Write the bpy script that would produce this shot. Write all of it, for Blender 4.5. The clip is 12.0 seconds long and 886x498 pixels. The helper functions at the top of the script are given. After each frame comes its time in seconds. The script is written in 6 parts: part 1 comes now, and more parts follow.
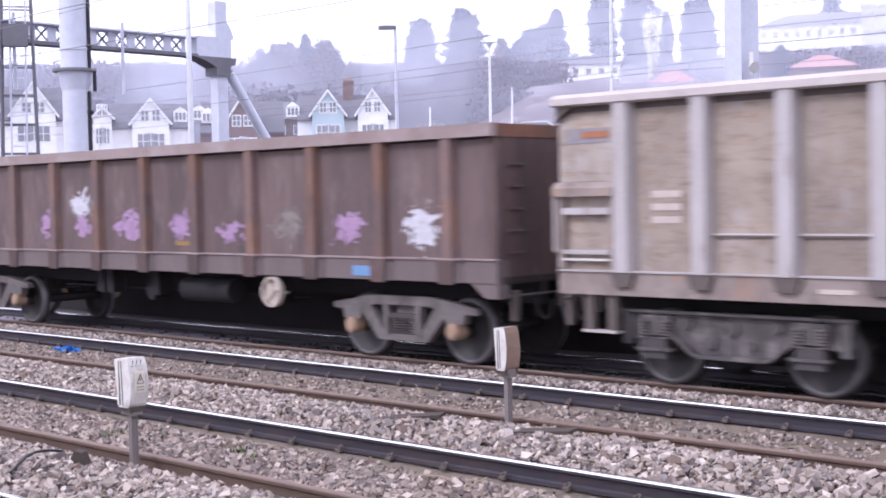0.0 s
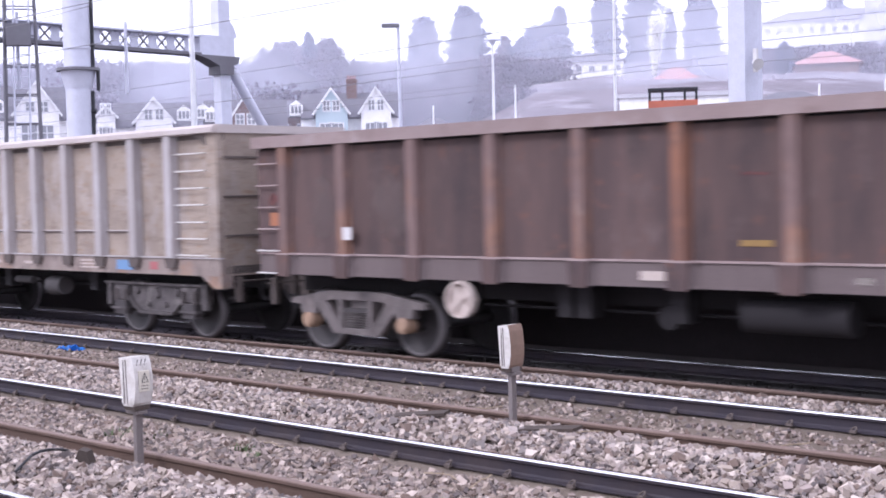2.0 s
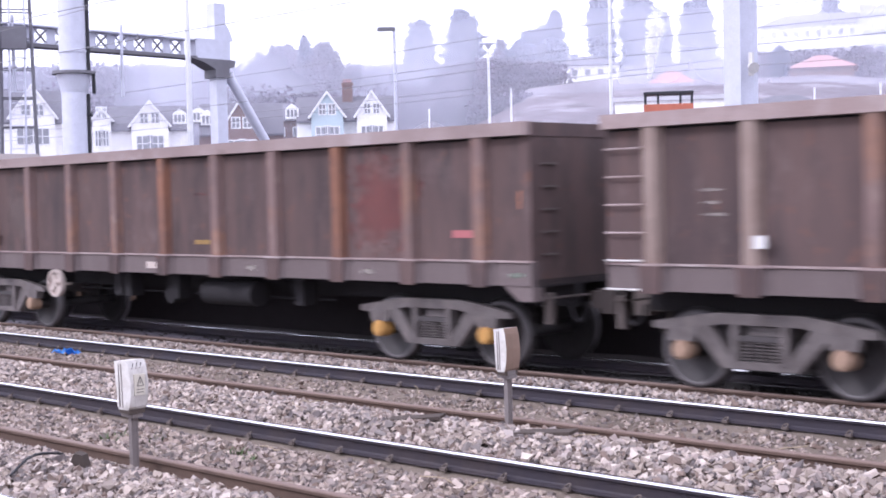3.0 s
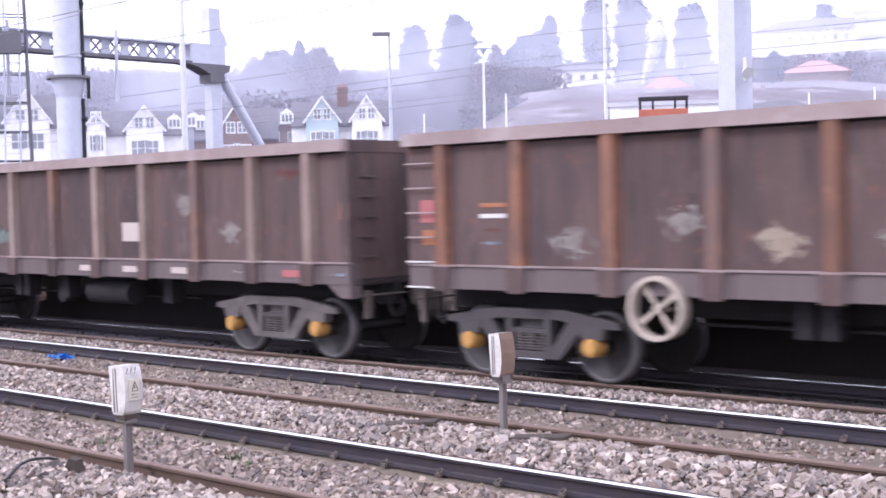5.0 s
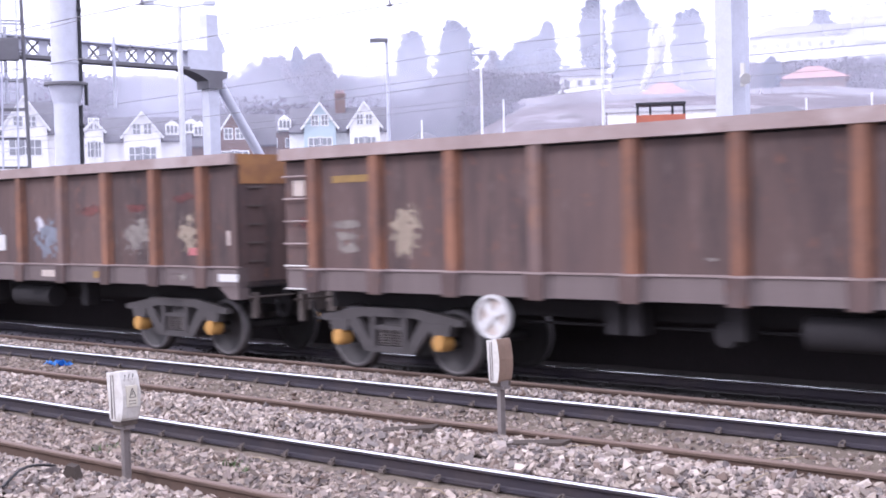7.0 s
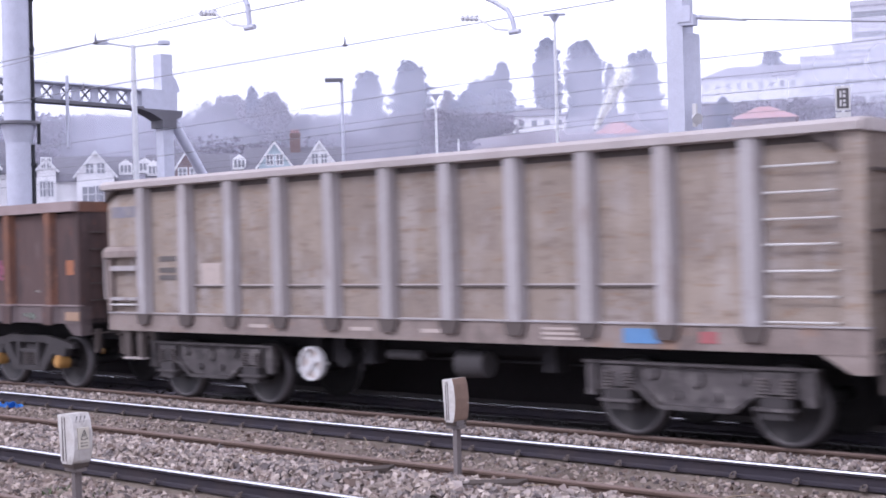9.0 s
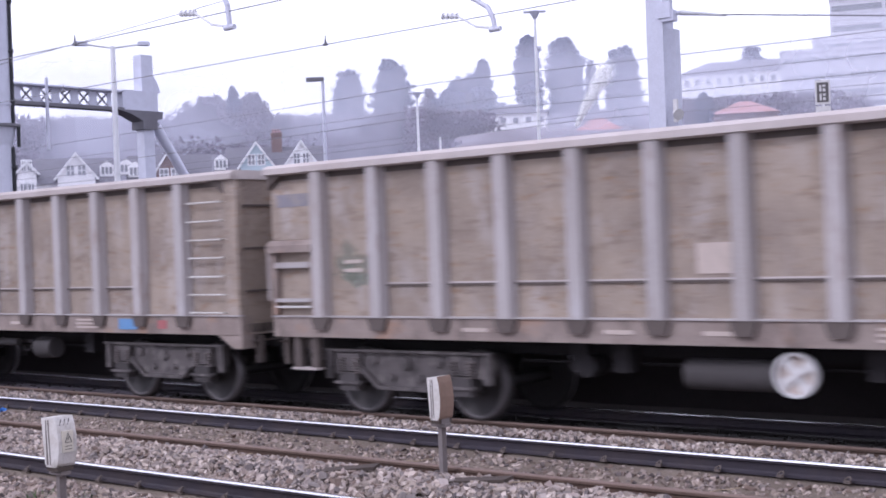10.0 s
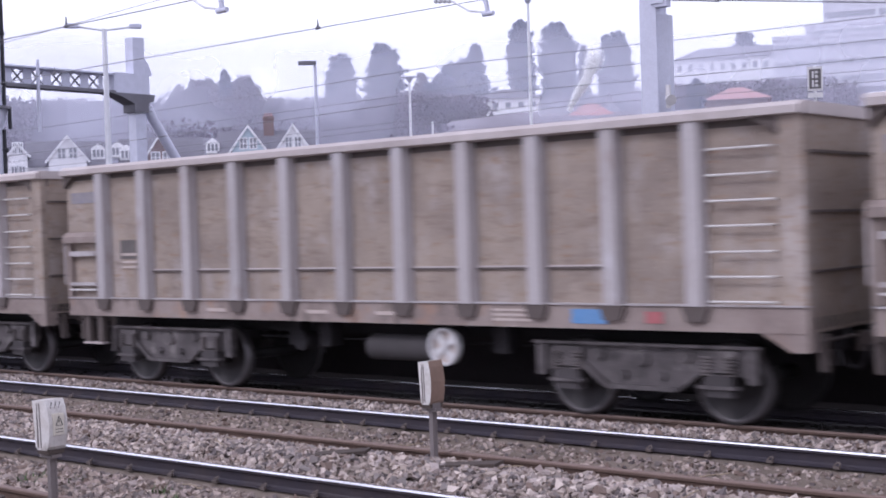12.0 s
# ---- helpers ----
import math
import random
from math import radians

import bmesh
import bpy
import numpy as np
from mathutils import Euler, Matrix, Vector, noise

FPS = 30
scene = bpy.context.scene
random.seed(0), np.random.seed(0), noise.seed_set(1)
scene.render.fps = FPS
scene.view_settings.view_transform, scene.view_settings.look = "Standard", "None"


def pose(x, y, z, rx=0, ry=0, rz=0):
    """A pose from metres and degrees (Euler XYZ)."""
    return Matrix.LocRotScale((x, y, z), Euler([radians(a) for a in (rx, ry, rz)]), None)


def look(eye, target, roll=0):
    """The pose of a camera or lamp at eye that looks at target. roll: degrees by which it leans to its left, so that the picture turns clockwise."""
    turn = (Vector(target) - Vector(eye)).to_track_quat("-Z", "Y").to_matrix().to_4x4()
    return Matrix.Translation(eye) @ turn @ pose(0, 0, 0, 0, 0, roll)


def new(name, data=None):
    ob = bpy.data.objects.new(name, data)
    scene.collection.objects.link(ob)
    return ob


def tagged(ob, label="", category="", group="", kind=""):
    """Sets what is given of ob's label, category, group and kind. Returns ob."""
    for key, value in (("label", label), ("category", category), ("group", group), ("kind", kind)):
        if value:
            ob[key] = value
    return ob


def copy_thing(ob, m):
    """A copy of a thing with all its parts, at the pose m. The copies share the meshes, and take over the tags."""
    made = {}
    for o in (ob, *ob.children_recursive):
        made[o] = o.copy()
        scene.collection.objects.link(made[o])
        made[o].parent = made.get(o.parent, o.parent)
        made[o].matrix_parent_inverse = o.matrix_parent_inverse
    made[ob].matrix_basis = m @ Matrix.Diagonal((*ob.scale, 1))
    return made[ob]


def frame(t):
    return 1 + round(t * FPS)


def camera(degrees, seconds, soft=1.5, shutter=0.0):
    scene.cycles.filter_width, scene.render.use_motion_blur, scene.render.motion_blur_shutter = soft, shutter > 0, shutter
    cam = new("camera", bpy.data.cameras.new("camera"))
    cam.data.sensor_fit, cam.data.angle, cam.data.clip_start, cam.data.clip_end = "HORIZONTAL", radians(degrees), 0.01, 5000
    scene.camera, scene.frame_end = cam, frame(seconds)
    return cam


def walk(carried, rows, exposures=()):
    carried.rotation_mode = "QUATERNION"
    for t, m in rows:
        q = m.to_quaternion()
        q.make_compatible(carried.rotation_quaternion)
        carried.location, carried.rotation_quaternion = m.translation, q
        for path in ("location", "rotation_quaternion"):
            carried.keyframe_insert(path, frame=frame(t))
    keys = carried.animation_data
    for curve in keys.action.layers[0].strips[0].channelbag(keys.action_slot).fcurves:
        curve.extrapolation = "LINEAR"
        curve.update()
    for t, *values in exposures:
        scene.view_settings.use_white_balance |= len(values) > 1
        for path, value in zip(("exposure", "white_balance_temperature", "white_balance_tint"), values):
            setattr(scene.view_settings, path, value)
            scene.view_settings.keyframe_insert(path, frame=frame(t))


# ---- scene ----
cam = camera(37.04, 12.0, soft=1.8, shutter=0.4)
# seconds, yaw, pitch, roll of the camera, which stands at one place
CAM_ROWS = [(0.0, 42.962, -2.244, 1.17),
            (0.5, 43.117, -2.229, 1.334),
            (1.0, 43.242, -2.353, 1.507),
            (1.5, 43.292, -2.479, 1.566),
            (2.0, 43.119, -2.331, 1.361),
            (2.5, 43.012, -2.245, 1.347),
            (2.7, 42.98, -2.22, 1.345),
            (4.3, 42.8, -2.1, 1.33),
            (4.5, 42.776, -2.088, 1.329),
            (5.0, 42.718, -1.98, 1.334),
            (5.5, 42.97, -2.042, 1.358),
            (6.0, 42.845, -2.069, 1.358),
            (6.5, 42.696, -1.895, 1.56),
            (6.7, 42.67, -1.85, 1.5),
            (7.4, 42.5, -1.5, 1.3),
            (8.3, 41.95, -0.8, 1.1),
            (8.5, 41.879, -0.535, 1.098),
            (9.0, 40.688, -0.072, 1.504),
            (9.5, 40.374, -0.108, 2.07),
            (10.0, 39.953, -0.179, 2.178),
            (10.5, 40.132, -0.343, 2.15),
            (11.0, 39.994, -0.399, 2.227),
            (11.5, 39.554, -0.398, 2.175),
            (12.0, 39.597, -0.856, 1.909)]
walk(cam, [(t, pose(0, 0, 2.16, 90 + p, r, y)) for t, y, p, r in CAM_ROWS],
     exposures=[(0.0, 0.15, 5750, 19), (0.5, 0.08, 5750, 19), (1.0, 0.0, 5750, 19), (1.5, 0.04, 5750, 19), (2.5, 0.24, 5750, 19), (4.5, 0.32, 5780, 19), (6.5, 0.32, 5780, 19), (8.5, 0.2, 5750, 19), (9.0, -0.18, 5700, 20), (9.5, -0.28, 5700, 20), (10.5, -0.4, 5700, 20), (12.0, -0.47, 5700, 20)])
# seconds and metres that the train has run
TRAVEL= [(0, 0.0), (0.5, 4.78), (1, 10.01), (1.5, 14.69), (2, 19.82), (2.5, 24.7), (2.7, 26.72), (4.3, 42.72), (4.5, 44.68), (5, 49.61), (5.5, 54.34), (6, 59.65), (6.5, 64.13), (8.3, 81.45), (8.5, 83.37), (9, 88.28), (9.5, 92.72), (10, 97.55), (10.5, 102.03), (11, 106.79), (11.5, 111.22), (12, 115.92)]

# ---- light: overcast winter sky ----
world = bpy.data.worlds.new("overcast")
scene.world = world
world.use_nodes = True
wn, wl = world.node_tree.nodes, world.node_tree.links
sky = wn.new("ShaderNodeTexSky")
sky.sky_type, sky.sun_disc = "NISHITA", False
sky.sun_elevation, sky.sun_rotation = radians(38), radians(205)
veil = wn.new("ShaderNodeMix")
veil.data_type = "RGBA"
veil.inputs["Factor"].default_value = 0.9
wl.new(sky.outputs["Color"], veil.inputs["A"])
veil.inputs["B"].default_value = (15.5, 15.2, 16.0, 1)
wl.new(veil.outputs["Result"], wn["Background"].inputs["Color"])
wn["Background"].inputs["Strength"].default_value = 0.118
sun = new("sun", bpy.data.lights.new("sun", "SUN"))
sun.data.energy, sun.data.angle, sun.data.color = 1.7, radians(13), (1.0, 0.96, 0.92)
sun.matrix_world = look((0, 0, 30), (0 + 30 * 0.42, 30 * 0.85, 30 - 30 * 0.78))


# ---- materials ----
def material(name, base, second=None, rough=0.8, metal=0.0, grain=8.0, spots=40.0, bump=0.25, third=None, patch=1.2,
             amount=0.5, random=0.0, gradient=None, ramp=(0.42, 0.62), streak=False, spec=0.3, depth=0.01, stains=()):
    """A node material: base colour, broad patches of a second, fine specks of a third, and a bump."""
    m = bpy.data.materials.new(name)
    m.use_nodes = True
    n, l = m.node_tree.nodes, m.node_tree.links
    b = n["Principled BSDF"]
    b.inputs["Roughness"].default_value, b.inputs["Metallic"].default_value = rough, metal
    b.inputs["Specular IOR Level"].default_value = spec
    tc = n.new("ShaderNodeTexCoord")
    info = n.new("ShaderNodeObjectInfo")
    shift = n.new("ShaderNodeVectorMath")
    shift.operation = "MULTIPLY_ADD"
    l.new(info.outputs["Random"], shift.inputs[0])
    shift.inputs[1].default_value = (17, 31, 23)
    l.new(tc.outputs["Object"], shift.inputs[2])
    vec = shift.outputs[0]
    if streak:
        mp = n.new("ShaderNodeMapping")
        mp.inputs["Scale"].default_value = (1, 1, 0.16)
        l.new(vec, mp.inputs["Vector"])
        vec2 = mp.outputs[0]
    else:
        vec2 = vec

    def noise_tex(scale, v, detail=5.0):
        t = n.new("ShaderNodeTexNoise")
        t.inputs["Scale"].default_value, t.inputs["Detail"].default_value = scale, detail
        t.inputs["Roughness"].default_value = 0.62
        l.new(v, t.inputs["Vector"])
        return t.outputs["Fac"]

    def mix(fac, a, c, kind="MIX"):
        x = n.new("ShaderNodeMix")
        x.data_type, x.blend_type = "RGBA", kind
        if isinstance(fac, float):
            x.inputs["Factor"].default_value = fac
        else:
            l.new(fac, x.inputs["Factor"])
        for key, v in (("A", a), ("B", c)):
            if isinstance(v, tuple):
                x.inputs[key].default_value = (*v, 1)
            else:
                l.new(v, x.inputs[key])
        return x.outputs["Result"]

    def ramped(fac, lo, hi, top=1.0):
        r = n.new("ShaderNodeMapRange")
        r.inputs["From Min"].default_value, r.inputs["From Max"].default_value = lo, hi
        r.inputs["To Max"].default_value = top
        l.new(fac, r.inputs["Value"])
        return r.outputs["Result"]

    broad = noise_tex(patch, vec2)
    fine = noise_tex(spots, vec)
    mid = noise_tex(grain, vec2)
    colour = mix(ramped(broad, *ramp, amount), base, second or tuple(c * 0.7 for c in base))
    colour = mix(ramped(mid, 0.35, 0.7, 0.45), colour, tuple(c * 0.72 for c in base))
    if third:
        colour = mix(ramped(fine, 0.55, 0.72, 0.8), colour, third)
    else:
        colour = mix(ramped(fine, 0.4, 0.7, 0.22), colour, tuple(min(1, c * 1.35) for c in base))
    for tone, scale, lo, hi, top, tall in stains:
        mp2 = n.new("ShaderNodeMapping")
        mp2.inputs["Scale"].default_value = (1, 1, tall)
        mp2.inputs["Location"].default_value = (scale * 3.1, scale, 5 + top)
        l.new(vec, mp2.inputs["Vector"])
        colour = mix(ramped(noise_tex(scale, mp2.outputs[0], 7.0), lo, hi, top), colour, tone)
    if random:
        hs = n.new("ShaderNodeHueSaturation")
        l.new(ramped(info.outputs["Random"], 0, 1, 1.0), hs.inputs["Fac"])
        r = n.new("ShaderNodeMapRange")
        r.inputs["To Min"].default_value, r.inputs["To Max"].default_value = 1 - random, 1 + random
        l.new(info.outputs["Random"], r.inputs["Value"])
        hs.inputs["Fac"].default_value = 1
        for lk in list(hs.inputs["Fac"].links):
            l.remove(lk)
        l.new(r.outputs["Result"], hs.inputs["Value"])
        l.new(colour, hs.inputs["Color"])
        colour = hs.outputs["Color"]
    l.new(colour, b.inputs["Base Color"])
    l.new(ramped(mid, 0.2, 0.8, 1.0), b.inputs["Roughness"]) if rough is None else None
    bp = n.new("ShaderNodeBump")
    bp.inputs["Strength"].default_value, bp.inputs["Distance"].default_value = bump, depth
    l.new(mix(0.5, mid, fine), bp.inputs["Height"])
    l.new(bp.outputs["Normal"], b.inputs["Normal"])
    return m


def stone_hues(m, hues):
    """Give each stone of a heap one of several natural colours."""
    n, l = m.node_tree.nodes, m.node_tree.links
    b = n["Principled BSDF"]
    src = b.inputs["Base Color"].links[0].from_socket
    geo = n.new("ShaderNodeNewGeometry")
    info = n.new("ShaderNodeObjectInfo")
    add = n.new("ShaderNodeMath")
    add.operation = "ADD"
    l.new(geo.outputs["Random Per Island"], add.inputs[0])
    l.new(info.outputs["Random"], add.inputs[1])
    frac = n.new("ShaderNodeMath")
    frac.operation = "FRACT"
    l.new(add.outputs[0], frac.inputs[0])
    ramp = n.new("ShaderNodeValToRGB")
    ramp.color_ramp.interpolation = "CONSTANT"
    els = ramp.color_ramp.elements
    for q, h in enumerate(hues):
        e = els[q] if q < 2 else els.new(q / len(hues))
        e.position, e.color = q / len(hues), (*h, 1)
    l.new(frac.outputs[0], ramp.inputs["Fac"])
    mx = n.new("ShaderNodeMix")
    mx.data_type, mx.blend_type = "RGBA", "MULTIPLY"
    mx.inputs["Factor"].default_value = 1.0
    l.new(src, mx.inputs["A"])
    l.new(ramp.outputs["Color"], mx.inputs["B"])
    l.new(mx.outputs["Result"], b.inputs["Base Color"])
    return m


def island(m, low, high, tint=0.0):
    """Vary a material's brightness from piece to piece of a joined mesh."""
    n, l = m.node_tree.nodes, m.node_tree.links
    b = n["Principled BSDF"]
    src = b.inputs["Base Color"].links[0].from_socket
    geo = n.new("ShaderNodeNewGeometry")
    r = n.new("ShaderNodeMapRange")
    r.inputs["To Min"].default_value, r.inputs["To Max"].default_value = low, high
    l.new(geo.outputs["Random Per Island"], r.inputs["Value"])
    hs = n.new("ShaderNodeHueSaturation")
    l.new(r.outputs["Result"], hs.inputs["Value"])
    l.new(src, hs.inputs["Color"])
    l.new(hs.outputs["Color"], b.inputs["Base Color"])
    return m


M_GROUND = material("dirty_ballast_bed", (0.195, 0.155, 0.125), (0.115, 0.088, 0.07), 0.95, grain=22, spots=55, bump=1.0, third=(0.25, 0.215, 0.19), patch=0.9, amount=0.9, depth=0.03)
# violet of the distant haze is put into the land colour
M_LAND = material("haze_tinted_scrub_land", (0.2, 0.175, 0.2), (0.13, 0.11, 0.13), 0.95, grain=0.6, spots=3, patch=0.06, bump=0.5, amount=0.9, stains=(((0.3, 0.28, 0.31), 0.11, 0.52, 0.6, 0.7, 1.0), ((0.1, 0.088, 0.1), 0.3, 0.54, 0.64, 0.6, 1.0)))
HUES = ((1.0, 0.91, 0.84), (0.6, 0.57, 0.58), (0.92, 0.82, 0.81), (1.5, 1.4, 1.35), (0.54, 0.44, 0.4), (1.05, 0.98, 0.98), (0.72, 0.65, 0.61), (1.25, 1.14, 1.08), (0.38, 0.35, 0.37), (0.85, 0.78, 0.77))
M_STONE = stone_hues(material("ballast_stone", (0.37, 0.337, 0.312), (0.275, 0.24, 0.217), 0.92, grain=18, spots=90, patch=5, bump=0.5), HUES)
M_STONE_DIRTY = stone_hues(material("dirty_ballast_stone", (0.31, 0.275, 0.25), (0.22, 0.185, 0.165), 0.95, grain=18, spots=90, patch=5, bump=0.4), HUES)
M_RUST = material("rusty_rail_side", (0.125, 0.082, 0.064), (0.08, 0.056, 0.046), 0.85, grain=20, spots=120, patch=3, bump=0.4)
# near-black stone: the shade beneath the train is put into the colour
M_TRAIN_SHADE = material("train_shade_stone", (0.045, 0.039, 0.038), (0.03, 0.026, 0.026), 0.8, grain=18, spots=90)
M_CLIP = material("dusty_clip_steel", (0.13, 0.105, 0.095), (0.09, 0.07, 0.062), 0.9, grain=20, spots=90)
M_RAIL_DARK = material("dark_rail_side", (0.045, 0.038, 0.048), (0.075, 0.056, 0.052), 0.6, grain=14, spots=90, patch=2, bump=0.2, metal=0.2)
M_SHINE = material("polished_rail_head", (0.9, 0.89, 0.92), (0.82, 0.81, 0.85), 0.2, metal=1.0, grain=30, spots=100, bump=0.02)
M_HEAD_DULL = material("dull_rail_head", (0.19, 0.135, 0.115), (0.14, 0.09, 0.075), 0.7, grain=20, spots=100, bump=0.2)
M_SLEEPER = material("weathered_concrete", (0.24, 0.205, 0.185), (0.16, 0.13, 0.115), 0.95, grain=12, spots=60, bump=0.5)
# wall colour near black to stand for the shade behind the train
M_WALL = material("shade_black_platform_wall", (0.028, 0.023, 0.025), (0.02, 0.017, 0.018), 0.95, grain=5, spots=30, bump=0.5)
M_PAVING = material("platform_paving", (0.33, 0.32, 0.31), (0.25, 0.24, 0.24), 0.9, grain=4, spots=50)
M_BROWN = material("brown_wagon_paint", (0.117, 0.077, 0.071), (0.07, 0.049, 0.05), 0.82, grain=9, spots=60, patch=1.8, amount=0.9, bump=0.25, random=0.12, streak=True, third=(0.125, 0.079, 0.07),
                   stains=(((0.045, 0.036, 0.038), 2.6, 0.52, 0.68, 0.65, 0.22), ((0.16, 0.118, 0.11), 3.6, 0.57, 0.72, 0.5, 0.5), ((0.19, 0.085, 0.055), 5.0, 0.6, 0.7, 0.5, 0.8)))
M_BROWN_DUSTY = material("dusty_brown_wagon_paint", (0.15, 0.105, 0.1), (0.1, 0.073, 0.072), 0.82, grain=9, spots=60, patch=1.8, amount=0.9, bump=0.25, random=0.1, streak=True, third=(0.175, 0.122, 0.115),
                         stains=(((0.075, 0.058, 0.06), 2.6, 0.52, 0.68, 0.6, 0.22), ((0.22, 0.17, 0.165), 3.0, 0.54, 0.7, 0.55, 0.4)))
M_BROWN_RIB = material("rusting_brown_rib", (0.16, 0.108, 0.1), (0.225, 0.12, 0.08), 0.82, grain=5, spots=50, patch=0.9, amount=0.85, bump=0.25, random=0.16, ramp=(0.44, 0.58),
                       stains=(((0.09, 0.065, 0.062), 3.0, 0.54, 0.68, 0.6, 0.4), ((0.3, 0.23, 0.2), 3.8, 0.6, 0.72, 0.5, 0.5)))
M_TAN_RIB = material("dusty_tan_rib", (0.25, 0.19, 0.165), (0.16, 0.108, 0.09), 0.85, grain=5, spots=50, patch=1.0, amount=0.8, bump=0.3, random=0.12)
M_END_RUST = material("bright_ochre_rust", (0.33, 0.165, 0.07), (0.19, 0.095, 0.06), 0.85, grain=6, spots=50, patch=2.0, amount=0.8, bump=0.3)
M_BROWN_RUST = material("orange_rusted_rib", (0.225, 0.108, 0.07), (0.125, 0.075, 0.065), 0.85, grain=5, spots=50, patch=1.0, amount=0.8, bump=0.3, random=0.12,
                        stains=(((0.1, 0.068, 0.06), 2.6, 0.5, 0.66, 0.7, 0.5), ((0.33, 0.17, 0.11), 4.5, 0.58, 0.7, 0.5, 0.6)))
M_RIM = material("dusty_wagon_rim", (0.32, 0.25, 0.24), (0.24, 0.175, 0.165), 0.85, grain=4, spots=40, patch=0.8, amount=0.8, random=0.1,
                 stains=(((0.4, 0.34, 0.335), 1.1, 0.54, 0.66, 0.7, 1.0), ((0.15, 0.1, 0.09), 2.0, 0.58, 0.7, 0.5, 1.0)))
M_SILL = material("dusty_brown_sill", (0.155, 0.122, 0.12), (0.115, 0.086, 0.085), 0.85, grain=7, spots=50, patch=1.0, random=0.1, streak=True)
M_TAUPE = material("dust_caked_grey_panel", (0.35, 0.285, 0.235), (0.235, 0.19, 0.165), 0.88, grain=3.5, spots=40, patch=1.0, amount=0.9, bump=0.3, random=0.07, third=(0.42, 0.355, 0.315), streak=False,
                   stains=(((0.43, 0.385, 0.37), 2.2, 0.52, 0.68, 0.6, 0.5), ((0.17, 0.125, 0.1), 2.4, 0.53, 0.7, 0.6, 3.5), ((0.27, 0.17, 0.105), 3.2, 0.57, 0.68, 0.6, 4.0), ((0.12, 0.09, 0.08), 9.0, 0.62, 0.72, 0.6, 3.0)))
M_GREY_RIB = material("pale_grey_rib_paint", (0.43, 0.395, 0.395), (0.31, 0.27, 0.255), 0.75, grain=5, spots=40, patch=1.3, amount=0.7, bump=0.2, random=0.06, streak=True,
                      stains=(((0.26, 0.2, 0.175), 4.0, 0.56, 0.7, 0.6, 0.4), ((0.55, 0.53, 0.56), 3.0, 0.58, 0.7, 0.5, 0.3)))
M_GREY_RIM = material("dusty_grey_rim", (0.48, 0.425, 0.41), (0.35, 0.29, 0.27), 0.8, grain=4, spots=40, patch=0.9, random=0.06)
M_GREY_SILL = material("muddy_grey_sill", (0.30, 0.245, 0.22), (0.2, 0.155, 0.14), 0.85, grain=6, spots=40, patch=1.6, amount=0.9, random=0.06,
                       stains=(((0.34, 0.2, 0.13), 1.6, 0.56, 0.66, 0.6, 1.0), ((0.11, 0.085, 0.075), 3.5, 0.55, 0.68, 0.6, 0.5)))
M_GREY_DARK = material("grimy_bracket_and_rim_shade", (0.12, 0.098, 0.09), (0.09, 0.07, 0.065), 0.9, grain=8, spots=40)
M_BOGIE = material("bogie_grey_steel", (0.14, 0.12, 0.117), (0.085, 0.07, 0.068), 0.75, grain=8, spots=50, random=0.2, patch=3, amount=0.9, stains=(((0.2, 0.165, 0.155), 4.0, 0.55, 0.7, 0.6, 0.6), ((0.05, 0.042, 0.042), 5.0, 0.56, 0.7, 0.6, 0.7)))
# pale and near-black mottling suggests the frame's bright ledges and dark holes
M_BOGIE_MOTTLED = material("mottled_bogie_steel", (0.115, 0.1, 0.1), (0.06, 0.052, 0.052), 0.8, grain=8, spots=50, random=0.15, patch=3, amount=0.9,
                         stains=(((0.27, 0.24, 0.23), 4.0, 0.54, 0.68, 0.7, 0.6), ((0.035, 0.03, 0.032), 5.5, 0.55, 0.68, 0.7, 0.8)))
M_BOGIE_DARK = material("grimy_bogie_steel", (0.075, 0.066, 0.067), (0.055, 0.048, 0.048), 0.85, grain=8, spots=50, random=0.15)
M_WHEEL = material("wheel_steel", (0.055, 0.049, 0.05), (0.042, 0.037, 0.037), 0.6, metal=0.3, grain=10, spots=60)
M_TREAD = material("worn_wheel_rim", (0.16, 0.145, 0.148), (0.12, 0.105, 0.105), 0.5, metal=0.5, grain=10, spots=60)
M_YELLOW = material("yellow_axlebox_paint", (0.5, 0.27, 0.08), (0.36, 0.19, 0.07), 0.6, grain=8, spots=40)
M_BUFF = material("faded_axlebox_paint", (0.36, 0.24, 0.165), (0.26, 0.175, 0.135), 0.7, grain=8, spots=40)
# shade beneath the wagons is put into the underframe and tank colours
M_BLACK = material("black_underframe_and_shade", (0.022, 0.019, 0.021), (0.016, 0.014, 0.015), 0.85, grain=8, spots=40)
M_TANK = material("shade_dark_tank", (0.07, 0.063, 0.064), (0.05, 0.044, 0.044), 0.8, grain=6, spots=40)
# caught light is put into the pale colour of rungs and end step
M_BRIGHT = material("lit_bright_rung", (0.72, 0.69, 0.67), (0.5, 0.45, 0.42), 0.4, metal=0.3, grain=10, spots=50)
M_WHITE = material("white_paint", (0.62, 0.60, 0.60), (0.48, 0.45, 0.44), 0.6, grain=10, spots=50)
M_CREAM = material("cream_handwheel_paint", (0.46, 0.39, 0.33), (0.36, 0.29, 0.25), 0.65, grain=10, spots=50)
M_SMEAR = material("dull_smear", (0.2, 0.155, 0.145), (0.13, 0.095, 0.09), 0.8, patch=5, amount=0.8)
M_BLUE = material("blue_plate", (0.13, 0.27, 0.5), (0.2, 0.28, 0.4), 0.5, grain=10, spots=50)
M_RED = material("red_plate", (0.4, 0.13, 0.135), (0.3, 0.12, 0.12), 0.6, grain=10, spots=50)
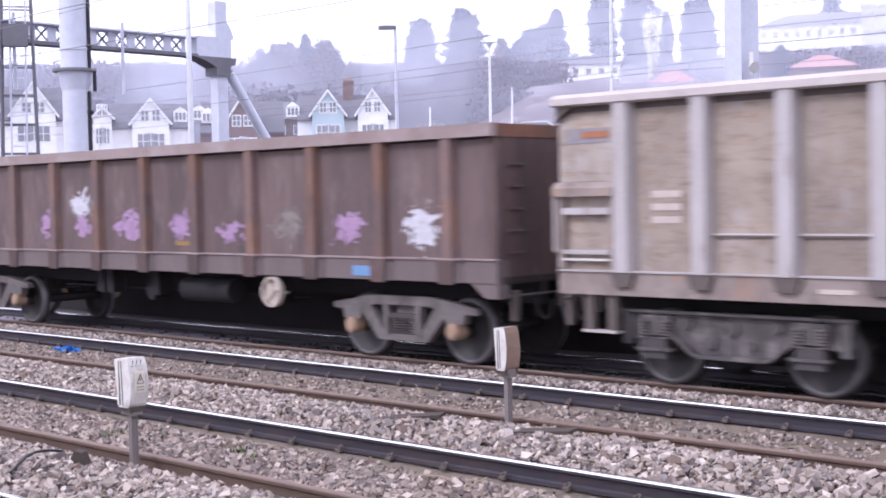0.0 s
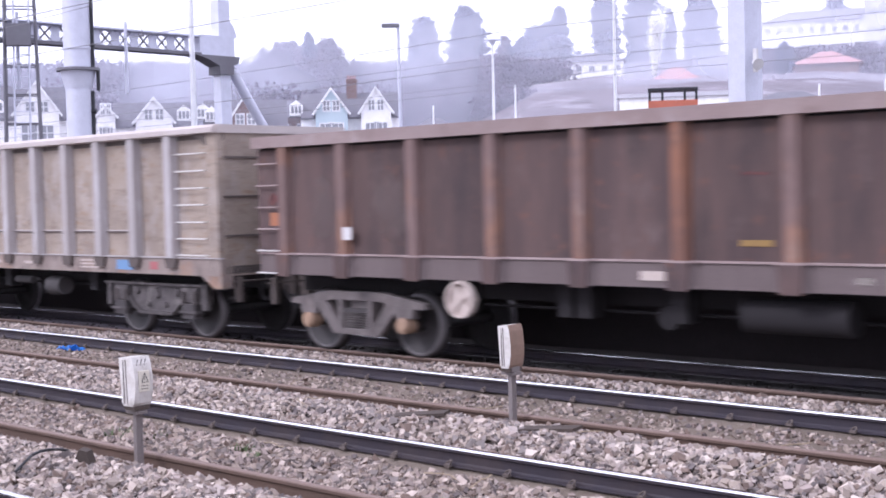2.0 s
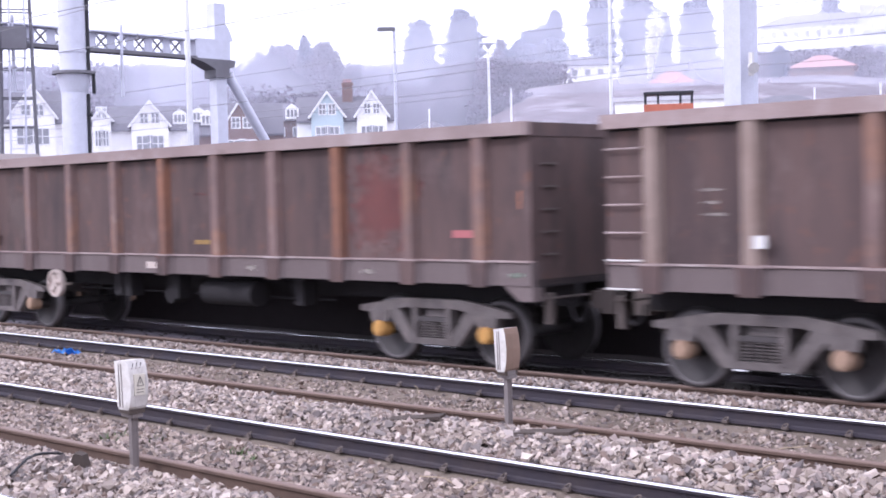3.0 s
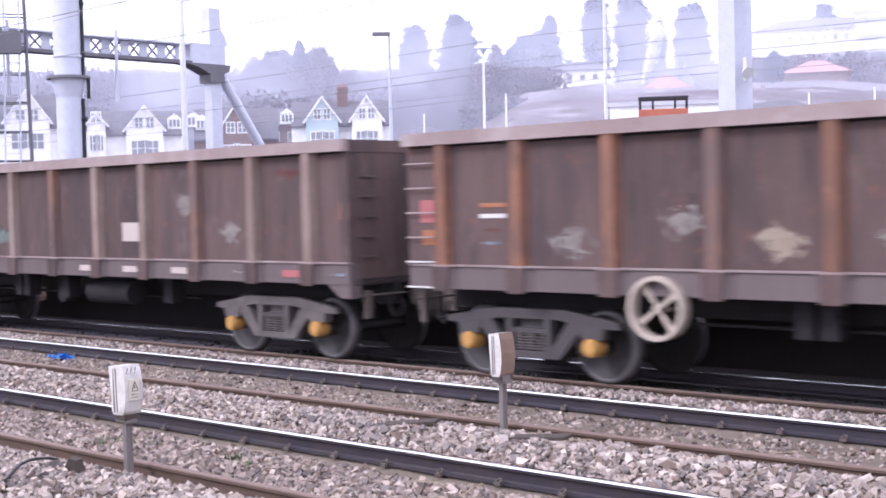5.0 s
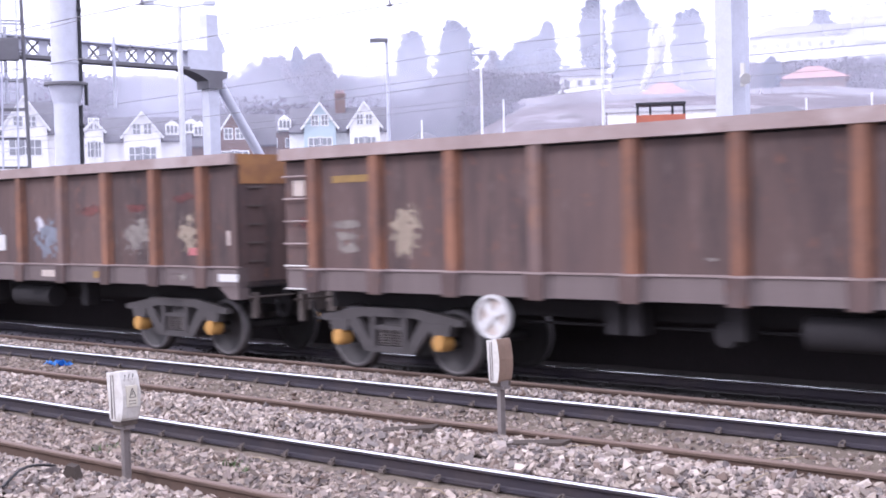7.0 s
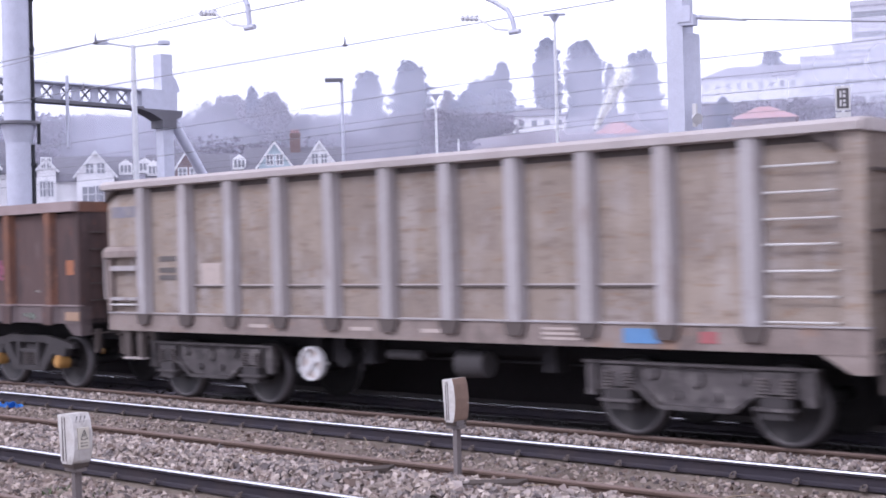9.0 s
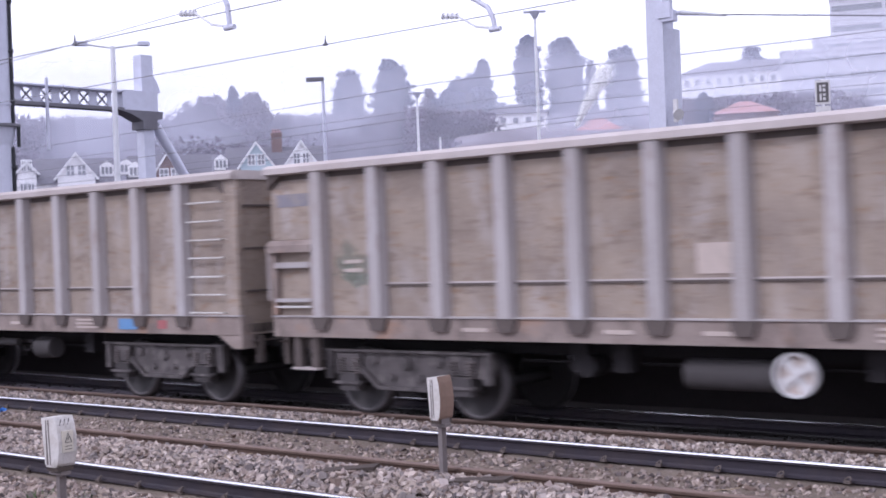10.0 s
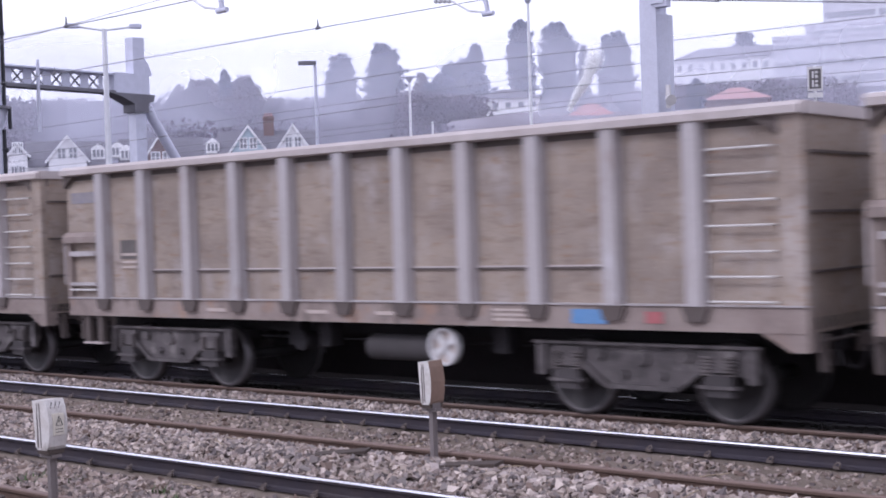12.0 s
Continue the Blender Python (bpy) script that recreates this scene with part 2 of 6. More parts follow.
M_REDFADE = material("faded_red_paint", (0.24, 0.065, 0.06), (0.16, 0.06, 0.055), 0.8, grain=8, spots=40, patch=3)
M_ORANGE = material("orange_plate", (0.36, 0.145, 0.075), (0.27, 0.12, 0.07), 0.6, grain=10, spots=50)
M_OCHRE = material("ochre_stencil", (0.27, 0.17, 0.06), (0.2, 0.12, 0.06), 0.75, patch=7, amount=0.7)
M_GREENISH = material("faded_green_panel", (0.22, 0.265, 0.215), (0.29, 0.26, 0.225), 0.8, patch=4, grain=10)
M_DARKPLATE = material("dark_data_panel", (0.13, 0.115, 0.11), (0.17, 0.15, 0.14), 0.8, patch=5)
M_STENCIL = material("blue_grey_stencil", (0.235, 0.22, 0.25), (0.3, 0.265, 0.25), 0.8, patch=6, amount=0.9)
M_PALEPLATE = material("pale_data_plate", (0.50, 0.42, 0.38), (0.42, 0.35, 0.31), 0.7, patch=5)
M_TEAL = material("faded_teal_spray", (0.21, 0.26, 0.24), (0.16, 0.15, 0.15), 0.8, patch=6)
M_SPRAY_W = material("white_spray", (0.62, 0.6, 0.65), (0.45, 0.42, 0.46), 0.75, patch=7, amount=0.6)
M_SPRAY_P = material("lilac_spray", (0.42, 0.27, 0.42), (0.3, 0.19, 0.3), 0.75, patch=7, amount=0.7)
M_SPRAY_M = material("magenta_spray", (0.36, 0.12, 0.19), (0.24, 0.09, 0.13), 0.75, patch=7, amount=0.7)
M_SPRAY_G = material("grey_spray", (0.33, 0.29, 0.265), (0.16, 0.13, 0.125), 0.75, patch=7, amount=0.7)
M_SPRAY_Y = material("cream_spray", (0.44, 0.36, 0.28), (0.3, 0.23, 0.18), 0.75, patch=7, amount=0.7)
M_SPRAY_B = material("blue_grey_spray", (0.28, 0.31, 0.38), (0.19, 0.18, 0.2), 0.75, patch=7, amount=0.7)
M_MAST = material("galvanised_mast", (0.58, 0.585, 0.68), (0.5, 0.505, 0.58), 0.6, metal=0.1, grain=4, spots=40, patch=0.8)
M_MAST_DARK = material("dark_bracket_steel_and_shade", (0.17, 0.165, 0.185), (0.13, 0.12, 0.14), 0.7, grain=6, spots=40)
M_POLE = material("pale_lamp_column", (0.74, 0.74, 0.77), (0.64, 0.64, 0.68), 0.5, grain=6, spots=40)
M_CABLE = material("black_cable", (0.03, 0.03, 0.035), None, 0.6)
M_WIRE = material("overhead_wire", (0.24, 0.235, 0.25), None, 0.5, metal=0.5)
M_PLASTIC = material("weathered_white_plastic", (0.6, 0.57, 0.545), (0.42, 0.37, 0.33), 0.55, grain=9, spots=40, patch=6, amount=0.7, stains=(((0.2, 0.16, 0.14), 8.0, 0.56, 0.7, 0.6, 0.3),))
M_PLASTIC_BROWN = material("brown_stained_plastic", (0.255, 0.175, 0.135), (0.18, 0.12, 0.09), 0.6, grain=9, spots=40, patch=5)
M_POST = material("rusty_grey_post", (0.19, 0.165, 0.16), (0.13, 0.1, 0.09), 0.8, grain=12, spots=60)
M_LABEL = material("yellowed_label", (0.62, 0.57, 0.48), None, 0.6)
M_INK = material("dark_print", (0.12, 0.11, 0.11), None, 0.7)
M_LITTER = material("blue_plastic_litter", (0.05, 0.25, 0.72), (0.1, 0.34, 0.75), 0.4, patch=9)
M_WEED = material("weed_leaves", (0.07, 0.11, 0.04), (0.1, 0.13, 0.06), 0.8)
M_SCRAP = material("rotten_wood", (0.075, 0.058, 0.05), (0.05, 0.04, 0.036), 0.9, grain=20, spots=60)
M_TWIG = material("dead_stalk", (0.33, 0.26, 0.18), None, 0.9)
M_RENDER_WALL = material("white_house_render", (0.86, 0.85, 0.85), (0.78, 0.77, 0.77), 0.9, grain=1.2, spots=8)
M_BRICKWALL = material("house_brick", (0.21, 0.145, 0.135), (0.17, 0.115, 0.11), 0.9, grain=2, spots=12)
M_TEALGABLE = material("pale_blue_render", (0.46, 0.56, 0.60), (0.42, 0.5, 0.55), 0.9)
M_SLATE = material("slate_roof", (0.175, 0.168, 0.195), (0.135, 0.128, 0.15), 0.8, grain=2, spots=9)
M_REDROOF = material("red_tile_roof", (0.42, 0.235, 0.23), (0.34, 0.19, 0.19), 0.85, grain=2, spots=9)
M_GLASS = material("dark_window_glass", (0.24, 0.245, 0.27), None, 0.15, spec=0.5)
M_TRIM = material("white_bargeboard", (0.8, 0.8, 0.81), None, 0.6)
M_TOWER = material("pale_concrete_block", (0.52, 0.51, 0.55), (0.46, 0.45, 0.49), 0.85, grain=0.6, spots=5)
# foliage and twig colours carry the blue and mauve of distant haze
M_CONIFER = island(material("haze_blue_conifer_foliage", (0.08, 0.1, 0.17), (0.064, 0.079, 0.13), 0.95, grain=1, spots=5, patch=0.2), 0.6, 1.45)
M_BARE = island(material("haze_mauve_winter_twigs", (0.185, 0.16, 0.205), (0.13, 0.108, 0.14), 0.95, grain=1, spots=5, patch=0.05, amount=0.9, stains=(((0.1, 0.105, 0.13), 0.07, 0.54, 0.64, 0.7, 1.0),)), 0.7, 1.35)
M_BARK = material("bark", (0.13, 0.11, 0.105), None, 0.95)
M_STEAM = bpy.data.materials.new("white_steam")
M_STEAM.use_nodes = True
sn = M_STEAM.node_tree.nodes
sn["Principled BSDF"].inputs["Base Color"].default_value = (0.97, 0.97, 0.97, 1)
sn["Principled BSDF"].inputs["Roughness"].default_value = 1.0
M_ORANGEBODY = material("orange_red_bodywork", (0.42, 0.13, 0.08), (0.3, 0.09, 0.06), 0.5)
M_SILVER = material("silver_car_paint", (0.6, 0.6, 0.62), None, 0.35, metal=0.2)



def thin_spray(m, reach=0.62, full=0.85):
    """Let old spray paint end in a ragged outline and wear through to the panel."""
    n, l = m.node_tree.nodes, m.node_tree.links
    tc = n.new("ShaderNodeTexCoord")

    def node_math(kind, a, b2):
        q = n.new("ShaderNodeMath")
        q.operation = kind
        for i, v in enumerate((a, b2)):
            if isinstance(v, float):
                q.inputs[i].default_value = v
            else:
                l.new(v, q.inputs[i])
        return q.outputs[0]

    def tex(scale, detail, warp, squash):
        mp = n.new("ShaderNodeMapping")
        mp.inputs["Scale"].default_value = squash
        l.new(tc.outputs["Object"], mp.inputs["Vector"])
        t = n.new("ShaderNodeTexNoise")
        t.inputs["Scale"].default_value, t.inputs["Detail"].default_value, t.inputs["Distortion"].default_value = scale, detail, warp
        l.new(mp.outputs[0], t.inputs["Vector"])
        return t.outputs["Fac"]

    # distance from the middle of the tag, 0 to 1, in its own box
    sep = n.new("ShaderNodeSeparateXYZ")
    l.new(tc.outputs["Generated"], sep.inputs[0])
    dx = node_math("SUBTRACT", sep.outputs["X"], 0.5)
    dz = node_math("SUBTRACT", sep.outputs["Z"], 0.5)
    away = node_math("SQRT", node_math("ADD", node_math("MULTIPLY", dx, dx), node_math("MULTIPLY", dz, dz)), 0.0)
    body = node_math("ADD", node_math("MULTIPLY", tex(4.2, 3.0, 1.4, (1, 1, 1.3)), 1.25), node_math("MULTIPLY", tex(17.0, 4.0, 0.3, (0.5, 1, 1.6)), 0.3))
    level = node_math("SUBTRACT", body, node_math("MULTIPLY", away, 1.25))
    r = n.new("ShaderNodeMapRange")
    r.interpolation_type = "SMOOTHSTEP"
    r.inputs["From Min"].default_value, r.inputs["From Max"].default_value = reach - 0.27, reach - 0.12
    r.inputs["To Max"].default_value = full
    l.new(level, r.inputs["Value"])
    l.new(r.outputs["Result"], n["Principled BSDF"].inputs["Alpha"])


for m_ in (M_SPRAY_W, M_SPRAY_P, M_SPRAY_M):
    thin_spray(m_)
for m_ in (M_SPRAY_G, M_SPRAY_Y, M_TEAL, M_SPRAY_B):
    thin_spray(m_, 0.64, 0.62)
for m_ in (M_REDFADE, M_SMEAR, M_GREENISH):
    thin_spray(m_, 0.56, 0.38)

# ---- building helpers ----
def bm_new():
    return bmesh.new()


def box(bm, x0, x1, y0, y1, z0, z1, mi=0):
    vs = [bm.verts.new(p) for p in ((x0, y0, z0), (x1, y0, z0), (x1, y1, z0), (x0, y1, z0), (x0, y0, z1), (x1, y0, z1), (x1, y1, z1), (x0, y1, z1))]
    for q in ((3, 2, 1, 0), (4, 5, 6, 7), (0, 1, 5, 4), (1, 2, 6, 5), (2, 3, 7, 6), (3, 0, 4, 7)):
        bm.faces.new([vs[i] for i in q]).material_index = mi
    return vs


def prism(bm, outline, axis, a, c, mi=0):
    """Extrude an outline (two coordinates) along an axis from a to c."""
    def at(p, w):
        u, v = p
        return {"x": (w, u, v), "y": (u, w, v), "z": (u, v, w)}[axis]
    lo, hi = [bm.verts.new(at(p, a)) for p in outline], [bm.verts.new(at(p, c)) for p in outline]
    k = len(outline)
    fs = [bm.faces.new(lo), bm.faces.new(hi)]
    for i in range(k):
        fs.append(bm.faces.new((lo[i], lo[(i + 1) % k], hi[(i + 1) % k], hi[i])))
    for f in fs:
        f.material_index = mi
    return fs


def tube(bm, p, q, r0, r1=None, n=10, mi=0, cap=True):
    p, q = Vector(p), Vector(q)
    r1 = r0 if r1 is None else r1
    d = (q - p).normalized()
    u = d.orthogonal().normalized()
    w = d.cross(u)
    a = [bm.verts.new(p + (u * math.cos(t) + w * math.sin(t)) * r0) for t in (2 * math.pi * i / n for i in range(n))]
    c = [bm.verts.new(q + (u * math.cos(t) + w * math.sin(t)) * r1) for t in (2 * math.pi * i / n for i in range(n))]
    for i in range(n):
        f = bm.faces.new((a[i], a[(i + 1) % n], c[(i + 1) % n], c[i]))
        f.material_index, f.smooth = mi, n > 6
    if cap:
        bm.faces.new([bm.verts.new(v.co) for v in a[::-1]]).material_index = mi
        bm.faces.new([bm.verts.new(v.co) for v in c]).material_index = mi


def ring(bm, c, axis, r_out, r_in, half, n=28, mi=0):
    """A flat ring about an axis direction, with a thickness of twice half."""
    c, d = Vector(c), Vector(axis).normalized()
    u = d.orthogonal().normalized()
    w = d.cross(u)
    rows = []
    for r, h in ((r_out, -half), (r_out, half), (r_in, half), (r_in, -half)):
        rows.append([bm.verts.new(c + d * h + (u * math.cos(t) + w * math.sin(t)) * r) for t in (2 * math.pi * i / n for i in range(n))])
    for k in range(4):
        a, b2 = rows[k], rows[(k + 1) % 4]
        for i in range(n):
            bm.faces.new((a[i], a[(i + 1) % n], b2[(i + 1) % n], b2[i])).material_index = mi


def mesh_of(name, bm, mats, bevel=0.0):
    if bevel:
        bmesh.ops.bevel(bm, geom=[e for e in bm.edges if len(e.link_faces) == 2 and e.calc_face_angle(0) > 0.6], offset=bevel, segments=1, affect="EDGES", clamp_overlap=True)
    bmesh.ops.recalc_face_normals(bm, faces=bm.faces)
    me = bpy.data.meshes.new(name)
    bm.to_mesh(me)
    bm.free()
    for m in (mats if isinstance(mats, (list, tuple)) else [mats]):
        me.materials.append(m)
    return me


def part(name, bm, mats, parent, label="", bevel=0.0, at=None, kind=""):
    ob = new(name, bm if isinstance(bm, bpy.types.Mesh) else mesh_of(name, bm, mats, bevel))
    ob.parent = parent
    if at is not None:
        ob.matrix_basis = at
    return tagged(ob, label, kind=kind)


def thing(name, label, category, m=None, group="", kind="", data=None):
    ob = new(name, data)
    if m is not None:
        ob.matrix_basis = m
    return tagged(ob, label, category, group, kind)


def polar(az, d, z=0.0):
    """The point at azimuth az (degrees, to the west of the line across the tracks), d metres off."""
    return Vector((-d * math.sin(radians(az)), d * math.cos(radians(az)), z))


# ---- ground ----
def smooth(a, c, v):
    v = min(1, max(0, (v - a) / (c - a)))
    return v * v * (3 - 2 * v)


def land_height(az, d):
    side = smooth(14, 26, az) * (1 - smooth(78, 110, az)) if az > 0 else 0
    right = 1 - smooth(38, 46, az)
    near = 0.5 + (3.0 + 3.5 * right) * smooth(48, 100, d) + (3 + 8 * right) * smooth(110, 190, d)
    hill = 20 * smooth(180, 330, d) * (1 - 0.5 * right)
    h = (near + hill) * side + 0.5 * (1 - side)
    return h + 0.8 * noise.noise((az * 0.15, d * 0.02, 0)) * smooth(60, 150, d)


def build_land():
    rings = [19.5, 25, 35, 50, 65, 80, 100, 120, 140, 160, 190, 220, 250, 280, 310, 335, 360, 420, 600, 1200, 3000]
    azs = [i * 3 for i in range(120)]
    bm = bm_new()
    # near field: flat bed below the tracks
    rows = []
    for d in rings:
        rows.append([bm.verts.new(polar(a, d, -0.42 if d < 20 else (-0.3 if d < 40 else land_height(a if a <= 180 else a - 360, d)))) for a in azs])
    centre = bm.verts.new((0, 0, -0.42))
    for i in range(120):
        bm.faces.new((centre, rows[0][i], rows[0][(i + 1) % 120]))
        for k in range(len(rings) - 1):
            f = bm.faces.new((rows[k][i], rows[k][(i + 1) % 120], rows[k + 1][(i + 1) % 120], rows[k + 1][i]))
            f.smooth = True
    thing("ground", "winter scrub and earth tinted with violet haze, rising to a wooded hillside", "ground", kind="structure", data=mesh_of("ground", bm, M_LAND))


# rails: y of the centre line, z of the running surface, +1 where the gauge side faces the camera
RAILS = {"far_a": (11.655, 0.0, 1), "near_a": (10.11, -0.047, -1), "far_b": (8.255, 0.0, 1), "near_b": (6.70, -0.053, -1),
         "far_c": (4.95, 0.0, 1), "near_c": (3.44, -0.05, -1), "near_t": (13.50, -0.145, -1), "far_t": (15.005, -0.13, 1)}


def bed(y):
    """Height of the ballast surface across the tracks."""
    pts = ((3.0, -0.2), (3.4, -0.2), (4.95, -0.2), (5.08, -0.12), (5.75, -0.05), (6.35, -0.13), (6.6, -0.2), (6.85, -0.225), (8.1, -0.2), (8.35, -0.13), (9.0, -0.02), (9.6, -0.07),
           (10.0, -0.175), (10.25, -0.2), (11.5, -0.185), (11.75, -0.15), (12.1, -0.07), (12.9, -0.16), (13.38, -0.24), (13.6, -0.32), (15.0, -0.32), (16.3, -0.3))
    for (a, za), (c, zc) in zip(pts, pts[1:]):
        if a <= y <= c:
            return za + (zc - za) * (y - a) / (c - a)
    return -0.25


def build_bed():
    bm = bm_new()
    ys = [3.2 + 0.09 * i for i in range(147)]
    xs = [-75 + 0.6 * i for i in range(160)]
    grid = [[bm.verts.new((x, y, bed(y) - (0.04 if 8.4 < y < 9.95 or 5.05 < y < 6.55 or 11.8 < y < 13.3 else 0.008) + 0.02 * noise.noise((x * 2.1, y * 5, 0)) + 0.012 * noise.noise((x * 9, y * 9, 4)))) for x in xs] for y in ys]
    for i in range(len(ys) - 1):
        for k in range(len(xs) - 1):
            f = bm.faces.new((grid[i][k], grid[i][k + 1], grid[i + 1][k + 1], grid[i + 1][k]))
            # bed beneath the train takes the near-black shade colour
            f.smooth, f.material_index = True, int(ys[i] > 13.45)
    return thing("trackbed", "dirty brown trackbed of earth and ballast between the rails", "trackbed", kind="structure", data=mesh_of("trackbed", bm, [M_GROUND, M_TRAIN_SHADE]))


def build_rail(key, y, z, side):
    half = [(0.0, 0.0), (0.024, -0.001), (0.032, -0.006), (0.0355, -0.016), (0.034, -0.04), (0.012, -0.052), (0.0085, -0.08), (0.0085, -0.125), (0.02, -0.138), (0.07, -0.148), (0.07, -0.159)]
    prof = [(-u, v) for u, v in half[::-1]] + half[1:]
    bm = bm_new()
    rows = []
    steps = 40
    for i in range(steps + 1):
        x = -95 + 120 * i / steps
        rows.append([bm.verts.new((x, u, v)) for u, v in prof])
    for a, c in zip(rows, rows[1:]):
        for i in range(len(prof) - 1):
            f = bm.faces.new((a[i], a[i + 1], c[i + 1], c[i]))
            u = (prof[i][0] + prof[i + 1][0]) / 2
            v = (prof[i][1] + prof[i + 1][1]) / 2
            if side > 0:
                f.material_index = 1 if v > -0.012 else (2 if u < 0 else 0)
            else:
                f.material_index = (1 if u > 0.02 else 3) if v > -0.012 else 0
    ob = thing("rail", "steel running rail with a bright worn head and dark web" if side > 0 else "steel running rail with rust-brown side",
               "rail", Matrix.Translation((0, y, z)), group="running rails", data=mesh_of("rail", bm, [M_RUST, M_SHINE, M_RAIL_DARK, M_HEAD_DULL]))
    return ob


CLIP = None


def build_fastenings(rail, x0, x1):
    """Sprung clips on both sides of the rail foot, one pair a sleeper."""
    global CLIP
    if CLIP is None:
        bm = bm_new()
        pts = [(-0.05, -0.09, -0.145), (-0.02, -0.055, -0.118), (0.02, -0.07, -0.112), (0.05, -0.1, -0.118), (0.045, -0.12, -0.14)]
        for a, c in zip(pts, pts[1:]):
            tube(bm, a, c, 0.011, n=6)
        box(bm, -0.045, 0.045, -0.125, -0.085, -0.175, -0.145)
        CLIP = mesh_of("rail_clip", bm, M_CLIP)
    x = x0
    while x < x1:
        for turn in (0, 180):
            part("rail_clip", CLIP, None, rail, at=pose(x, 0, -0.012, 0, 0, turn) @ Matrix.Diagonal((0.7, 0.9, 0.82, 1)))
        x += 0.66


def build_sleepers():
    bm = bm_new()
    outline = [(-0.13, -0.2), (0.13, -0.2), (0.11, 0.0), (-0.11, 0.0)]
    prism(bm, outline, "y", -1.25, 1.25)
    me = mesh_of("sleeper", bm, M_SLEEPER, bevel=0.012)
    for yc, zt, x0, x1 in ((7.48, -0.185, -34, 2), (10.88, -0.182, -44, 2), (14.25, -0.3, -44, 2), (4.2, -0.185, -16, 2)):
        tilt = math.degrees(math.atan2(0.05, 1.5)) if yc < 13 else 0.5
        x = x0 + 0.1
        while x < x1:
            ob = thing("sleeper", "grimy concrete sleeper half buried in ballast", "sleeper", pose(x, yc, zt - 0.055, tilt, 0, random.uniform(-0.8, 0.8)), group="concrete sleepers", data=me)
            x += 0.66


def stone_mesh_arrays(rng, count, place, low, high):
    """Angular eight-cornered crushed stones as one point and face array."""
    base = np.array([(x, y, z) for x in (-1, 1) for y in (-1, 1) for z in (-1, 1)]) * 0.68
    tri = np.array([(0, 1, 3), (0, 3, 2), (4, 6, 7), (4, 7, 5), (0, 4, 5), (0, 5, 1), (2, 3, 7), (2, 7, 6), (0, 2, 6), (0, 6, 4), (1, 5, 7), (1, 7, 3)])
    pts = np.empty((count, 8, 3))
    for i in range(count):
        s = rng.uniform(low, high)
        v = (base + rng.uniform(-0.36, 0.36, (8, 3))) * s * rng.uniform((0.75, 0.6, 0.45), (1.5, 1.1, 0.95))
        a, b2, c = rng.uniform(0, 6.28), rng.uniform(-0.8, 0.8), rng.uniform(-0.8, 0.8)
        e = np.array(Euler((b2, c, a)).to_matrix())
        pts[i] = v @ e.T + place(rng)
    return pts, tri


def ballast(name, label, rng, count, place, mat, low=0.019, high=0.042):
    pts, tri = stone_mesh_arrays(rng, count, place, low, high)
    faces = (tri[None] + 8 * np.arange(count)[:, None, None]).reshape(-1, 3)
    me = bpy.data.meshes.new(name)
    me.from_pydata(pts.reshape(-1, 3).tolist(), [], faces.tolist())
    me.materials.append(mat)
    return thing(name, label, "ballast", kind="stuff", data=me)


def build_ballast():
    rng = np.random.default_rng(5)

    def strip(y0, y1, x0, x1, lift=0.012):
        def place(r):
            y, x = r.uniform(y0, y1), r.uniform(x0, x1)
            return np.array((x, y, bed(y) + 0.02 * noise.noise((x * 2.1, y * 5, 0)) + r.uniform(-0.03, lift) + 0.035 * max(0, noise.noise((x * 0.9, y * 1.5, 2)))))
        return place
    ballast("ballast", "heap of pale pinkish-grey crushed stone ballast between two tracks", rng, 21000, strip(8.36, 10.02, -20, -2.4, 0.03), M_STONE)
    ballast("ballast", "pale crushed stone ballast beside the nearest track", rng, 13000, strip(5.03, 6.62, -14.5, -2.0, 0.03), M_STONE)
    ballast("ballast", "grey crushed stone ballast beside the train's track", rng, 13500, strip(11.76, 13.38, -30, -3.5, 0.02), M_STONE)
    ballast("ballast", "sparse dirty ballast stones between the rails", rng, 11000, strip(6.86, 8.1, -17, -2.4, 0.008), M_STONE_DIRTY, 0.012, 0.045)
    ballast("ballast", "sparse dirty ballast stones between the rails", rng, 7000, strip(10.26, 11.5, -27, -3.2, 0.005), M_STONE_DIRTY, 0.01, 0.036)
    ballast("ballast", "ballast coloured near black for the shade below the train", rng, 1500, strip(13.6, 14.9, -30, -4), M_TRAIN_SHADE, 0.02, 0.045)


def loose_stones(bedob):
    """The stones nearest the camera, singly."""
    rng = np.random.default_rng(9)
    shapes = []
    for k in range(10):
        pts, tri = stone_mesh_arrays(rng, 1, lambda r: np.zeros(3), 0.036, 0.056)
        me = bpy.data.meshes.new("stone")
        me.from_pydata(pts[0].tolist(), [], tri.tolist())
        me.materials.append(M_STONE)
        shapes.append(me)
    for i in range(300):
        if i < 110:
            y, x = rng.uniform(5.1, 6.55), rng.uniform(-10.5, -4.0)
        else:
            y, x = rng.uniform(8.4, 9.95), rng.uniform(-9.5, -3.6)
        part("stone", shapes[i % 10], None, bedob, at=pose(x, y, bed(y) + 0.03 + 0.035 * max(0, noise.noise((x * 0.9, y * 1.5, 2))), rng.uniform(-40, 40), rng.uniform(-40, 40), rng.uniform(0, 360)))


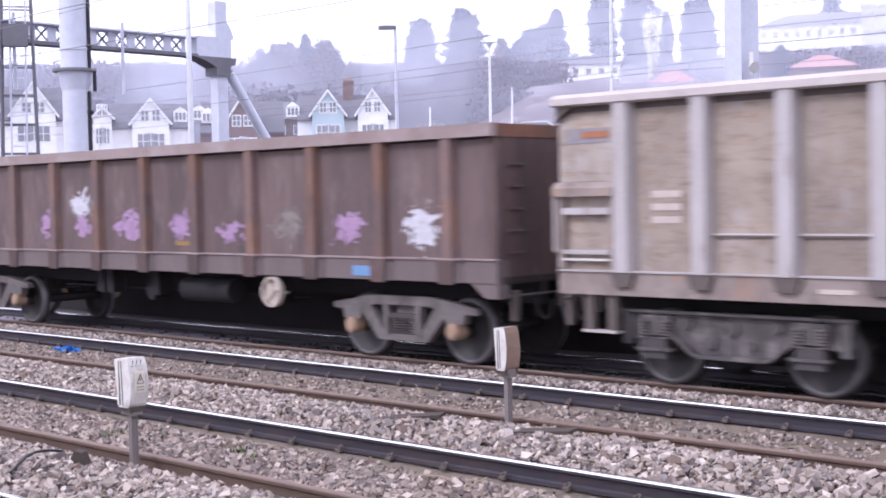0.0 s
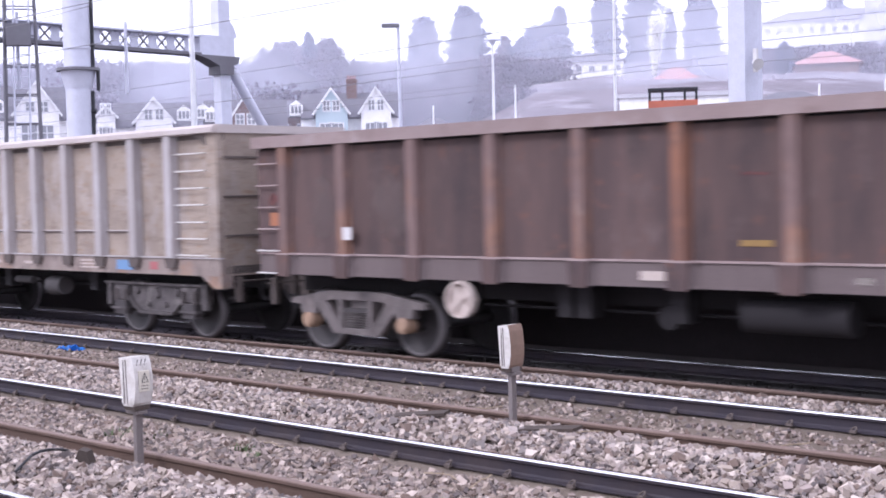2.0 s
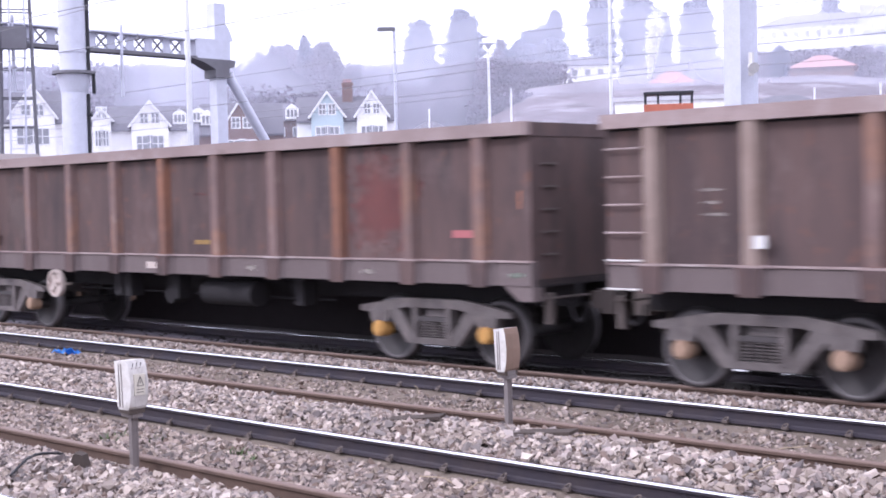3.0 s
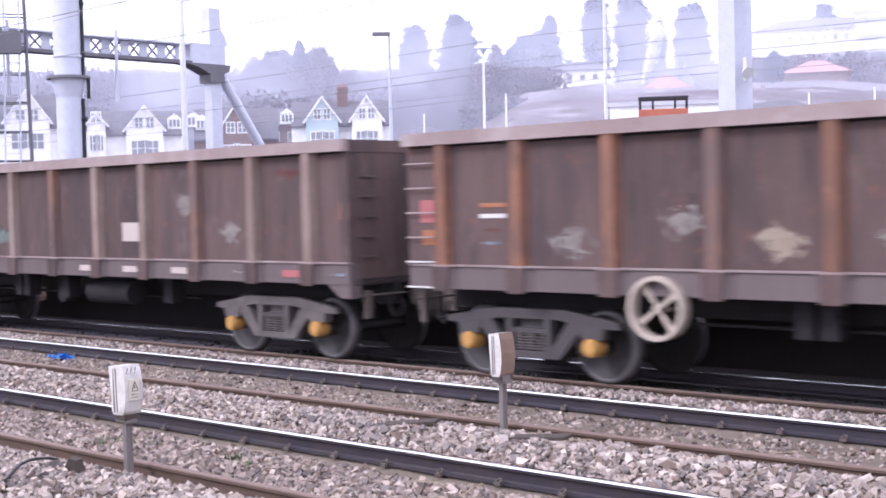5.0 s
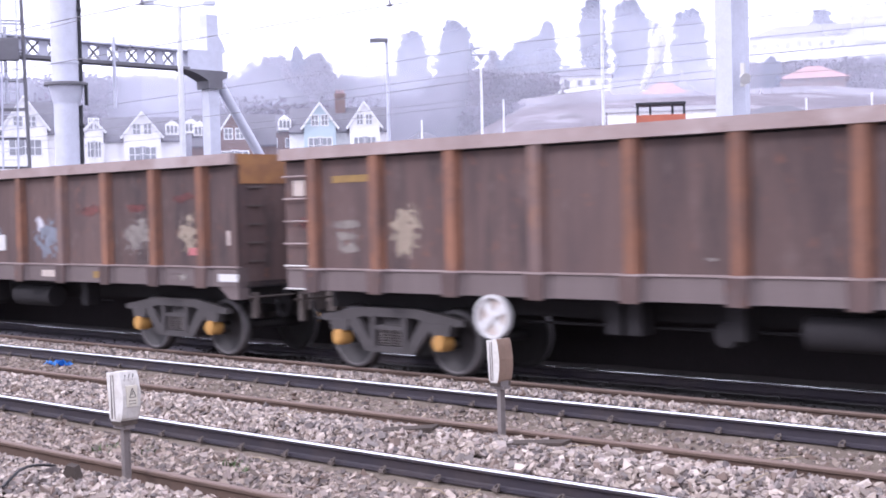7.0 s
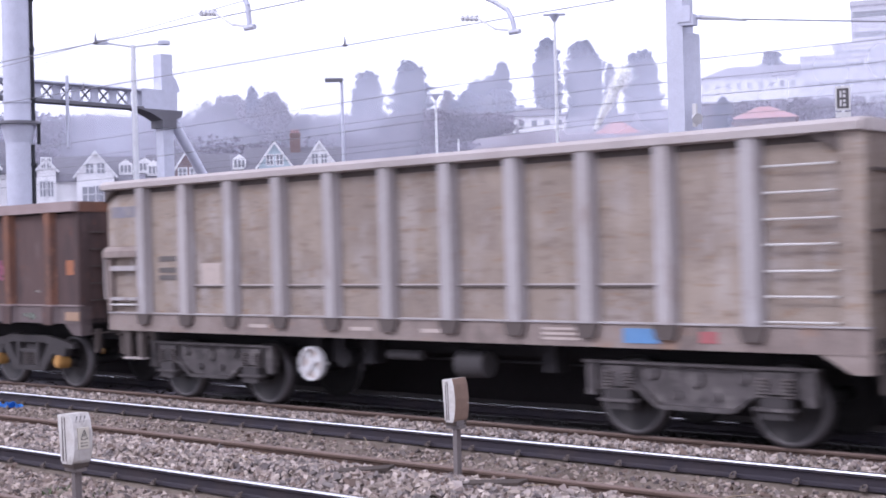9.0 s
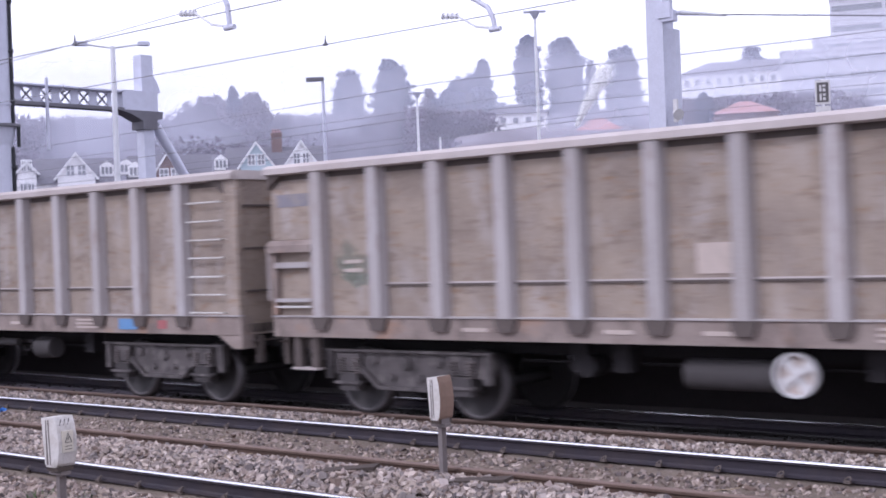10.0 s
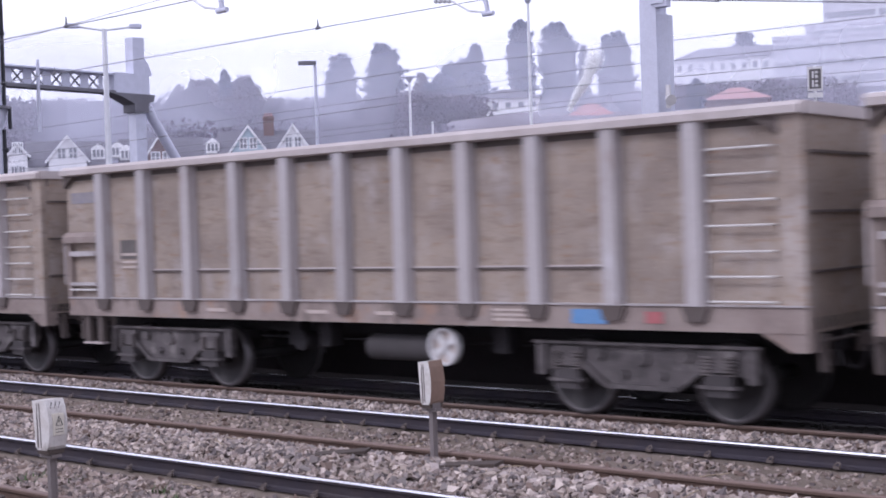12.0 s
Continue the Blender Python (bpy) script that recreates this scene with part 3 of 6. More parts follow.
def build_platforms():
    # far platform is assumed; its near-black colour stands for shade behind the train
    bm = bm_new()
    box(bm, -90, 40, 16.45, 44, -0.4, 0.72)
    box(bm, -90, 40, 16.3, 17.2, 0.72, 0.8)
    thing("platform_far", "assumed platform beyond the train, coloured near black for the shade there", "platform", kind="structure", data=mesh_of("platform_far", bm, M_WALL))
    bm = bm_new()
    box(bm, -60, 60, -14, 2.4, -0.45, 0.72)
    box(bm, -60, 60, 1.9, 2.55, 0.72, 0.78)
    thing("platform_near", "grey paved station platform with stone coping", "platform", kind="structure", data=mesh_of("platform_near", bm, M_PAVING))


build_land()
TRACKBED = build_bed()
for key, (ry_, rz_, rs_) in RAILS.items():
    rail_ob = build_rail(key, ry_, rz_, rs_)
    if key in ("far_b", "near_b"):
        build_fastenings(rail_ob, -16.9, -2.5)
    if key in ("far_a", "near_a"):
        build_fastenings(rail_ob, -26.1, -3.3)
build_sleepers()
build_platforms()


# ---- wagons ----
def wheelset_mesh():
    bm = bm_new()
    for s in (-1, 1):
        y = 0.75 * s
        prof = [(0.10, 0.03), (0.13, 0.02), (0.36, 0.012), (0.40, 0.055), (0.46, 0.055), (0.46, -0.03), (0.495, -0.06), (0.495, -0.075), (0.40, -0.075), (0.36, -0.02), (0.13, -0.035), (0.10, -0.05)]
        n, rows = 32, []
        for r, h in prof:
            rows.append([bm.verts.new((r * math.cos(2 * math.pi * i / n), y + s * h, r * math.sin(2 * math.pi * i / n))) for i in range(n)])
        for k in range(len(rows)):
            a, c = rows[k], rows[(k + 1) % len(rows)]
            for i in range(n):
                f = bm.faces.new((a[i], a[(i + 1) % n], c[(i + 1) % n], c[i]))
                f.smooth, f.material_index = True, (1 if 3 <= k <= 4 else 0)
    tube(bm, (0, -0.95, 0), (0, 0.95, 0), 0.085, n=12)
    return mesh_of("wheelset", bm, [M_WHEEL, M_TREAD])


WHEELSET = wheelset_mesh()
WHEELSETS = []


def spring_mesh():
    """A coil spring as one turned shape with deep grooves between the coils."""
    prof = []
    for j in range(6):
        prof += [(0.05, j * 0.038), (0.076, j * 0.038 + 0.009), (0.076, j * 0.038 + 0.02), (0.05, j * 0.038 + 0.029)]
    bm = bm_new()
    rows = [[bm.verts.new((r * math.cos(2 * math.pi * i / 12), r * math.sin(2 * math.pi * i / 12), z)) for i in range(12)] for r, z in prof]
    for a, c in zip(rows, rows[1:]):
        for i in range(12):
            bm.faces.new((a[i], a[(i + 1) % 12], c[(i + 1) % 12], c[i]))
    bm.faces.new(rows[0])
    bm.faces.new(rows[-1])
    return mesh_of("spring", bm, M_BOGIE)


SPRING = spring_mesh()


def span_y(s, p, q):
    return min(s * p, s * q), max(s * p, s * q)


def add_bogie(wagon, xc, brown, axle_mat, mat):
    """A three-piece bogie (brown wagons) or a boxed plate bogie (grey wagons), with wheelsets, axleboxes and springs."""
    bm = bm_new()
    box(bm, -0.2, 0.2, -1.0, 1.0, 0.58, 0.78)
    bogie = part("bogie", bm, mat, wagon, at=Matrix.Translation((xc, 0, 0)), bevel=0.012)
    for s in (-1, 1):
        bm = bm_new()
        if brown:
            y0, y1 = s * 0.98, s * 1.10
            top = [(-1.42, 0.72), (-1.4, 0.80), (-0.55, 0.93), (0.55, 0.93), (1.4, 0.80), (1.42, 0.72), (0.95, 0.70), (0.5, 0.80), (-0.5, 0.80), (-0.95, 0.70)]
            prism(bm, top, "y", y0, y1)
            for e in (-1, 1):
                prism(bm, [(e * 0.86, 0.72), (e * 0.62, 0.77), (e * 0.30, 0.34), (e * 0.48, 0.30)], "y", y0, y1)
                prism(bm, [(e * 0.27, 0.82), (e * 0.36, 0.82), (e * 0.36, 0.36), (e * 0.27, 0.36)], "y", s * 0.985, s * 1.115)
                prism(bm, [(e * 0.80, 0.74), (e * 1.2, 0.74), (e * 1.17, 0.58), (e * 0.84, 0.58)], "y", s * 0.97, s * 1.12)
            prism(bm, [(-0.46, 0.30), (0.46, 0.30), (0.42, 0.39), (-0.42, 0.39)], "y", y0, y1)
        else:
            # cast frame: level top, deep belly between the wheels, arms over the axleboxes
            prism(bm, [(-1.46, 0.9), (1.46, 0.9), (1.46, 0.6), (1.3, 0.56), (0.8, 0.66), (0.42, 0.42), (-0.42, 0.42), (-0.8, 0.66), (-1.3, 0.56), (-1.46, 0.6)], "y", s * 0.99, s * 1.06)
            prism(bm, [(-1.5, 0.885), (1.5, 0.885), (1.5, 0.92), (-1.5, 0.92)], "y", s * 1.06, s * 1.14)
            prism(bm, [(-0.46, 0.38), (0.46, 0.38), (0.44, 0.43), (-0.44, 0.43)], "y", s * 0.97, s * 1.14)
            for e in (-1, 1):
                prism(bm, [(e * 0.42, 0.38), (e * 0.50, 0.40), (e * 0.86, 0.66), (e * 0.80, 0.70)], "y", s * 1.06, s * 1.13)
                box(bm, e * 1.0 - 0.2, e * 1.0 + 0.2, *span_y(s, 1.05, 1.13), 0.62, 0.86)
                box(bm, e * 1.0 - 0.24, e * 1.0 + 0.24, *span_y(s, 1.06, 1.19), 0.44, 0.475)
                box(bm, e * 1.4 - 0.06, e * 1.4 + 0.06, *span_y(s, 1.03, 1.12), 0.5, 0.9)
            for x, z, r in ((-0.58, 0.78, 0.075), (0.0, 0.74, 0.1), (0.58, 0.78, 0.075), (-0.25, 0.55, 0.055), (0.25, 0.55, 0.055)):
                tube(bm, (x, s * 1.04, z), (x, s * 1.11, z), r, r * 0.85, n=14)
        part("side_frame", bm, mat, bogie, bevel=0.01)
    for e in (-1, 1):
        ws = part("wheelset", WHEELSET, None, bogie, at=Matrix.Translation((e * 1.0, 0, 0.46)))
        WHEELSETS.append(ws)
        for s in (-1, 1):
            bm = bm_new()
            tube(bm, (0, s * 0.96, 0), (0, s * 1.155, 0), 0.125 if brown else 0.13, 0.115, n=14)
            if brown:
                tube(bm, (0, s * 1.155, 0), (0, s * 1.18, 0), 0.1, 0.085, n=14)
            else:
                box(bm, -0.17, 0.17, min(s * 1.0, s * 1.16), max(s * 1.0, s * 1.16), -0.13, 0.12)
            part("axlebox", bm, axle_mat, bogie, "yellow axlebox cover" if axle_mat is M_YELLOW else "", at=Matrix.Translation((e * 1.0, 0, 0.48)))
    for s in (-1, 1):
        for xs in ((-0.17, 0.0, 0.17) if brown else (-1.14, -0.86, 0.86, 1.14)):
            part("spring", SPRING, None, bogie, at=Matrix.Translation((xs, s * (1.03 if brown else 1.11), 0.40 if brown else 0.58)))
        if brown:
            bm = bm_new()
            box(bm, -0.26, 0.26, 0.96 if s > 0 else -1.1, 1.1 if s > 0 else -0.96, 0.62, 0.68)
            part("bolster_end", bm, M_BOGIE_DARK, bogie)
    return bogie


def add_ends(wagon, x0, x1, zc=0.95):
    """Coupler, air hose and release lever at both ends."""
    for x, e in ((x0, -1), (x1, 1)):
        bm = bm_new()
        box(bm, min(x, x + e * 0.28), max(x, x + e * 0.28), -0.1, 0.1, zc - 0.14, zc + 0.08)
        box(bm, min(x + e * 0.2, x + e * 0.42), max(x + e * 0.2, x + e * 0.42), -0.17, 0.13, zc - 0.2, zc + 0.13)
        tube(bm, (x + e * 0.1, 0.3, zc - 0.05), (x + e * 0.3, 0.3, zc - 0.45), 0.025, n=6)
        part("coupler", bm, M_GREY_DARK, wagon, bevel=0.015)
        bm = bm_new()
        prev = Vector((x - e * 0.02, -0.55, zc - 0.02))
        for q in range(1, 8):
            a = math.pi * q / 7
            cur = Vector((x + e * 0.15 * (1 - math.cos(a)), -0.55, zc - 0.02 - 0.26 * math.sin(a)))
            tube(bm, prev, cur, 0.024, n=8)
            prev = cur
        part("air_hose", bm, M_BLACK, wagon)
        bm = bm_new()
        box(bm, min(x - e * 0.02, x + e * 0.06), max(x - e * 0.02, x + e * 0.06), -1.05, -0.95, zc - 0.28, zc + 0.12)
        tube(bm, (x + e * 0.03, -1.15, zc + 0.05), (x + e * 0.03, -0.2, zc + 0.05), 0.016, n=6)
        part("release_lever", bm, M_GREY_DARK, wagon)


def add_handwheel(wagon, x, z, r, mat, spokes, y=-1.36, label=""):
    bm = bm_new()
    deep = spokes > 4
    ring(bm, (0, 0, 0), (0, 1, 0), r, r * 0.86, 0.085 if deep else 0.045)
    tube(bm, (0, -0.04, 0), (0, 0.3, 0), 0.05, n=10)
    for k in range(4):
        a = 2 * math.pi * k / 4 + 0.62
        p = Vector((math.cos(a), 0, math.sin(a)))
        q = Vector((-math.sin(a), 0, math.cos(a))) * (0.035 if spokes > 4 else r * 0.26)
        vs = [bm.verts.new(p * d + q * s + Vector((0, h, 0))) for h in (-0.012, 0.012) for d, s in ((0.04, 0.6), (0.04, -0.6), (r * 0.83, -1), (r * 0.83, 1))]
        for f in ((0, 1, 2, 3), (7, 6, 5, 4), (0, 4, 5, 1), (2, 6, 7, 3), (1, 5, 6, 2), (3, 7, 4, 0)):
            bm.faces.new([vs[i] for i in f])
    hw = part("handwheel", bm, mat, wagon, label or "spoked handbrake wheel", at=Matrix.Translation((x, y, z)))
    if spokes == 4:
        bm = bm_new()
        tube(bm, (0, 0.02, 0), (0, 0.035, 0), r * 0.86, n=24)
        part("disc", bm, M_PALEPLATE, hw)
    bm = bm_new()
    box(bm, -0.05, 0.05, 0.0, 0.25, 0, 1.25 - z)
    part("bracket", bm, M_BLACK, hw, at=Matrix.Translation((0, 0.12, 0)))


def plate(wagon, x0, x1, z0, z1, y, mat, label="", name="plate"):
    bm = bm_new()
    box(bm, x0, x1, y - 0.006, y + 0.004, z0, z1)
    return part(name, bm, mat, wagon, label)


def spray(wagon, x, z, w, h, y, mat, seed, label=""):
    """A sprayed tag: one thin film on the panel, slightly uneven."""
    rng = random.Random(seed)
    bm = bm_new()
    nx, nz, w, h = 8, 6, w * 1.35, h * 1.45
    grid = [[bm.verts.new((x + w * (i / nx - 0.5), y - 0.004 - 0.002 * rng.random(), z + h * (k / nz - 0.5))) for i in range(nx + 1)] for k in range(nz + 1)]
    for a, c in zip(grid, grid[1:]):
        for i in range(nx):
            bm.faces.new((a[i], a[i + 1], c[i + 1], c[i]))
    part("graffiti", bm, mat, wagon, label)


def brown_wagon(name_seed):
    """Brown box wagon: eleven ribs a side, deep sill, dusty rim."""
    w = thing("box_wagon", "brown rusting steel box wagon on two bogies", "freight wagon", group="wagons of the train")
    n = 11
    ribs_x = [0.0] + [1.29 + 1.42 * q for q in range(9)] + [13.94]
    L0, L1, zt, zf, zs = -0.68, 14.76, 3.25, 1.48, 1.17
    yin, yrib = 1.30, 1.42
    for s in (-1, 1):
        edges = [L0] + ribs_x + [L1]
        for a, c in zip(edges, edges[1:]):
            bm = bm_new()
            box(bm, a, c, min(s * (yin - 0.05), s * yin), max(s * (yin - 0.05), s * yin), zf - 0.02, zt - 0.2)
            part("panel", bm, M_BROWN, w)
        bm = bm_new()
        prism(bm, [(-0.13, 0), (-0.085, -0.115), (0.085, -0.115), (0.13, 0)], "z", zf, zt - 0.15)
        rib = mesh_of("rib", bm, M_BROWN_RIB, bevel=0.01)
        for i in range(n):
            part("rib", rib, None, w, at=pose(ribs_x[i], s * yin, 0, 0, 0, 0 if s < 0 else 180))
        bm = bm_new()
        box(bm, L0, L1, min(s * 1.22, s * 1.43), max(s * 1.22, s * 1.43), zt - 0.17, zt)
        part("top_rail", bm, M_RIM, w, bevel=0.025)
        # black inset strip standing for the shadow under the rim
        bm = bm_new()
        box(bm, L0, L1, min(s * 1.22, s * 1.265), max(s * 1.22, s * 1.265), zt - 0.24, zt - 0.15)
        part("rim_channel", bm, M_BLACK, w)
        # sill with pressed steps at each rib
        bm = bm_new()
        outline = [(L0, 1.30)]
        for i in range(n):
            x = ribs_x[i]
            outline += [(x - 0.24, 1.335), (x - 0.13, 1.42), (x + 0.13, 1.42), (x + 0.24, 1.335)]
        outline += [(L1, 1.335), (L1, 1.1), (L0, 1.1)]
        prism(bm, [(u, s * v) for u, v in outline], "z", zs, zf - 0.012)
        part("sill", bm, M_SILL, w)
        bm = bm_new()
        lip = [(L0, 1.33)]
        for i in range(n):
            x = ribs_x[i]
            lip += [(x - 0.26, 1.36), (x - 0.14, 1.445), (x + 0.14, 1.445), (x + 0.26, 1.36)]
        lip += [(L1, 1.36), (L1, 1.25), (L0, 1.25)]
        prism(bm, [(u, s * v) for u, v in lip], "z", zf - 0.012, zf + 0.012)
        part("flange", bm, M_RIM, w)
        bm = bm_new()
        prism(bm, [(-0.15, zf - 0.014), (0.15, zf - 0.014), (0.13, zs - 0.025), (-0.13, zs - 0.025)], "y", 0.0, 0.035)
        foot = mesh_of("rib_foot", bm, M_BROWN, bevel=0.008)
        for x in ribs_x:
            part("rib_foot", foot, None, w, at=Matrix.Translation((x, s * 1.41 - (0.0 if s > 0 else 0.035), 0)))
    for x, e in ((L0, 1), (L1, -1)):
        bm = bm_new()
        box(bm, min(x, x + e * 0.06), max(x, x + e * 0.06), -1.25, 1.25, zs, zt - 0.02)
        part("end_wall", bm, M_BROWN, w)
        bm = bm_new()
        box(bm, min(x - e * 0.012, x + e * 0.1), max(x - e * 0.012, x + e * 0.1), -1.30, 1.30, zt - 0.18, zt - 0.006)
        part("end_rail", bm, M_BROWN_RUST, w, "rust-orange end rail", bevel=0.02)
        for k in range(5):
            for y in (-0.95, 0.45):
                bm = bm_new()
                box(bm, min(x, x - e * 0.03), max(x, x - e * 0.03), y - 0.15, y + 0.15, 1.55 + k * 0.29, 1.575 + k * 0.29)
                part("end_step", bm, M_GREY_DARK, w)
    for k, z in enumerate((1.18, 1.52, 1.85, 2.18, 2.51, 2.84)):
        bm = bm_new()
        tube(bm, (L0 + 0.02, -1.37, z), (L0 + 0.52, -1.37, z), 0.013, n=6)
        for x in (L0 + 0.03, L0 + 0.51):
            tube(bm, (x, -1.37, z), (x, -1.29, z), 0.013, n=6)
        part("ladder_rung", bm, M_BRIGHT if k < 2 else M_RIM, w, "rung with caught light in its colour" if k < 2 else "")
    for s in (-1, 1):
        # boxed corner of the end wall
        bm = bm_new()
        box(bm, L1 - 0.16, L1 - 0.002, min(s * 1.26, s * 1.325), max(s * 1.26, s * 1.325), zs + 0.01, zt - 0.17)
        part("corner_post", bm, M_BROWN, w, bevel=0.02)
        bm = bm_new()
        prism(bm, [(L1 - 0.5, zs + 0.01), (L1, zs + 0.01), (L1, zs - 0.2), (L1 - 0.22, zs - 0.2)], "y", s * 1.1, s * 1.32)
        part("corner_bracket", bm, M_SILL, w)
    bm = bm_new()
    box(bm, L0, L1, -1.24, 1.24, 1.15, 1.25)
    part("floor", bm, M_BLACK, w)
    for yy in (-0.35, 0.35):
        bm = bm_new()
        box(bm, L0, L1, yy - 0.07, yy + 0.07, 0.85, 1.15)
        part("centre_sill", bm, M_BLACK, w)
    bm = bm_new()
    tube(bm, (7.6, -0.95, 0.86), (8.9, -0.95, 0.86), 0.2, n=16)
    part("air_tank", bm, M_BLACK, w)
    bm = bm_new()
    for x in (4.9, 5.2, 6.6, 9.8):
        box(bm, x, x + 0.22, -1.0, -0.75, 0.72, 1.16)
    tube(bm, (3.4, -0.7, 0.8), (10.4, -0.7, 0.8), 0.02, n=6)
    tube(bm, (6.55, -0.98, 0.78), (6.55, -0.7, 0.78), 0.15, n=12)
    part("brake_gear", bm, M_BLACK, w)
    add_ends(w, L0, L1)
    return w


def grey_wagon():
    """Grey box wagon: eleven pale ribs a side, ladder end, stepped end with a platform."""
    w = thing("box_wagon", "grey steel box wagon caked in pale brown dust", "freight wagon", group="wagons of the train")
    pitch, n = 1.067, 11
    L0, L1, zt, zf, zs = -0.98, 11.96, 3.52, 1.40, 1.09
    yin = 1.265
    for s in (-1, 1):
        edges = [L0] + [pitch * i for i in range(n)] + [L1]
        for k, (a, c) in enumerate(zip(edges, edges[1:])):
            bm = bm_new()
            box(bm, a, c, min(s * (yin - 0.05), s * yin), max(s * (yin - 0.05), s * yin), zf - 0.06, zt - 0.22)
            p = part("panel", bm, M_TAUPE, w)
            if 2 <= k <= 9:
                # each ledge in two tones: dark lower strip, pale strip on top
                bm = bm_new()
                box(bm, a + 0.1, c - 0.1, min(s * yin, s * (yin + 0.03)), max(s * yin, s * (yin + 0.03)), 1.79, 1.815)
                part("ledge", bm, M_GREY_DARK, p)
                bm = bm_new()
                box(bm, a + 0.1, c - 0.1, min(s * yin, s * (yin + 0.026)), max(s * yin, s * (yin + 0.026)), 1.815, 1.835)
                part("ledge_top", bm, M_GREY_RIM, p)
        bm = bm_new()
        prism(bm, [(-0.125, 0), (-0.092, -0.15), (0.092, -0.15), (0.125, 0)], "z", zf - 0.03, zt - 0.1)
        rib = mesh_of("rib", bm, M_GREY_RIB, bevel=0.012)
        for i in range(n):
            part("rib", rib, None, w, at=pose(pitch * i, s * yin, 0, 0, 0, 0 if s < 0 else 180))
        bm = bm_new()
        prism(bm, [(s * 1.2, zt - 0.05), (s * 1.2, zt), (s * 1.36, zt), (s * 1.44, zt - 0.05), (s * 1.44, zt - 0.13), (s * 1.34, zt - 0.15)], "x", L0 - 0.02, L1)
        part("top_rail", bm, M_GREY_RIM, w, bevel=0.012)
        # dark inset strip added as the shadow below the rim overhang
        bm = bm_new()
        box(bm, L0, L1, min(s * 1.2, s * 1.25), max(s * 1.2, s * 1.25), zt - 0.26, zt - 0.08)
        part("rim_channel", bm, M_GREY_DARK, w)
        bm = bm_new()
        box(bm, L0, L1, min(s * 1.1, s * 1.34), max(s * 1.1, s * 1.34), zs, zf - 0.03)
        part("sill", bm, M_GREY_SILL, w, bevel=0.012)
        for i in range(n):
            bm = bm_new()
            prism(bm, [(pitch * i - 0.17, zf - 0.03), (pitch * i + 0.17, zf - 0.03), (pitch * i + 0.11, zf - 0.2), (pitch * i - 0.11, zf - 0.2)], "y", s * 1.34, s * 1.40)
            part("rib_foot", bm, M_GREY_DARK, w)
        # ladder at one end, cut corner below it
        for k, z in enumerate((1.42, 1.69, 1.96, 2.24, 2.51, 2.79, 3.07)):
            bm = bm_new()
            tube(bm, (10.84, s * 1.37, z), (11.62, s * 1.37, z), 0.013, n=6)
            for x in (10.85, 11.61):
                tube(bm, (x, s * 1.37, z), (x, s * yin, z), 0.012, n=6)
            part("ladder_rung", bm, M_BRIGHT, w, "rung with caught light in its colour")
        bm = bm_new()
        box(bm, 11.68, L1 - 0.002, *span_y(s, 1.24, 1.36), zf - 0.02, zt - 0.12)
        part("corner_post", bm, M_TAUPE, w, bevel=0.03)
        bm = bm_new()
        prism(bm, [(11.4, zs + 0.01), (L1, zs + 0.01), (L1, zs - 0.2), (11.76, zs - 0.2)], "y", s * 1.1, s * 1.33)
        part("corner_bracket", bm, M_GREY_SILL, w)
        bm = bm_new()
        box(bm, L0, L1, *span_y(s, 1.25, 1.365), zf - 0.032, zf - 0.012)
        part("flange", bm, M_GREY_RIB, w)
        # dark wedges standing for a ragged edge that hangs below the rim corners
        for xa, xb in ((11.3, 11.69), (L0 + 0.28, L0 + 0.01)):
            bm = bm_new()
            prism(bm, [(xa, zt - 0.14), (xb, zt - 0.14), (xb, zt - 0.34), (xa + 0.65 * (xb - xa), zt - 0.24)], "y", s * yin, s * 1.375)
            part("gusset", bm, M_GREY_DARK, w)
        # bulged upper end panel over a deep shelf, framed recess with two steps below
        bm = bm_new()
        prism(bm, [(s * 1.26, 2.42), (s * 1.33, 2.46), (s * 1.33, 3.1), (s * 1.27, 3.28), (s * 1.26, 3.28)], "x", L0 + 0.03, -0.13)
        part("end_panel", bm, M_TAUPE, w, bevel=0.02)
        bm = bm_new()
        prism(bm, [(s * 1.26, 2.28), (s * 1.41, 2.28), (s * 1.41, 2.38), (s * 1.33, 2.455), (s * 1.26, 2.455)], "x", L0 - 0.04, -0.12)
        part("platform_ledge", bm, M_GREY_SILL, w, bevel=0.012)
        for xa, xb in ((L0, L0 + 0.09), (-0.2, -0.12)):
            bm = bm_new()
            box(bm, xa, xb, *span_y(s, 1.25, 1.35), zf, 2.28)
            part("recess_frame", bm, M_GREY_SILL, w, bevel=0.01)
        for z0, z1, mt in ((2.06, 2.14, M_GREY_RIB), (1.58, 1.63, M_GREY_RIB), (1.5, 1.525, M_BRIGHT)):
            bm = bm_new()
            box(bm, L0 + 0.09, -0.2, *span_y(s, 1.29, 1.37), z0, z1)
            part("end_step", bm, mt, w)
        bm = bm_new()
        box(bm, L0 + 0.15, -0.2, *span_y(s, 1.328, 1.336), 2.92, 3.1)
        part("end_stencil", bm, M_STENCIL, w)
        bm = bm_new()
        tube(bm, (L0 - 0.03, s * 1.37, 1.6), (L0 - 0.03, s * 1.37, 2.3), 0.02, n=6)
        part("handrail", bm, M_GREY_RIM, w)
        for x in (-0.62, -0.28):
            bm = bm_new()
            box(bm, x, x + 0.12, *span_y(s, 1.2, 1.3), 0.66, zs)
            part("footstep", bm, M_GREY_DARK, w)
        bm = bm_new()
        box(bm, -0.64, -0.14, *span_y(s, 1.18, 1.33), 0.63, 0.66)
        part("footstep", bm, M_GREY_RIM, w)
    for x, e in ((L0, 1), (L1, -1)):
        bm = bm_new()
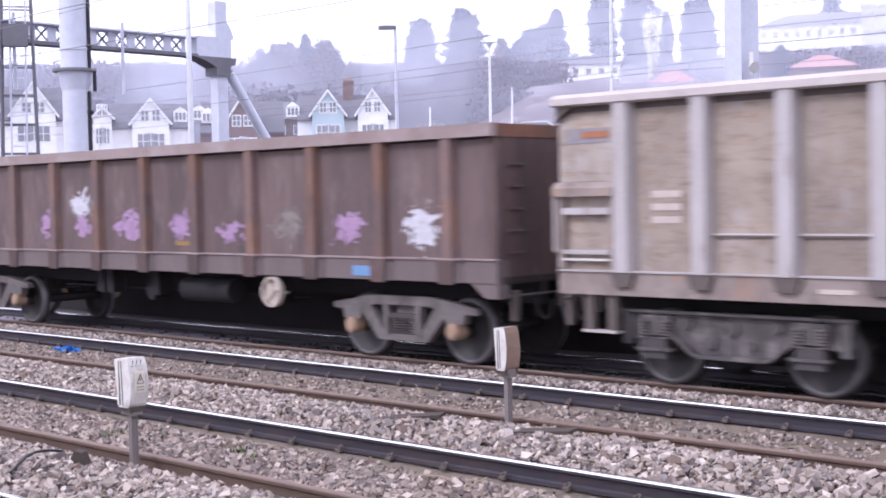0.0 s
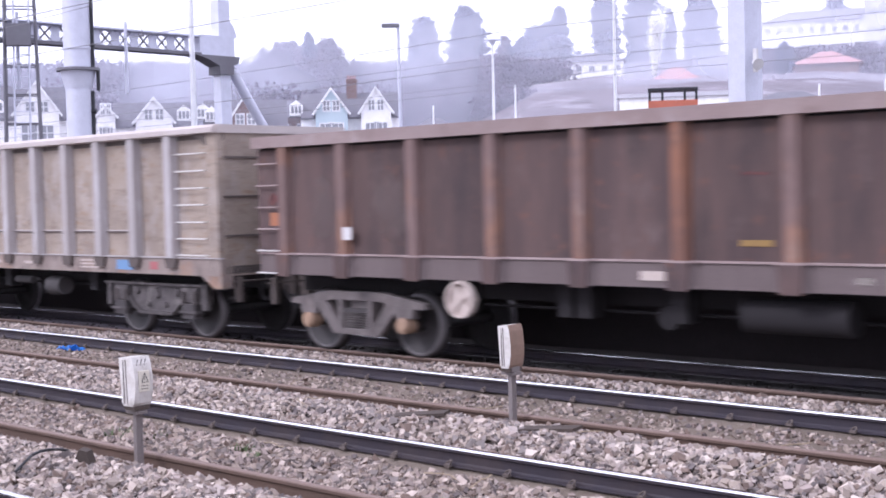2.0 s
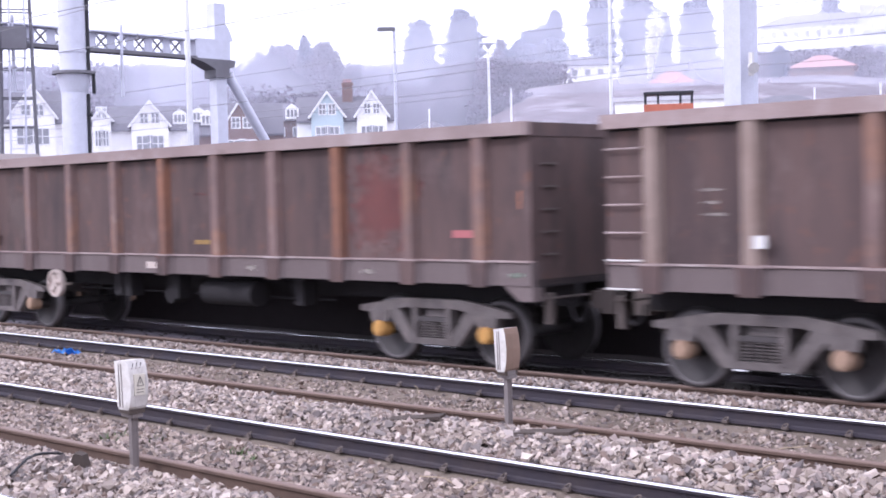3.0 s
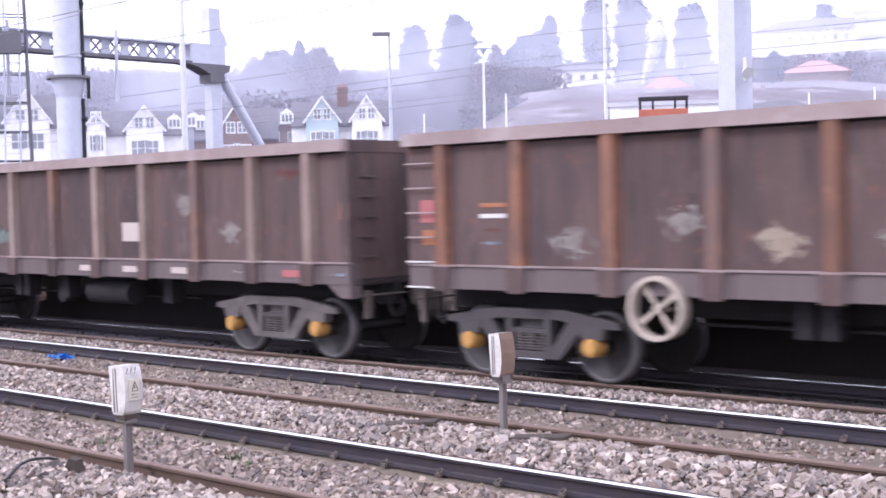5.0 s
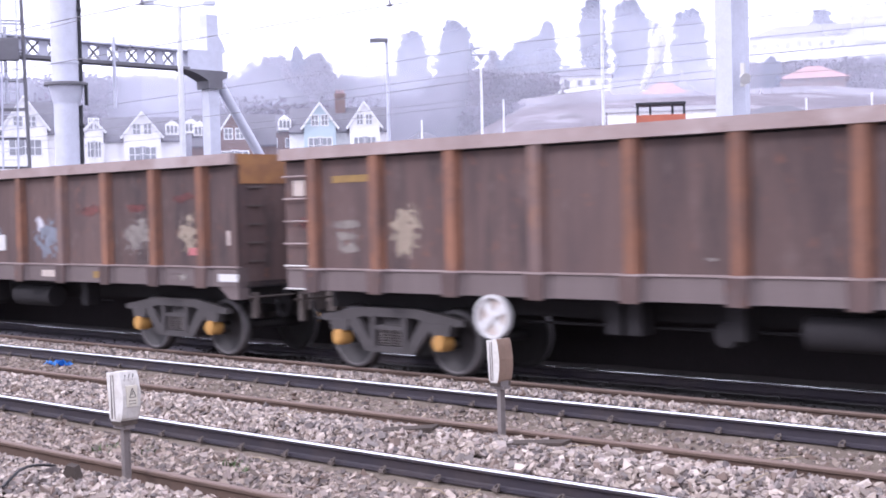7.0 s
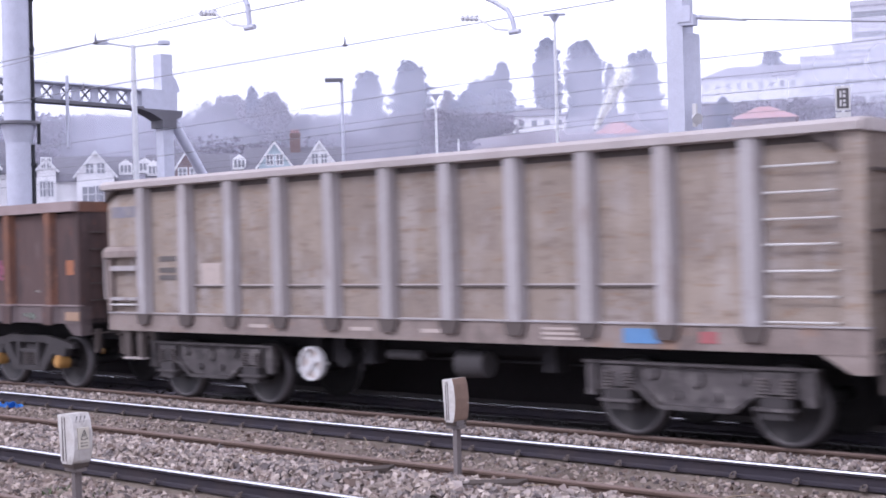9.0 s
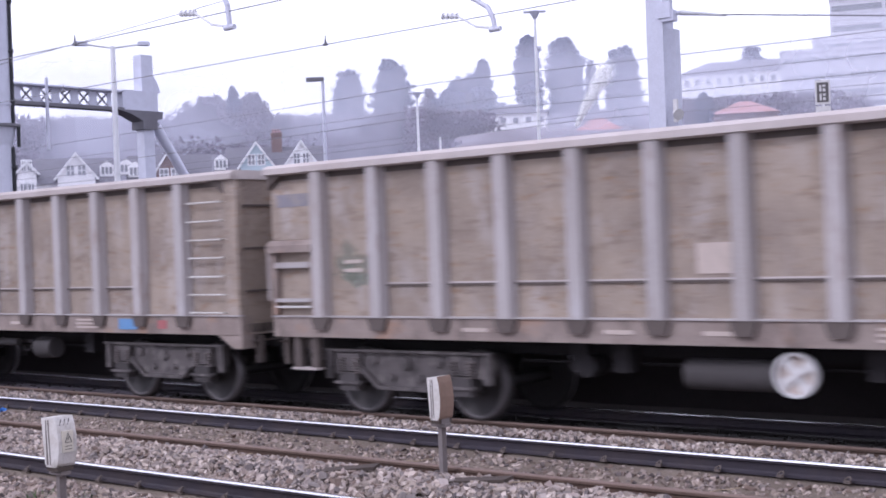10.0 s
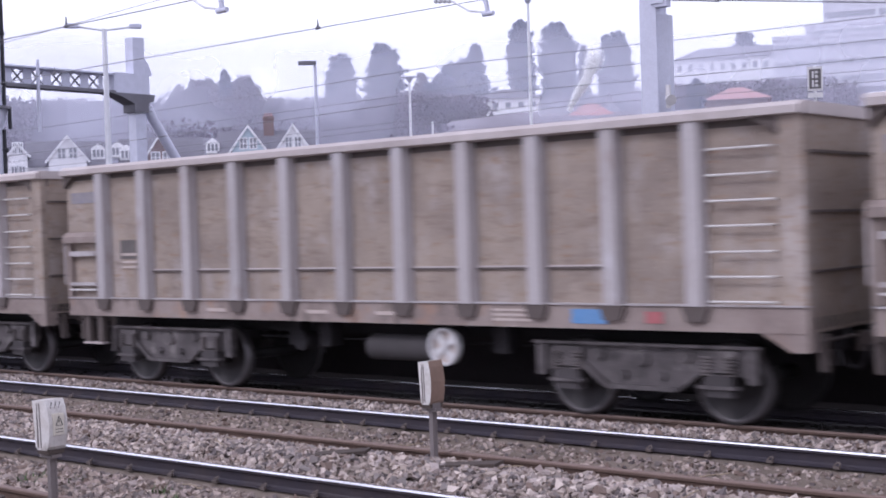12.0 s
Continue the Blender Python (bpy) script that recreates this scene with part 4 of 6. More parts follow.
        box(bm, min(x, x + e * 0.06), max(x, x + e * 0.06), -1.25, 1.25, zs, zt - 0.05)
        part("end_wall", bm, M_TAUPE, w)
        bm = bm_new()
        box(bm, min(x - e * 0.04, x + e * 0.12), max(x - e * 0.04, x + e * 0.12), -1.36, 1.36, zt - 0.14, zt - 0.006)
        part("end_rail", bm, M_GREY_RIM, w, bevel=0.015)
        for z in (1.72, 2.35, 2.98):
            bm = bm_new()
            box(bm, min(x, x - e * 0.03), max(x, x - e * 0.03), -1.24, 1.24, z, z + 0.03)
            part("end_stiffener", bm, M_GREY_DARK, w)
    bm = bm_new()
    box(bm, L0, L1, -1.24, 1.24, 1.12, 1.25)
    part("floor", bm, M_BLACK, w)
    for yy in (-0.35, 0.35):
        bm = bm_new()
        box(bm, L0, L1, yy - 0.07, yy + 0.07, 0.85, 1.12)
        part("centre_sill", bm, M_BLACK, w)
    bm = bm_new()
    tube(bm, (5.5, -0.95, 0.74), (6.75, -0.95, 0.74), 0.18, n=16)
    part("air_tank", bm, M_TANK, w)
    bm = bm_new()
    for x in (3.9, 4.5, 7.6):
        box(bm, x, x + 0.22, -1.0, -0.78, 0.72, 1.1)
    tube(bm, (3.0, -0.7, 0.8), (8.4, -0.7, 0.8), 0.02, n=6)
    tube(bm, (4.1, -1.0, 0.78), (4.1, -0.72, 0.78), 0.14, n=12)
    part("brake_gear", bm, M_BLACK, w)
    for s in (-1,):
        plate(w, 9.02, 9.50, 1.15, 1.32, -1.342, M_BLUE, "blue data plate")
        plate(w, 10.02, 10.24, 1.17, 1.30, -1.342, M_RED, "red label")
        for j in range(3):
            plate(w, 7.86, 8.45, 1.16 + j * 0.06, 1.19 + j * 0.06, -1.342, M_PALEPLATE, "pale stencil bars", "stencil")
        for x in (2.5, 4.6, 5.9):
            plate(w, x, x + 0.4, 1.2, 1.25, -1.342, M_PALEPLATE, "", "stencil")
    add_ends(w, L0 - 0.05, L1)
    add_bogie(w, 1.28, False, M_BOGIE_DARK, M_BOGIE_MOTTLED)
    add_bogie(w, 9.80, False, M_BOGIE_DARK, M_BOGIE_MOTTLED)
    return w


FIRST_RIB = [-25.86, -9.11, 4.48, 21.08, 37.69, 54.29, 70.87, 84.51, 98.14, 111.78]
TRAIN_Y, TRAIN_Z = 14.25, -0.145
WAGONS = []


def wagon_at(k):
    return pose(FIRST_RIB[k], TRAIN_Y, TRAIN_Z)


def build_train():
    brown = brown_wagon(1)
    browns = [brown] + [copy_thing(brown, Matrix()) for _ in range(4)]
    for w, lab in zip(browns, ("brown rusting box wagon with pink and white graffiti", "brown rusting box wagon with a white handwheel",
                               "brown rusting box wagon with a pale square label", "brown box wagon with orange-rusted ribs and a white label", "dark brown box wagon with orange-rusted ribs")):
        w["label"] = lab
    axle = (M_BUFF, M_BUFF, M_BUFF, M_YELLOW, M_YELLOW)
    for i, w in enumerate(browns):
        m = M_BOGIE if i < 3 else M_BOGIE_DARK
        add_bogie(w, 1.22, True, axle[i], m)
        add_bogie(w, 12.78, True, M_YELLOW if i in (1, 2) else axle[i], m)
    grey = grey_wagon()
    greys = [grey] + [copy_thing(grey, Matrix()) for _ in range(4)]
    for g in greys[1:]:
        for b in g.children:
            if b.name.startswith("bogie"):
                WHEELSETS.extend(c for c in b.children if c.name.startswith("wheelset"))
    order = [browns[0], greys[0], browns[1], browns[2], browns[3], browns[4], greys[1], greys[2], greys[3], greys[4]]
    for k, w in enumerate(order):
        w.matrix_basis = wagon_at(k)
        WAGONS.append(w)
    y = -1.302
    # graffiti and plates of each wagon
    a = order[0]
    for i, (x, z, sx, sz, m) in enumerate(((3.75, 1.95, 0.5, 0.5, M_SPRAY_P), (4.95, 2.3, 0.8, 0.5, M_SPRAY_W), (5.0, 1.92, 0.6, 0.4, M_SPRAY_P), (6.45, 1.92, 0.95, 0.6, M_SPRAY_P), (7.95, 1.92, 0.8, 0.45, M_SPRAY_P),
                                           (9.25, 1.85, 0.75, 0.35, M_SPRAY_P), (10.6, 1.93, 0.85, 0.6, M_SPRAY_G), (11.95, 1.88, 0.75, 0.5, M_SPRAY_P), (13.4, 1.9, 0.72, 0.62, M_SPRAY_W))):
        spray(a, x, z, sx, sz, y, m, 30 + i, "sprayed graffiti tag")
    plate(a, 12.05, 12.52, 1.22, 1.36, -1.34, M_BLUE, "blue data plate")
    plate(a, 12.60, 12.74, 1.24, 1.34, -1.425, M_RED, "red label")
    plate(a, 7.75, 8.12, 1.6, 1.67, y, M_OCHRE, "ochre stencil bar", "stencil")
    add_handwheel(a, 10.28, 0.92, 0.23, M_CREAM, 4)
    b = order[2]
    plate(b, 1.34, 1.52, 1.70, 1.88, -1.42, M_WHITE, "white label")
    spray(b, 0.8, 2.1, 0.5, 0.9, y, M_SMEAR, 51, "faded stencil block")
    spray(b, 2.25, 2.2, 0.7, 0.8, y, M_SMEAR, 52, "faded sprayed patch")
    plate(b, -0.45, -0.15, 2.2, 2.42, y, M_REDFADE, "red label")
    plate(b, -0.4, -0.15, 1.9, 2.1, y, M_ORANGE, "orange label")
    plate(b, 7.72, 8.12, 1.66, 1.73, y, M_OCHRE, "ochre stencil bar", "stencil")
    plate(b, 7.6, 8.25, 2.44, 2.49, y, M_REDFADE, "faded red bar", "stencil")
    spray(b, 12.05, 2.25, 1.3, 1.2, y, M_REDFADE, 53, "faded red painted patch")
    plate(b, 13.4, 13.75, 1.78, 1.88, y, M_RED, "red label")
    plate(b, 14.55, 14.74, 2.15, 2.38, y, M_ORANGE, "orange label")
    for x, m in ((6.4, M_PALEPLATE), (9.0, M_SPRAY_G), (11.6, M_SPRAY_G), (14.3, M_GREENISH)):
        plate(b, x, x + 0.42, 1.25, 1.36, -1.34, m)
    add_handwheel(b, 3.55, 0.92, 0.25, M_PALEPLATE, 4, label="white handbrake wheel")
    c = order[3]
    for z in (2.3, 2.16, 2.02):
        plate(c, 0.5, 1.0, z, z + 0.07, y, M_SPRAY_G, "white stencil bars", "stencil")
    plate(c, 1.34, 1.5, 1.68, 1.82, -1.42, M_WHITE, "white label")
    spray(c, 3.55, 1.88, 0.9, 0.35, y, M_TEAL, 61, "faded teal spray")
    spray(c, 5.0, 1.88, 0.9, 0.35, y, M_TEAL, 62, "faded teal spray")
    plate(c, 9.07, 9.55, 1.78, 2.1, y, M_PALEPLATE, "pale square label")
    plate(c, 13.0, 13.9, 2.72, 2.9, y, M_REDFADE, "faded red bar", "stencil")
    spray(c, 12.05, 1.9, 0.5, 0.4, y, M_SPRAY_G, 63, "faded sprayed patch")
    spray(c, 10.9, 2.35, 0.5, 0.4, y, M_SPRAY_G, 64, "faded sprayed patch")
    plate(c, 14.56, 14.76, 2.1, 2.35, y, M_ORANGE, "orange label")
    for x, m in ((7.75, M_PALEPLATE), (9.1, M_PALEPLATE), (10.5, M_PALEPLATE), (12.0, M_SPRAY_G), (13.3, M_RED), (14.33, M_SPRAY_B)):
        plate(c, x, x + 0.42, 1.26, 1.36, -1.34, m)
    add_handwheel(c, 3.45, 1.03, 0.38, M_CREAM, 6)
    d = order[4]
    plate(d, -0.45, -0.2, 2.05, 2.35, y, M_RED, "red label")
    plate(d, -0.42, -0.2, 1.75, 1.95, y, M_ORANGE, "orange label")
    for z, m in ((2.24, M_ORANGE), (2.1, M_WHITE), (1.92, M_REDFADE), (1.75, M_SPRAY_B)):
        plate(d, 0.62, 1.05, z, z + 0.055, y, m, "stencil bars", "stencil")
    spray(d, 2.1, 1.78, 0.7, 0.4, y, M_SPRAY_G, 71, "grey sprayed tag")
    spray(d, 3.7, 2.02, 0.7, 0.4, y, M_SPRAY_G, 72, "grey sprayed tag")
    spray(d, 4.9, 1.8, 0.7, 0.4, y, M_SPRAY_Y, 73, "pale sprayed tag")
    spray(d, 6.5, 1.8, 1.0, 0.4, y, M_SPRAY_G, 74, "grey sprayed tag")
    plate(d, 7.3, 7.72, 1.72, 2.02, y - 0.008, M_WHITE, "white square label")
    spray(d, 7.35, 2.05, 0.5, 0.4, y, M_SPRAY_B, 75, "blue sprayed tag")
    spray(d, 9.3, 1.95, 1.1, 0.75, y, M_SPRAY_B, 76, "blue and white sprayed tag")
    spray(d, 9.0, 2.2, 0.35, 0.3, y, M_SPRAY_W, 79, "white sprayed patch")
    plate(d, 10.2, 11.1, 2.3, 2.55, y, M_REDFADE, "faded red bar", "stencil")
    plate(d, 11.5, 12.5, 2.35, 2.55, y, M_REDFADE, "faded red bar", "stencil")
    spray(d, 12.1, 1.98, 1.1, 0.7, y, M_SPRAY_G, 77, "grey sprayed tag")
    spray(d, 13.5, 2.0, 0.62, 0.62, y, M_SPRAY_Y, 78, "pale sprayed tag")
    plate(d, 12.95, 13.9, 2.5, 2.68, y, M_REDFADE, "faded red bar", "stencil")
    plate(d, 13.5, 13.82, 1.66, 1.78, y, M_RED, "red label")
    plate(d, 14.5, 14.74, 1.82, 2.05, y, M_PALEPLATE, "white label")
    bm = bm_new()
    box(bm, 14.757, 14.775, -1.24, 1.24, 2.78, 3.08)
    part("end_plate", bm, M_END_RUST, d, "ochre rusted upper end plate", bevel=0.004)
    for x, m in ((9.05, M_PALEPLATE), (10.75, M_OCHRE), (13.1, M_SPRAY_G), (14.3, M_WHITE)):
        plate(d, x, x + 0.48, 1.25, 1.37, -1.34, m)
    add_handwheel(d, 3.37, 1.03, 0.38, M_CREAM, 6)
    e = order[5]
    plate(e, -0.5, -0.25, 2.55, 2.78, y, M_PALEPLATE, "pale label")
    plate(e, -0.45, -0.15, 2.0, 2.25, y, M_REDFADE, "faded red label")
    plate(e, 0.35, 1.1, 2.72, 2.82, y, M_OCHRE, "ochre bar", "stencil")
    for z in (1.78, 1.95, 2.12):
        spray(e, 0.6, z, 0.6, 0.2, y, M_SPRAY_G, int(z * 100), "grey stencil block")
    spray(e, 1.8, 1.98, 0.55, 0.85, y, M_SPRAY_Y, 81, "pale sprayed tag")
    spray(e, 10.65, 2.1, 0.9, 0.5, y, M_SPRAY_G, 82, "faded sprayed tag")
    spray(e, 12.05, 2.1, 0.9, 0.5, y, M_SPRAY_M, 83, "magenta sprayed tag")
    plate(e, 10.5, 10.85, 1.64, 1.72, y, M_OCHRE, "ochre stencil bar", "stencil")
    plate(e, 13.3, 13.65, 1.68, 1.76, y, M_SPRAY_G, "stencil bar", "stencil")
    plate(e, 6.4, 6.75, 1.62, 1.7, y, M_SPRAY_G, "stencil bar", "stencil")
    plate(e, 14.35, 14.72, 2.0, 2.25, y, M_ORANGE, "orange label")
    plate(e, 14.35, 14.75, 1.22, 1.37, -1.34, M_BUFF, "faded buff label")
    plate(e, 13.0, 13.5, 1.22, 1.37, -1.34, M_GREENISH, "faded plate")
    add_handwheel(e, 3.39, 0.91, 0.285, M_WHITE, 4, label="white handbrake wheel")
    # rust-orange ribs on the two oldest wagons
    rusty = {4: tuple(range(11)), 5: tuple(range(11)), 2: (5, 8)}
    for k, idx in rusty.items():
        ribs = [o for o in order[k].children if o.name.startswith("rib") and not o.name.startswith("rib_foot") and o.location.y < 0]
        for i in idx:
            if i % 4 != 3:
                ribs[i].data = repainted(ribs[i].data, M_BROWN_RUST)
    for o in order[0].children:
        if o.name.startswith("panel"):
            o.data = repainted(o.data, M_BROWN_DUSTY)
    for o in order[4].children:
        if o.name.startswith("end_rail"):
            o.data = repainted(o.data, M_END_RUST)
    for i, o in enumerate(o for o in order[3].children if o.name.startswith("rib") and not o.name.startswith("rib_foot") and o.location.y < 0):
        if i % 3 != 2:
            o.data = repainted(o.data, M_TAN_RIB)
    for k in (2, 3):
        for o in order[k].children:
            if o.name.startswith("end_rail"):
                o.data = repainted(o.data, M_BROWN)
                o["label"] = "brown end rail"
    for k, hx, hz, lab in ((1, 3.72, 0.71, M_CREAM), (6, 3.68, 0.70, M_WHITE), (7, 6.95, 0.79, M_WHITE), (8, 7.0, 0.80, M_WHITE), (9, 7.0, 0.8, M_WHITE)):
        add_handwheel(order[k], hx - (0.05 if k > 6 else 0), hz, 0.245, lab, 4, y=-1.2, label="white handbrake wheel")
    # two grey wagons carry a short brake cylinder in place of the long tank
    for k in (1, 6):
        for o in order[k].children:
            if o.name.startswith("air_tank"):
                bm = bm_new()
                tube(bm, (6.3, -1.0, 0.78), (6.75, -1.0, 0.78), 0.19, 0.17, n=16)
                tube(bm, (5.0, -1.0, 0.86), (5.6, -1.0, 0.86), 0.07, n=10)
                o.data = mesh_of("brake_cylinder", bm, M_TANK)
                o.name = "brake_cylinder"
    y = -1.267
    g = order[1]
    for z in (1.95, 2.1, 2.25):
        plate(g, 0.35, 0.75, z, z + 0.08, y, M_PALEPLATE, "pale stencil bars", "stencil")
    plate(g, -0.6, -0.2, 2.98, 3.06, -1.338, M_ORANGE, "faint orange bar", "stencil")
    g = order[6]
    for z in (1.9, 2.02, 2.2):
        plate(g, 0.3, 0.72, z, z + 0.08, y, M_DARKPLATE, "dark stencil bars", "stencil")
    plate(g, 1.35, 1.8, 1.83, 2.16, y, M_PALEPLATE, "pale square label")
    g = order[7]
    spray(g, 0.53, 2.1, 0.6, 0.5, y, M_GREENISH, 91, "faded green painted panel")
    spray(g, 0.53, 1.95, 0.5, 0.3, y, M_GREENISH, 92, "faded green painted panel")
    for z in (1.98, 2.1):
        plate(g, 0.4, 0.75, z, z + 0.05, y - 0.008, M_PALEPLATE, "", "stencil")
    plate(g, 5.81, 6.23, 1.88, 2.22, y, M_PALEPLATE, "pale square label")
    g = order[8]
    plate(g, 0.35, 0.75, 2.0, 2.3, y, M_DARKPLATE, "dark data panel")
    for z in (1.85, 1.93, 2.05):
        plate(g, 0.4, 0.75, z, z + 0.04, y - 0.008, M_PALEPLATE, "pale stencil bars", "stencil")
    for w, lab in zip((order[1], order[6], order[7], order[8], order[9]), ("grey box wagon with pale ribs, caked in brown dust", "grey box wagon with a pale square label", "grey box wagon with a faded green panel",
                                                                    "grey box wagon with a dark data panel", "dusty grey box wagon at the end of view")):
        w["label"] = lab


REPAINTED = {}


def repainted(me, mat):
    """The same mesh in another paint, made once."""
    if (me.name, mat.name) not in REPAINTED:
        c = me.copy()
        c.materials.clear()
        c.materials.append(mat)
        REPAINTED[me.name, mat.name] = c
    return REPAINTED[me.name, mat.name]


build_train()


# ---- lineside posts ----
def marker_post(x, y, ztop, zbase, label, stained):
    base = thing("marker_post", label, "marker post", pose(x, y, 0, 0, 0, 0), group="marker posts beside the tracks")
    bm = bm_new()
    box(bm, -0.024, 0.024, -0.024, 0.024, zbase - 0.15, ztop - 0.4)
    box(bm, -0.028, 0.028, 0.024, 0.04, zbase - 0.15, ztop - 0.45)
    part("post", bm, M_POST, base)
    bm = bm_new()
    box(bm, -0.09, 0.09, -0.05, 0.05, ztop - 0.50, ztop - 0.47)
    box(bm, -0.06, 0.06, -0.06, 0.06, ztop - 0.47, ztop - 0.42)
    part("collar", bm, M_POST, base, bevel=0.006)
    # hood: straight back edge, front bulging along the track
    dx, dy = (0.14, 0.21) if stained else (0.21, 0.18)
    zb = ztop - 0.43
    bm = bm_new()
    prof = [(-dx * 0.55, ztop - 0.015), (dx * 0.36, ztop), (dx * 0.5, ztop - 0.06), (dx * 0.62, ztop - 0.2), (dx * 0.6, ztop - 0.3), (dx * 0.48, zb + 0.03), (dx * 0.36, zb), (-dx * 0.3, zb), (-dx * 0.38, zb + 0.05)]
    for n_, f in enumerate(prism(bm, prof, "y", -dy / 2, dy / 2)):
        f.material_index = 1 if stained and 3 <= n_ <= 7 else 0
    hood = part("hood", bm, [M_PLASTIC, M_PLASTIC_BROWN], base, "brown-stained plastic hood" if stained else "weathered white plastic hood", bevel=0.012)
    bm = bm_new()
    box(bm, -dx * 0.34, -dx * 0.22, -dy / 2 - 0.008, dy / 2 + 0.008, zb + 0.02, ztop - 0.03)
    part("seam", bm, M_PLASTIC, hood)
    bm = bm_new()
    box(bm, -dx * 0.33, dx * 0.42, -dy / 2 + 0.012, dy / 2 - 0.012, zb - 0.035, zb + 0.004)
    part("skirt", bm, M_SCRAP, hood, "dark grimy skirt", bevel=0.008)
    for q in (-0.16, 0.02):
        bm = bm_new()
        tube(bm, (dx * q, -dy / 2 - 0.002, zb + 0.02), (dx * (q - 0.08), -dy / 2 - 0.002, ztop - 0.03), 0.005, n=5)
        part("groove", bm, M_POST, hood)
    if not stained:
        x = dx * 0.60
        bm = bm_new()
        box(bm, x - 0.012, x + 0.012, -0.055, 0.05, ztop - 0.30, ztop - 0.12)
        part("label", bm, M_LABEL, hood)
        bm = bm_new()
        for a, c in (((-0.03, -0.22), (0.035, -0.22)), ((-0.03, -0.22), (0.0, -0.14)), ((0.035, -0.22), (0.0, -0.14)), ((0.0, -0.2), (0.0, -0.17)), ((-0.035, -0.25), (0.035, -0.25)), ((-0.035, -0.275), (0.035, -0.275))):
            tube(bm, (x + 0.013, a[0], ztop + a[1]), (x + 0.013, c[0], ztop + c[1]), 0.004, n=4)
        for q in range(3):
            tube(bm, (dx * 0.5, -0.06 + q * 0.04, ztop - 0.075), (dx * 0.42, -0.035 + q * 0.04, ztop - 0.025), 0.006, n=4)
        part("warning_mark", bm, M_INK, hood)
    return base


marker_post(-9.80, 6.50, 0.83, -0.12, "grey post with a weathered white plastic hood and warning label", False)
marker_post(-8.43, 9.93, 0.875, -0.1, "grey post with a brown-stained plastic hood beside the rail", True)


def litter_and_weeds():
    bm = bm_new()
    rng = random.Random(4)
    pts = [[bm.verts.new((0.5 * i / 6 - 0.25 + rng.uniform(-0.02, 0.02), 0.13 * k / 3 + rng.uniform(-0.02, 0.02), abs(rng.gauss(0.03, 0.04)))) for i in range(7)] for k in range(4)]
    for a, c in zip(pts, pts[1:]):
        for i in range(6):
            bm.faces.new((a[i], a[i + 1], c[i + 1], c[i]))
    bmesh.ops.solidify(bm, geom=bm.faces[:], thickness=0.004)
    thing("litter", "crumpled bright blue plastic bag lying between the rails", "litter", pose(-18.6, 11.1, -0.16, 0, 0, 10), data=mesh_of("litter", bm, M_LITTER))
    for i, (x, y, n, s) in enumerate(((-9.85, 7.7, 30, 0.1), (-9.5, 7.55, 18, 0.07), (-11.6, 7.5, 26, 0.09), (-11.2, 7.7, 14, 0.07), (-6.9, 7.3, 10, 0.05))):
        bm = bm_new()
        for k in range(n):
            a, r = rng.uniform(0, 6.28), rng.uniform(0.0, 0.16)
            cx, cy = r * math.cos(a), r * math.sin(a)
            t = rng.uniform(0, 6.28)
            h = rng.uniform(0.4, 1.0) * s
            w = 0.012
            vs = [bm.verts.new(p) for p in ((cx - w * math.sin(t), cy + w * math.cos(t), 0), (cx + w * math.sin(t), cy - w * math.cos(t), 0), (cx + 0.05 * math.cos(t) + w * math.sin(t), cy + 0.05 * math.sin(t), h * 0.7), (cx + 0.08 * math.cos(t), cy + 0.08 * math.sin(t), h))]
            bm.faces.new(vs)
        thing("weed", "small green weed growing in the trackbed", "weed", pose(x, y, bed(y)), group="weeds in the trackbed", kind="stuff", data=mesh_of("weed", bm, M_WEED))
    for i in range(14):
        y = rng.choice((rng.uniform(10.4, 11.4), rng.uniform(7.0, 8.0), rng.uniform(8.6, 9.8)))
        x, a = -rng.uniform(4.5, 13), rng.uniform(0, 3.14)
        bm = bm_new()
        p = Vector((0, 0, 0))
        for k in range(4):
            q = p + Vector((math.cos(a) * 0.09, math.sin(a) * 0.09, rng.uniform(-0.01, 0.02)))
            tube(bm, p, q, 0.006, 0.005, n=5)
            p, a = q, a + rng.uniform(-0.4, 0.4)
        thing("stalk", "dry brown plant stalk lying on the ballast", "stalk", pose(x, y, bed(y) + 0.035), group="dry stalks", data=mesh_of("stalk", bm, M_TWIG))

    # scraps lying on the ballast
    bm = bm_new()
    prism(bm, [(-0.09, 0.0), (0.09, 0.0), (0.05, 0.13), (-0.02, 0.15)], "y", -0.06, 0.06)
    thing("timber_scrap", "dark wedge of rotten timber on the ballast", "scrap", pose(-10.05, 6.12, bed(6.12) + 0.0, 0, 0, 35), data=mesh_of("timber_scrap", bm, M_SCRAP, bevel=0.01))
    bm = bm_new()
    pts = [Vector((-10.0 - 0.7 * q, 5.45 + 0.9 * q, bed(5.45 + 0.9 * q) + 0.05 + 0.05 * math.sin(3.1 * q))) for q in (0, 0.15, 0.3, 0.45, 0.6, 0.75, 0.9, 1.0)]
    for p, q in zip(pts, pts[1:]):
        tube(bm, p, q, 0.013, n=6)
    thing("cable_end", "bent dark length of cable on the ballast", "cable", data=mesh_of("cable_end", bm, M_CABLE))
    for x, y, a, lx in ((-9.0, 9.2, 28, 0.3), (-7.55, 9.35, 12, 0.36)):
        bm = bm_new()
        prism(bm, [(-lx, -0.06), (lx * 0.9, -0.08), (lx, 0.05), (-lx * 0.8, 0.07)], "z", 0, 0.03)
        thing("wood_scrap", "flat dark piece of broken wood on the ballast", "scrap", pose(x, y, bed(y) + 0.045, 6, -5, a), group="wood scraps", data=mesh_of("wood_scrap", bm, M_SCRAP, bevel=0.006))


litter_and_weeds()


